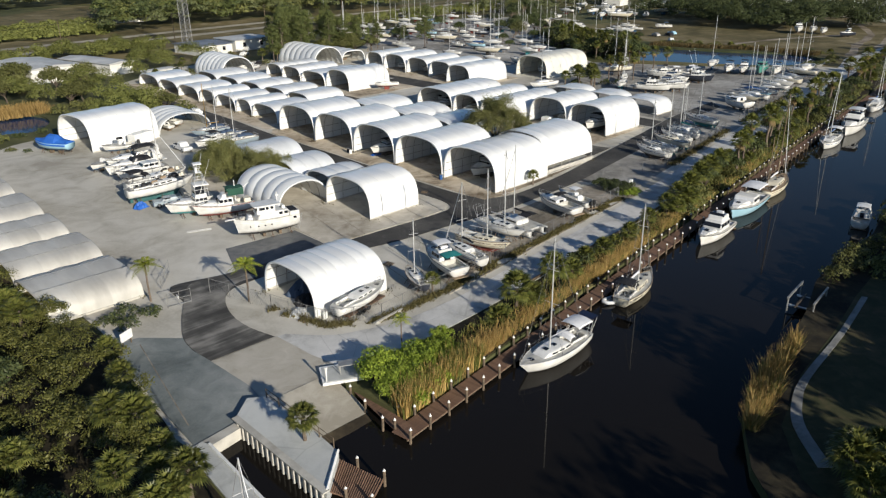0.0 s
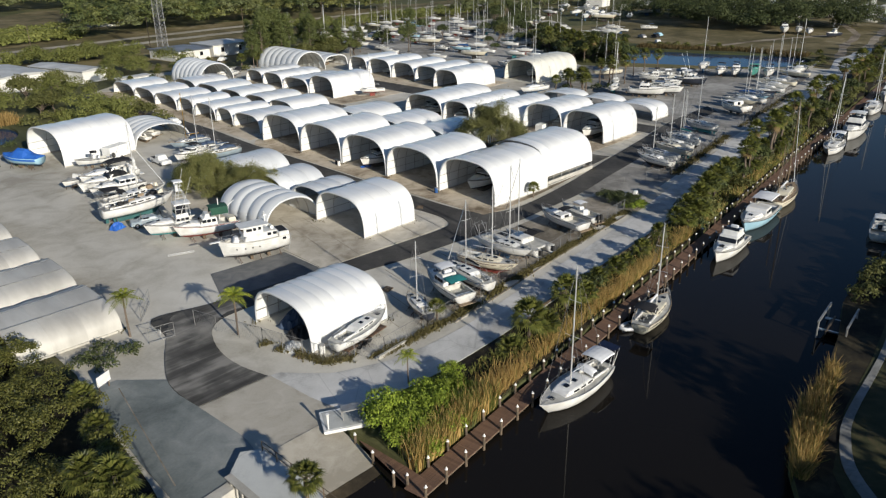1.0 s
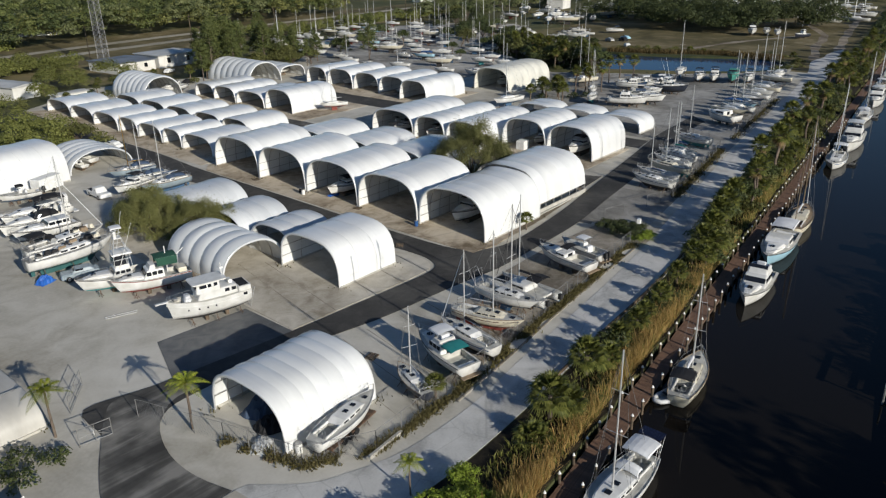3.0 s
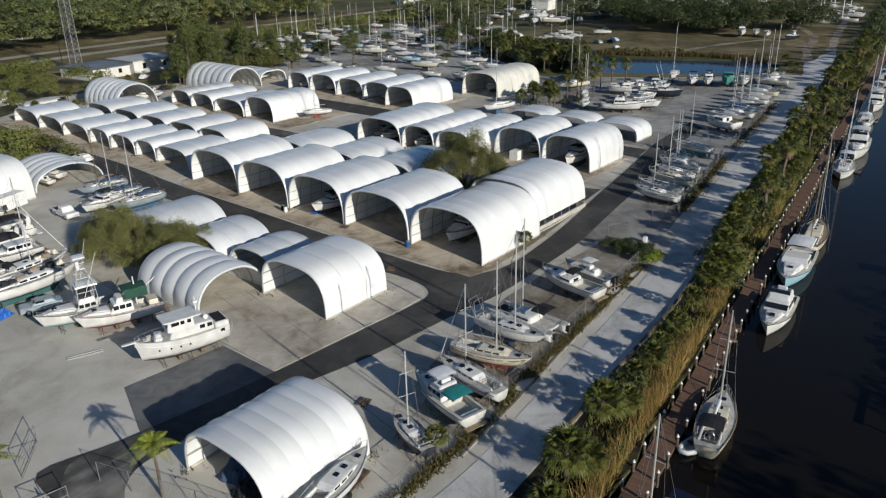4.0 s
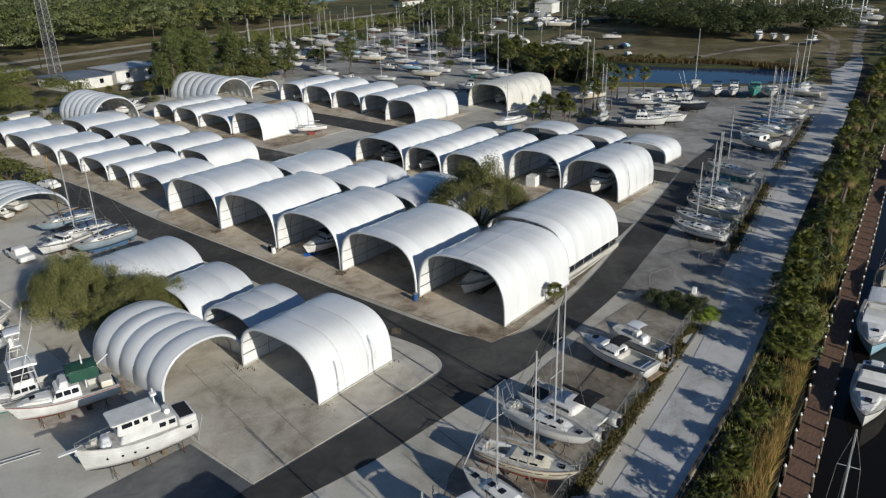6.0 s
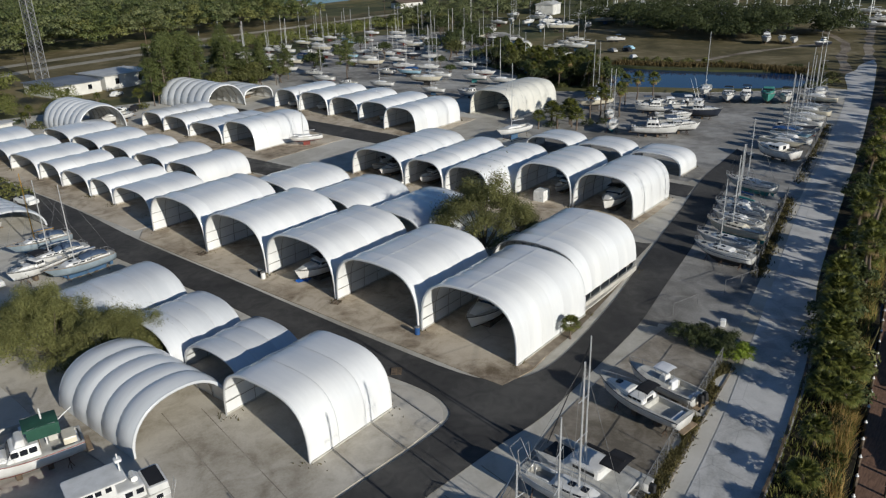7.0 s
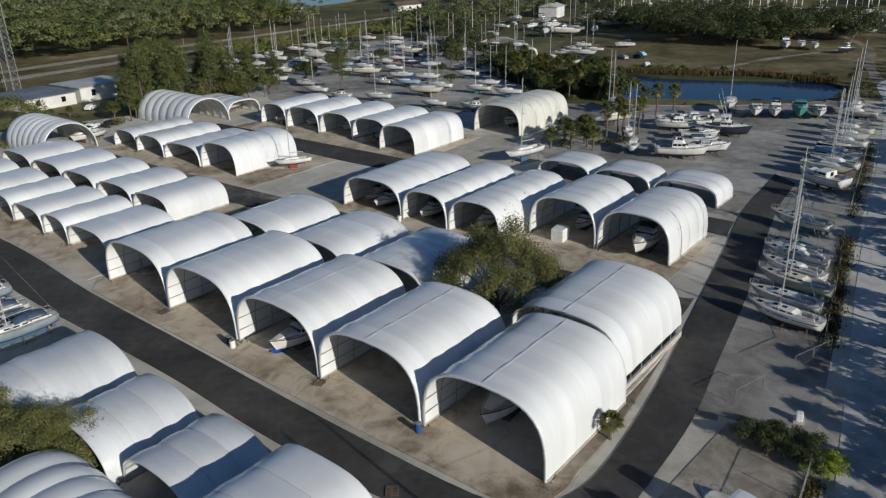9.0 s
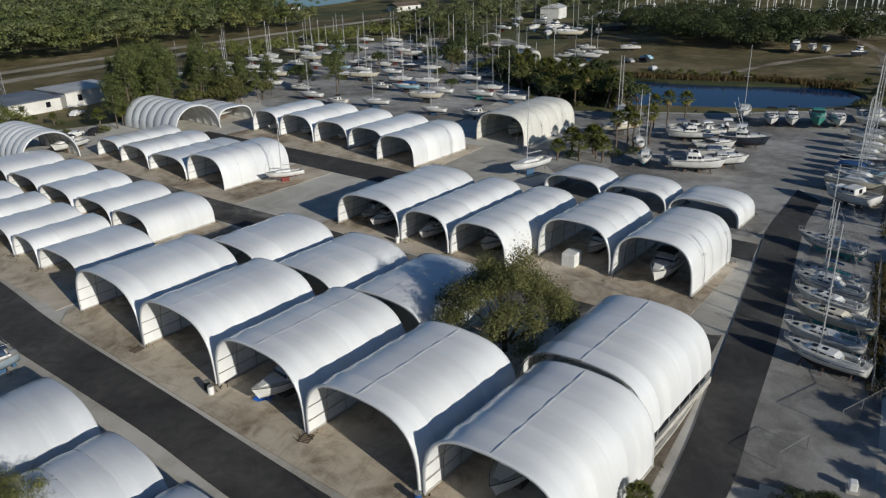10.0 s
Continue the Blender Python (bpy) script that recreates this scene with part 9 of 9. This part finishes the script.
for i in range(30):
    x, y = pick.uniform(84, 124), pick.uniform(214, 262)
    if (80 < x < 100 and y > 236) or x > 112 and y > 246:
        continue
    put(pick.choice([bush2, bush, sabal]), x, y, 0, pick.uniform(0.5, 0.9))


def woods(name, spots, h, r, label, mat, per=9.0, leaf=0.5, clumps=5, wild=0.22):
    """A far wood as one mass of leafy crowns with uneven tops."""
    blobs = []
    for x, y in spots:
        hh = h * RNG.uniform(0.6, 1.3)
        rr = r * RNG.uniform(0.75, 1.25)
        blobs.append((x, y, hh - rr * 0.55, rr * 0.72))
        for k in range(clumps):
            a = k * 6.283 / clumps + RNG.uniform(-0.5, 0.5)
            blobs.append((x + rr * 0.62 * math.cos(a), y + rr * 0.62 * math.sin(a), hh * RNG.uniform(0.5, 0.78) - rr * 0.2, rr * RNG.uniform(0.34, 0.52)))
    pts, out = clump_points(blobs, per, 0.8, True)
    pts[:, 2] = np.maximum(pts[:, 2], 0.1)
    ob = new(name, leaf_mesh(name, pts, out, leaf, mat, 0.6, wild))
    return tagged(ob, label, "woods", "", "stuff")


def scatter(n, x0, x1, y0, y1, keep, apart=0.0):
    out, tries = [], 0
    while len(out) < n and tries < 30 * n:
        tries += 1
        x, y = RNG.uniform(x0, x1), RNG.uniform(y0, y1)
        if keep(x, y) and not (apart and near_any(x, y, out, apart)):
            out.append((x, y))
    return out


def road_y(x):
    return highway_y(x)


def in_lake(x, y):
    return y > np.interp(x, [200, 322, 348, 372, 440, 620], [740, 590, 492, 444, 454, 530]) and 240 < x < 640


def wood_here(x, y):
    return y > road_y(x) + 31 and not in_lake(x, y) and not (x > 320 and y < 440 and x > 0.78 * y) and not (50 < x < 120 + (y - 343) * 0.385 and y < 532)


crowns = scatter(820, -20, 430, 343, 425, wood_here, 5.6)
for k, (mat, hh, label) in enumerate((("leaf_wood", 12.5, "dense green wood beyond the highway"), ("leaf_pine", 14.0, "tall green trees in the wood beyond the highway"), ("leaf_dark", 15.5, "tall dark pines in the wood beyond the highway"), ("leaf_olive", 10.5, "paler olive trees in the wood beyond the highway"))):
    woods("woods", crowns[k::4], hh, 4.8, label, M[mat], 11.0, 0.50, 4, 0.30)
woods("woods", scatter(520, -60, 470, 420, 660, wood_here, 8.0), 14, 7.0, "dense dark green wood in the distance", M["leaf_wood"], 4.6, 0.85, 4, 0.30)
woods("scrub", scatter(210, 40, 150, 349, 402, lambda x, y: y > road_y(x) + 30 and x < 122 + (y - 343) * 0.385, 3.6), 3.6, 3.4, "low olive scrub in front of the sandy clearing", M["leaf_scrub"], 9, 0.5, 4, 0.3)
woods("scrub", scatter(300, -60, 330, 252, 345, lambda x, y: (road_y(x) - 34 < y < road_y(x) - 8 and (x < 118 or x > 205)) or (y < road_y(x) - 12 and x < 60 and y > 250)), 4.4, 3.2, "low green scrub along the highway", M["leaf_scrub"], 20, 0.32, 4, 0.32)
woods("woods", scatter(135, 314, 378, 100, 220, lambda x, y: x > 318 + abs(y - 150) * 0.25 and not (x < 352 and (y > 185 or y < 118)), 5.4), 10.5, 5.6, "dark live oaks along the dry field", M["leaf_dark"], 16, 0.36, 5, 0.35)
woods("woods", scatter(150, 420, 660, 60, 420, lambda x, y: x > 520 or (y > 255 and x > 425), 9.0), 13, 6.5, "dark wood behind the far marina", M["leaf_wood"], 7, 0.7)
woods("scrub", scatter(130, 300, 640, 60, 112, lambda x, y: abs(y - (dock_y(x) + 5)) < 6), 5.5, 3.2, "dense bank vegetation along the far canal", M["leaf_dark"], 14, 0.45, 3)
woods("woods", scatter(60, 300, 420, 262, 320, lambda x, y: y < road_y(x) - 8, 5.0), 9, 4.6, "dark trees beyond the boat yard", M["leaf_wood"], 12, 0.5)
# the mangrove thicket, one closed mass of overlapping crowns
thicket += [(6, 64), (8, 66), (5, 68), (8.2, 69.4), (3, 66), (6.6, 72), (4.5, 72), (2, 70), (6.2, 75), (3, 76), (6.6, 79), (5, 82), (1, 74), (0, 79), (6.6, 84), (4, 87), (8.6, 62.6), (6.2, 61)]
blobs = []
for x, y in thicket:
    q = RNG.uniform(0.6, 0.95)
    for k in range(9):
        a, d = k * 2.4 + RNG.uniform(0, 1), math.sqrt((k + 0.5) / 9) * 2.3 * q
        blobs.append((x + d * math.cos(a), y + d * math.sin(a), q * (4.2 - 0.33 * d * d) * RNG.uniform(0.5, 1.0), q * RNG.uniform(0.7, 1.25)))
pts, out = clump_points(blobs, 190, 0.35)
pts[:, 2] = np.maximum(pts[:, 2], -0.2)
tagged(new("mangrove_thicket", leaf_mesh("mangrove_thicket", pts, out, 0.11, M["leaf_mangrove"], 0.5, 0.5)), "dense olive-green mangrove thicket on the near bank", "mangroves", "", "stuff")
# scrub trees round the small pond, and a tall wood behind the far lawn
woods("scrub", scatter(60, 2, 112, 196, 292, lambda x, y: not (46 < x < 92 and 222 < y < 266) and not (x > 66 and y < 216) and not (10 < x < 46 and y < 200), 5.5), 5.6, 4.2, "olive-green scrub trees round the sheds", M["leaf_scrub"], 52, 0.20, 5, 0.32)
woods("scrub", [(60.5, 166), (63.5, 170), (60, 174), (65, 177), (61, 181), (64.5, 186), (56, 170), (55, 178), (59, 188)], 5.4, 3.6, "olive-green bushes beside the lane", M["leaf_scrub"], 60, 0.2, 5, 0.45)
woods("woods", scatter(60, 20, 150, -60, -16, lambda x, y: True, 7.5), 14, 6.5, "tall dark wood behind the far lawn", M["leaf_wood"], 6, 0.55, 5, 0.3)
# weeds and litter caught round the feet of the shelters
feet = np.array(FEET)
p = feet[RNG.integers(0, len(feet), 4200)] + RNG.normal(0, 0.55, (4200, 2))
blades("weeds", np.concatenate([p, np.full((4200, 1), 0.05)], 1), 0.28, 0.05, M["leaf_weed"], "dry weeds round the shelter feet", "weeds", 0.6)
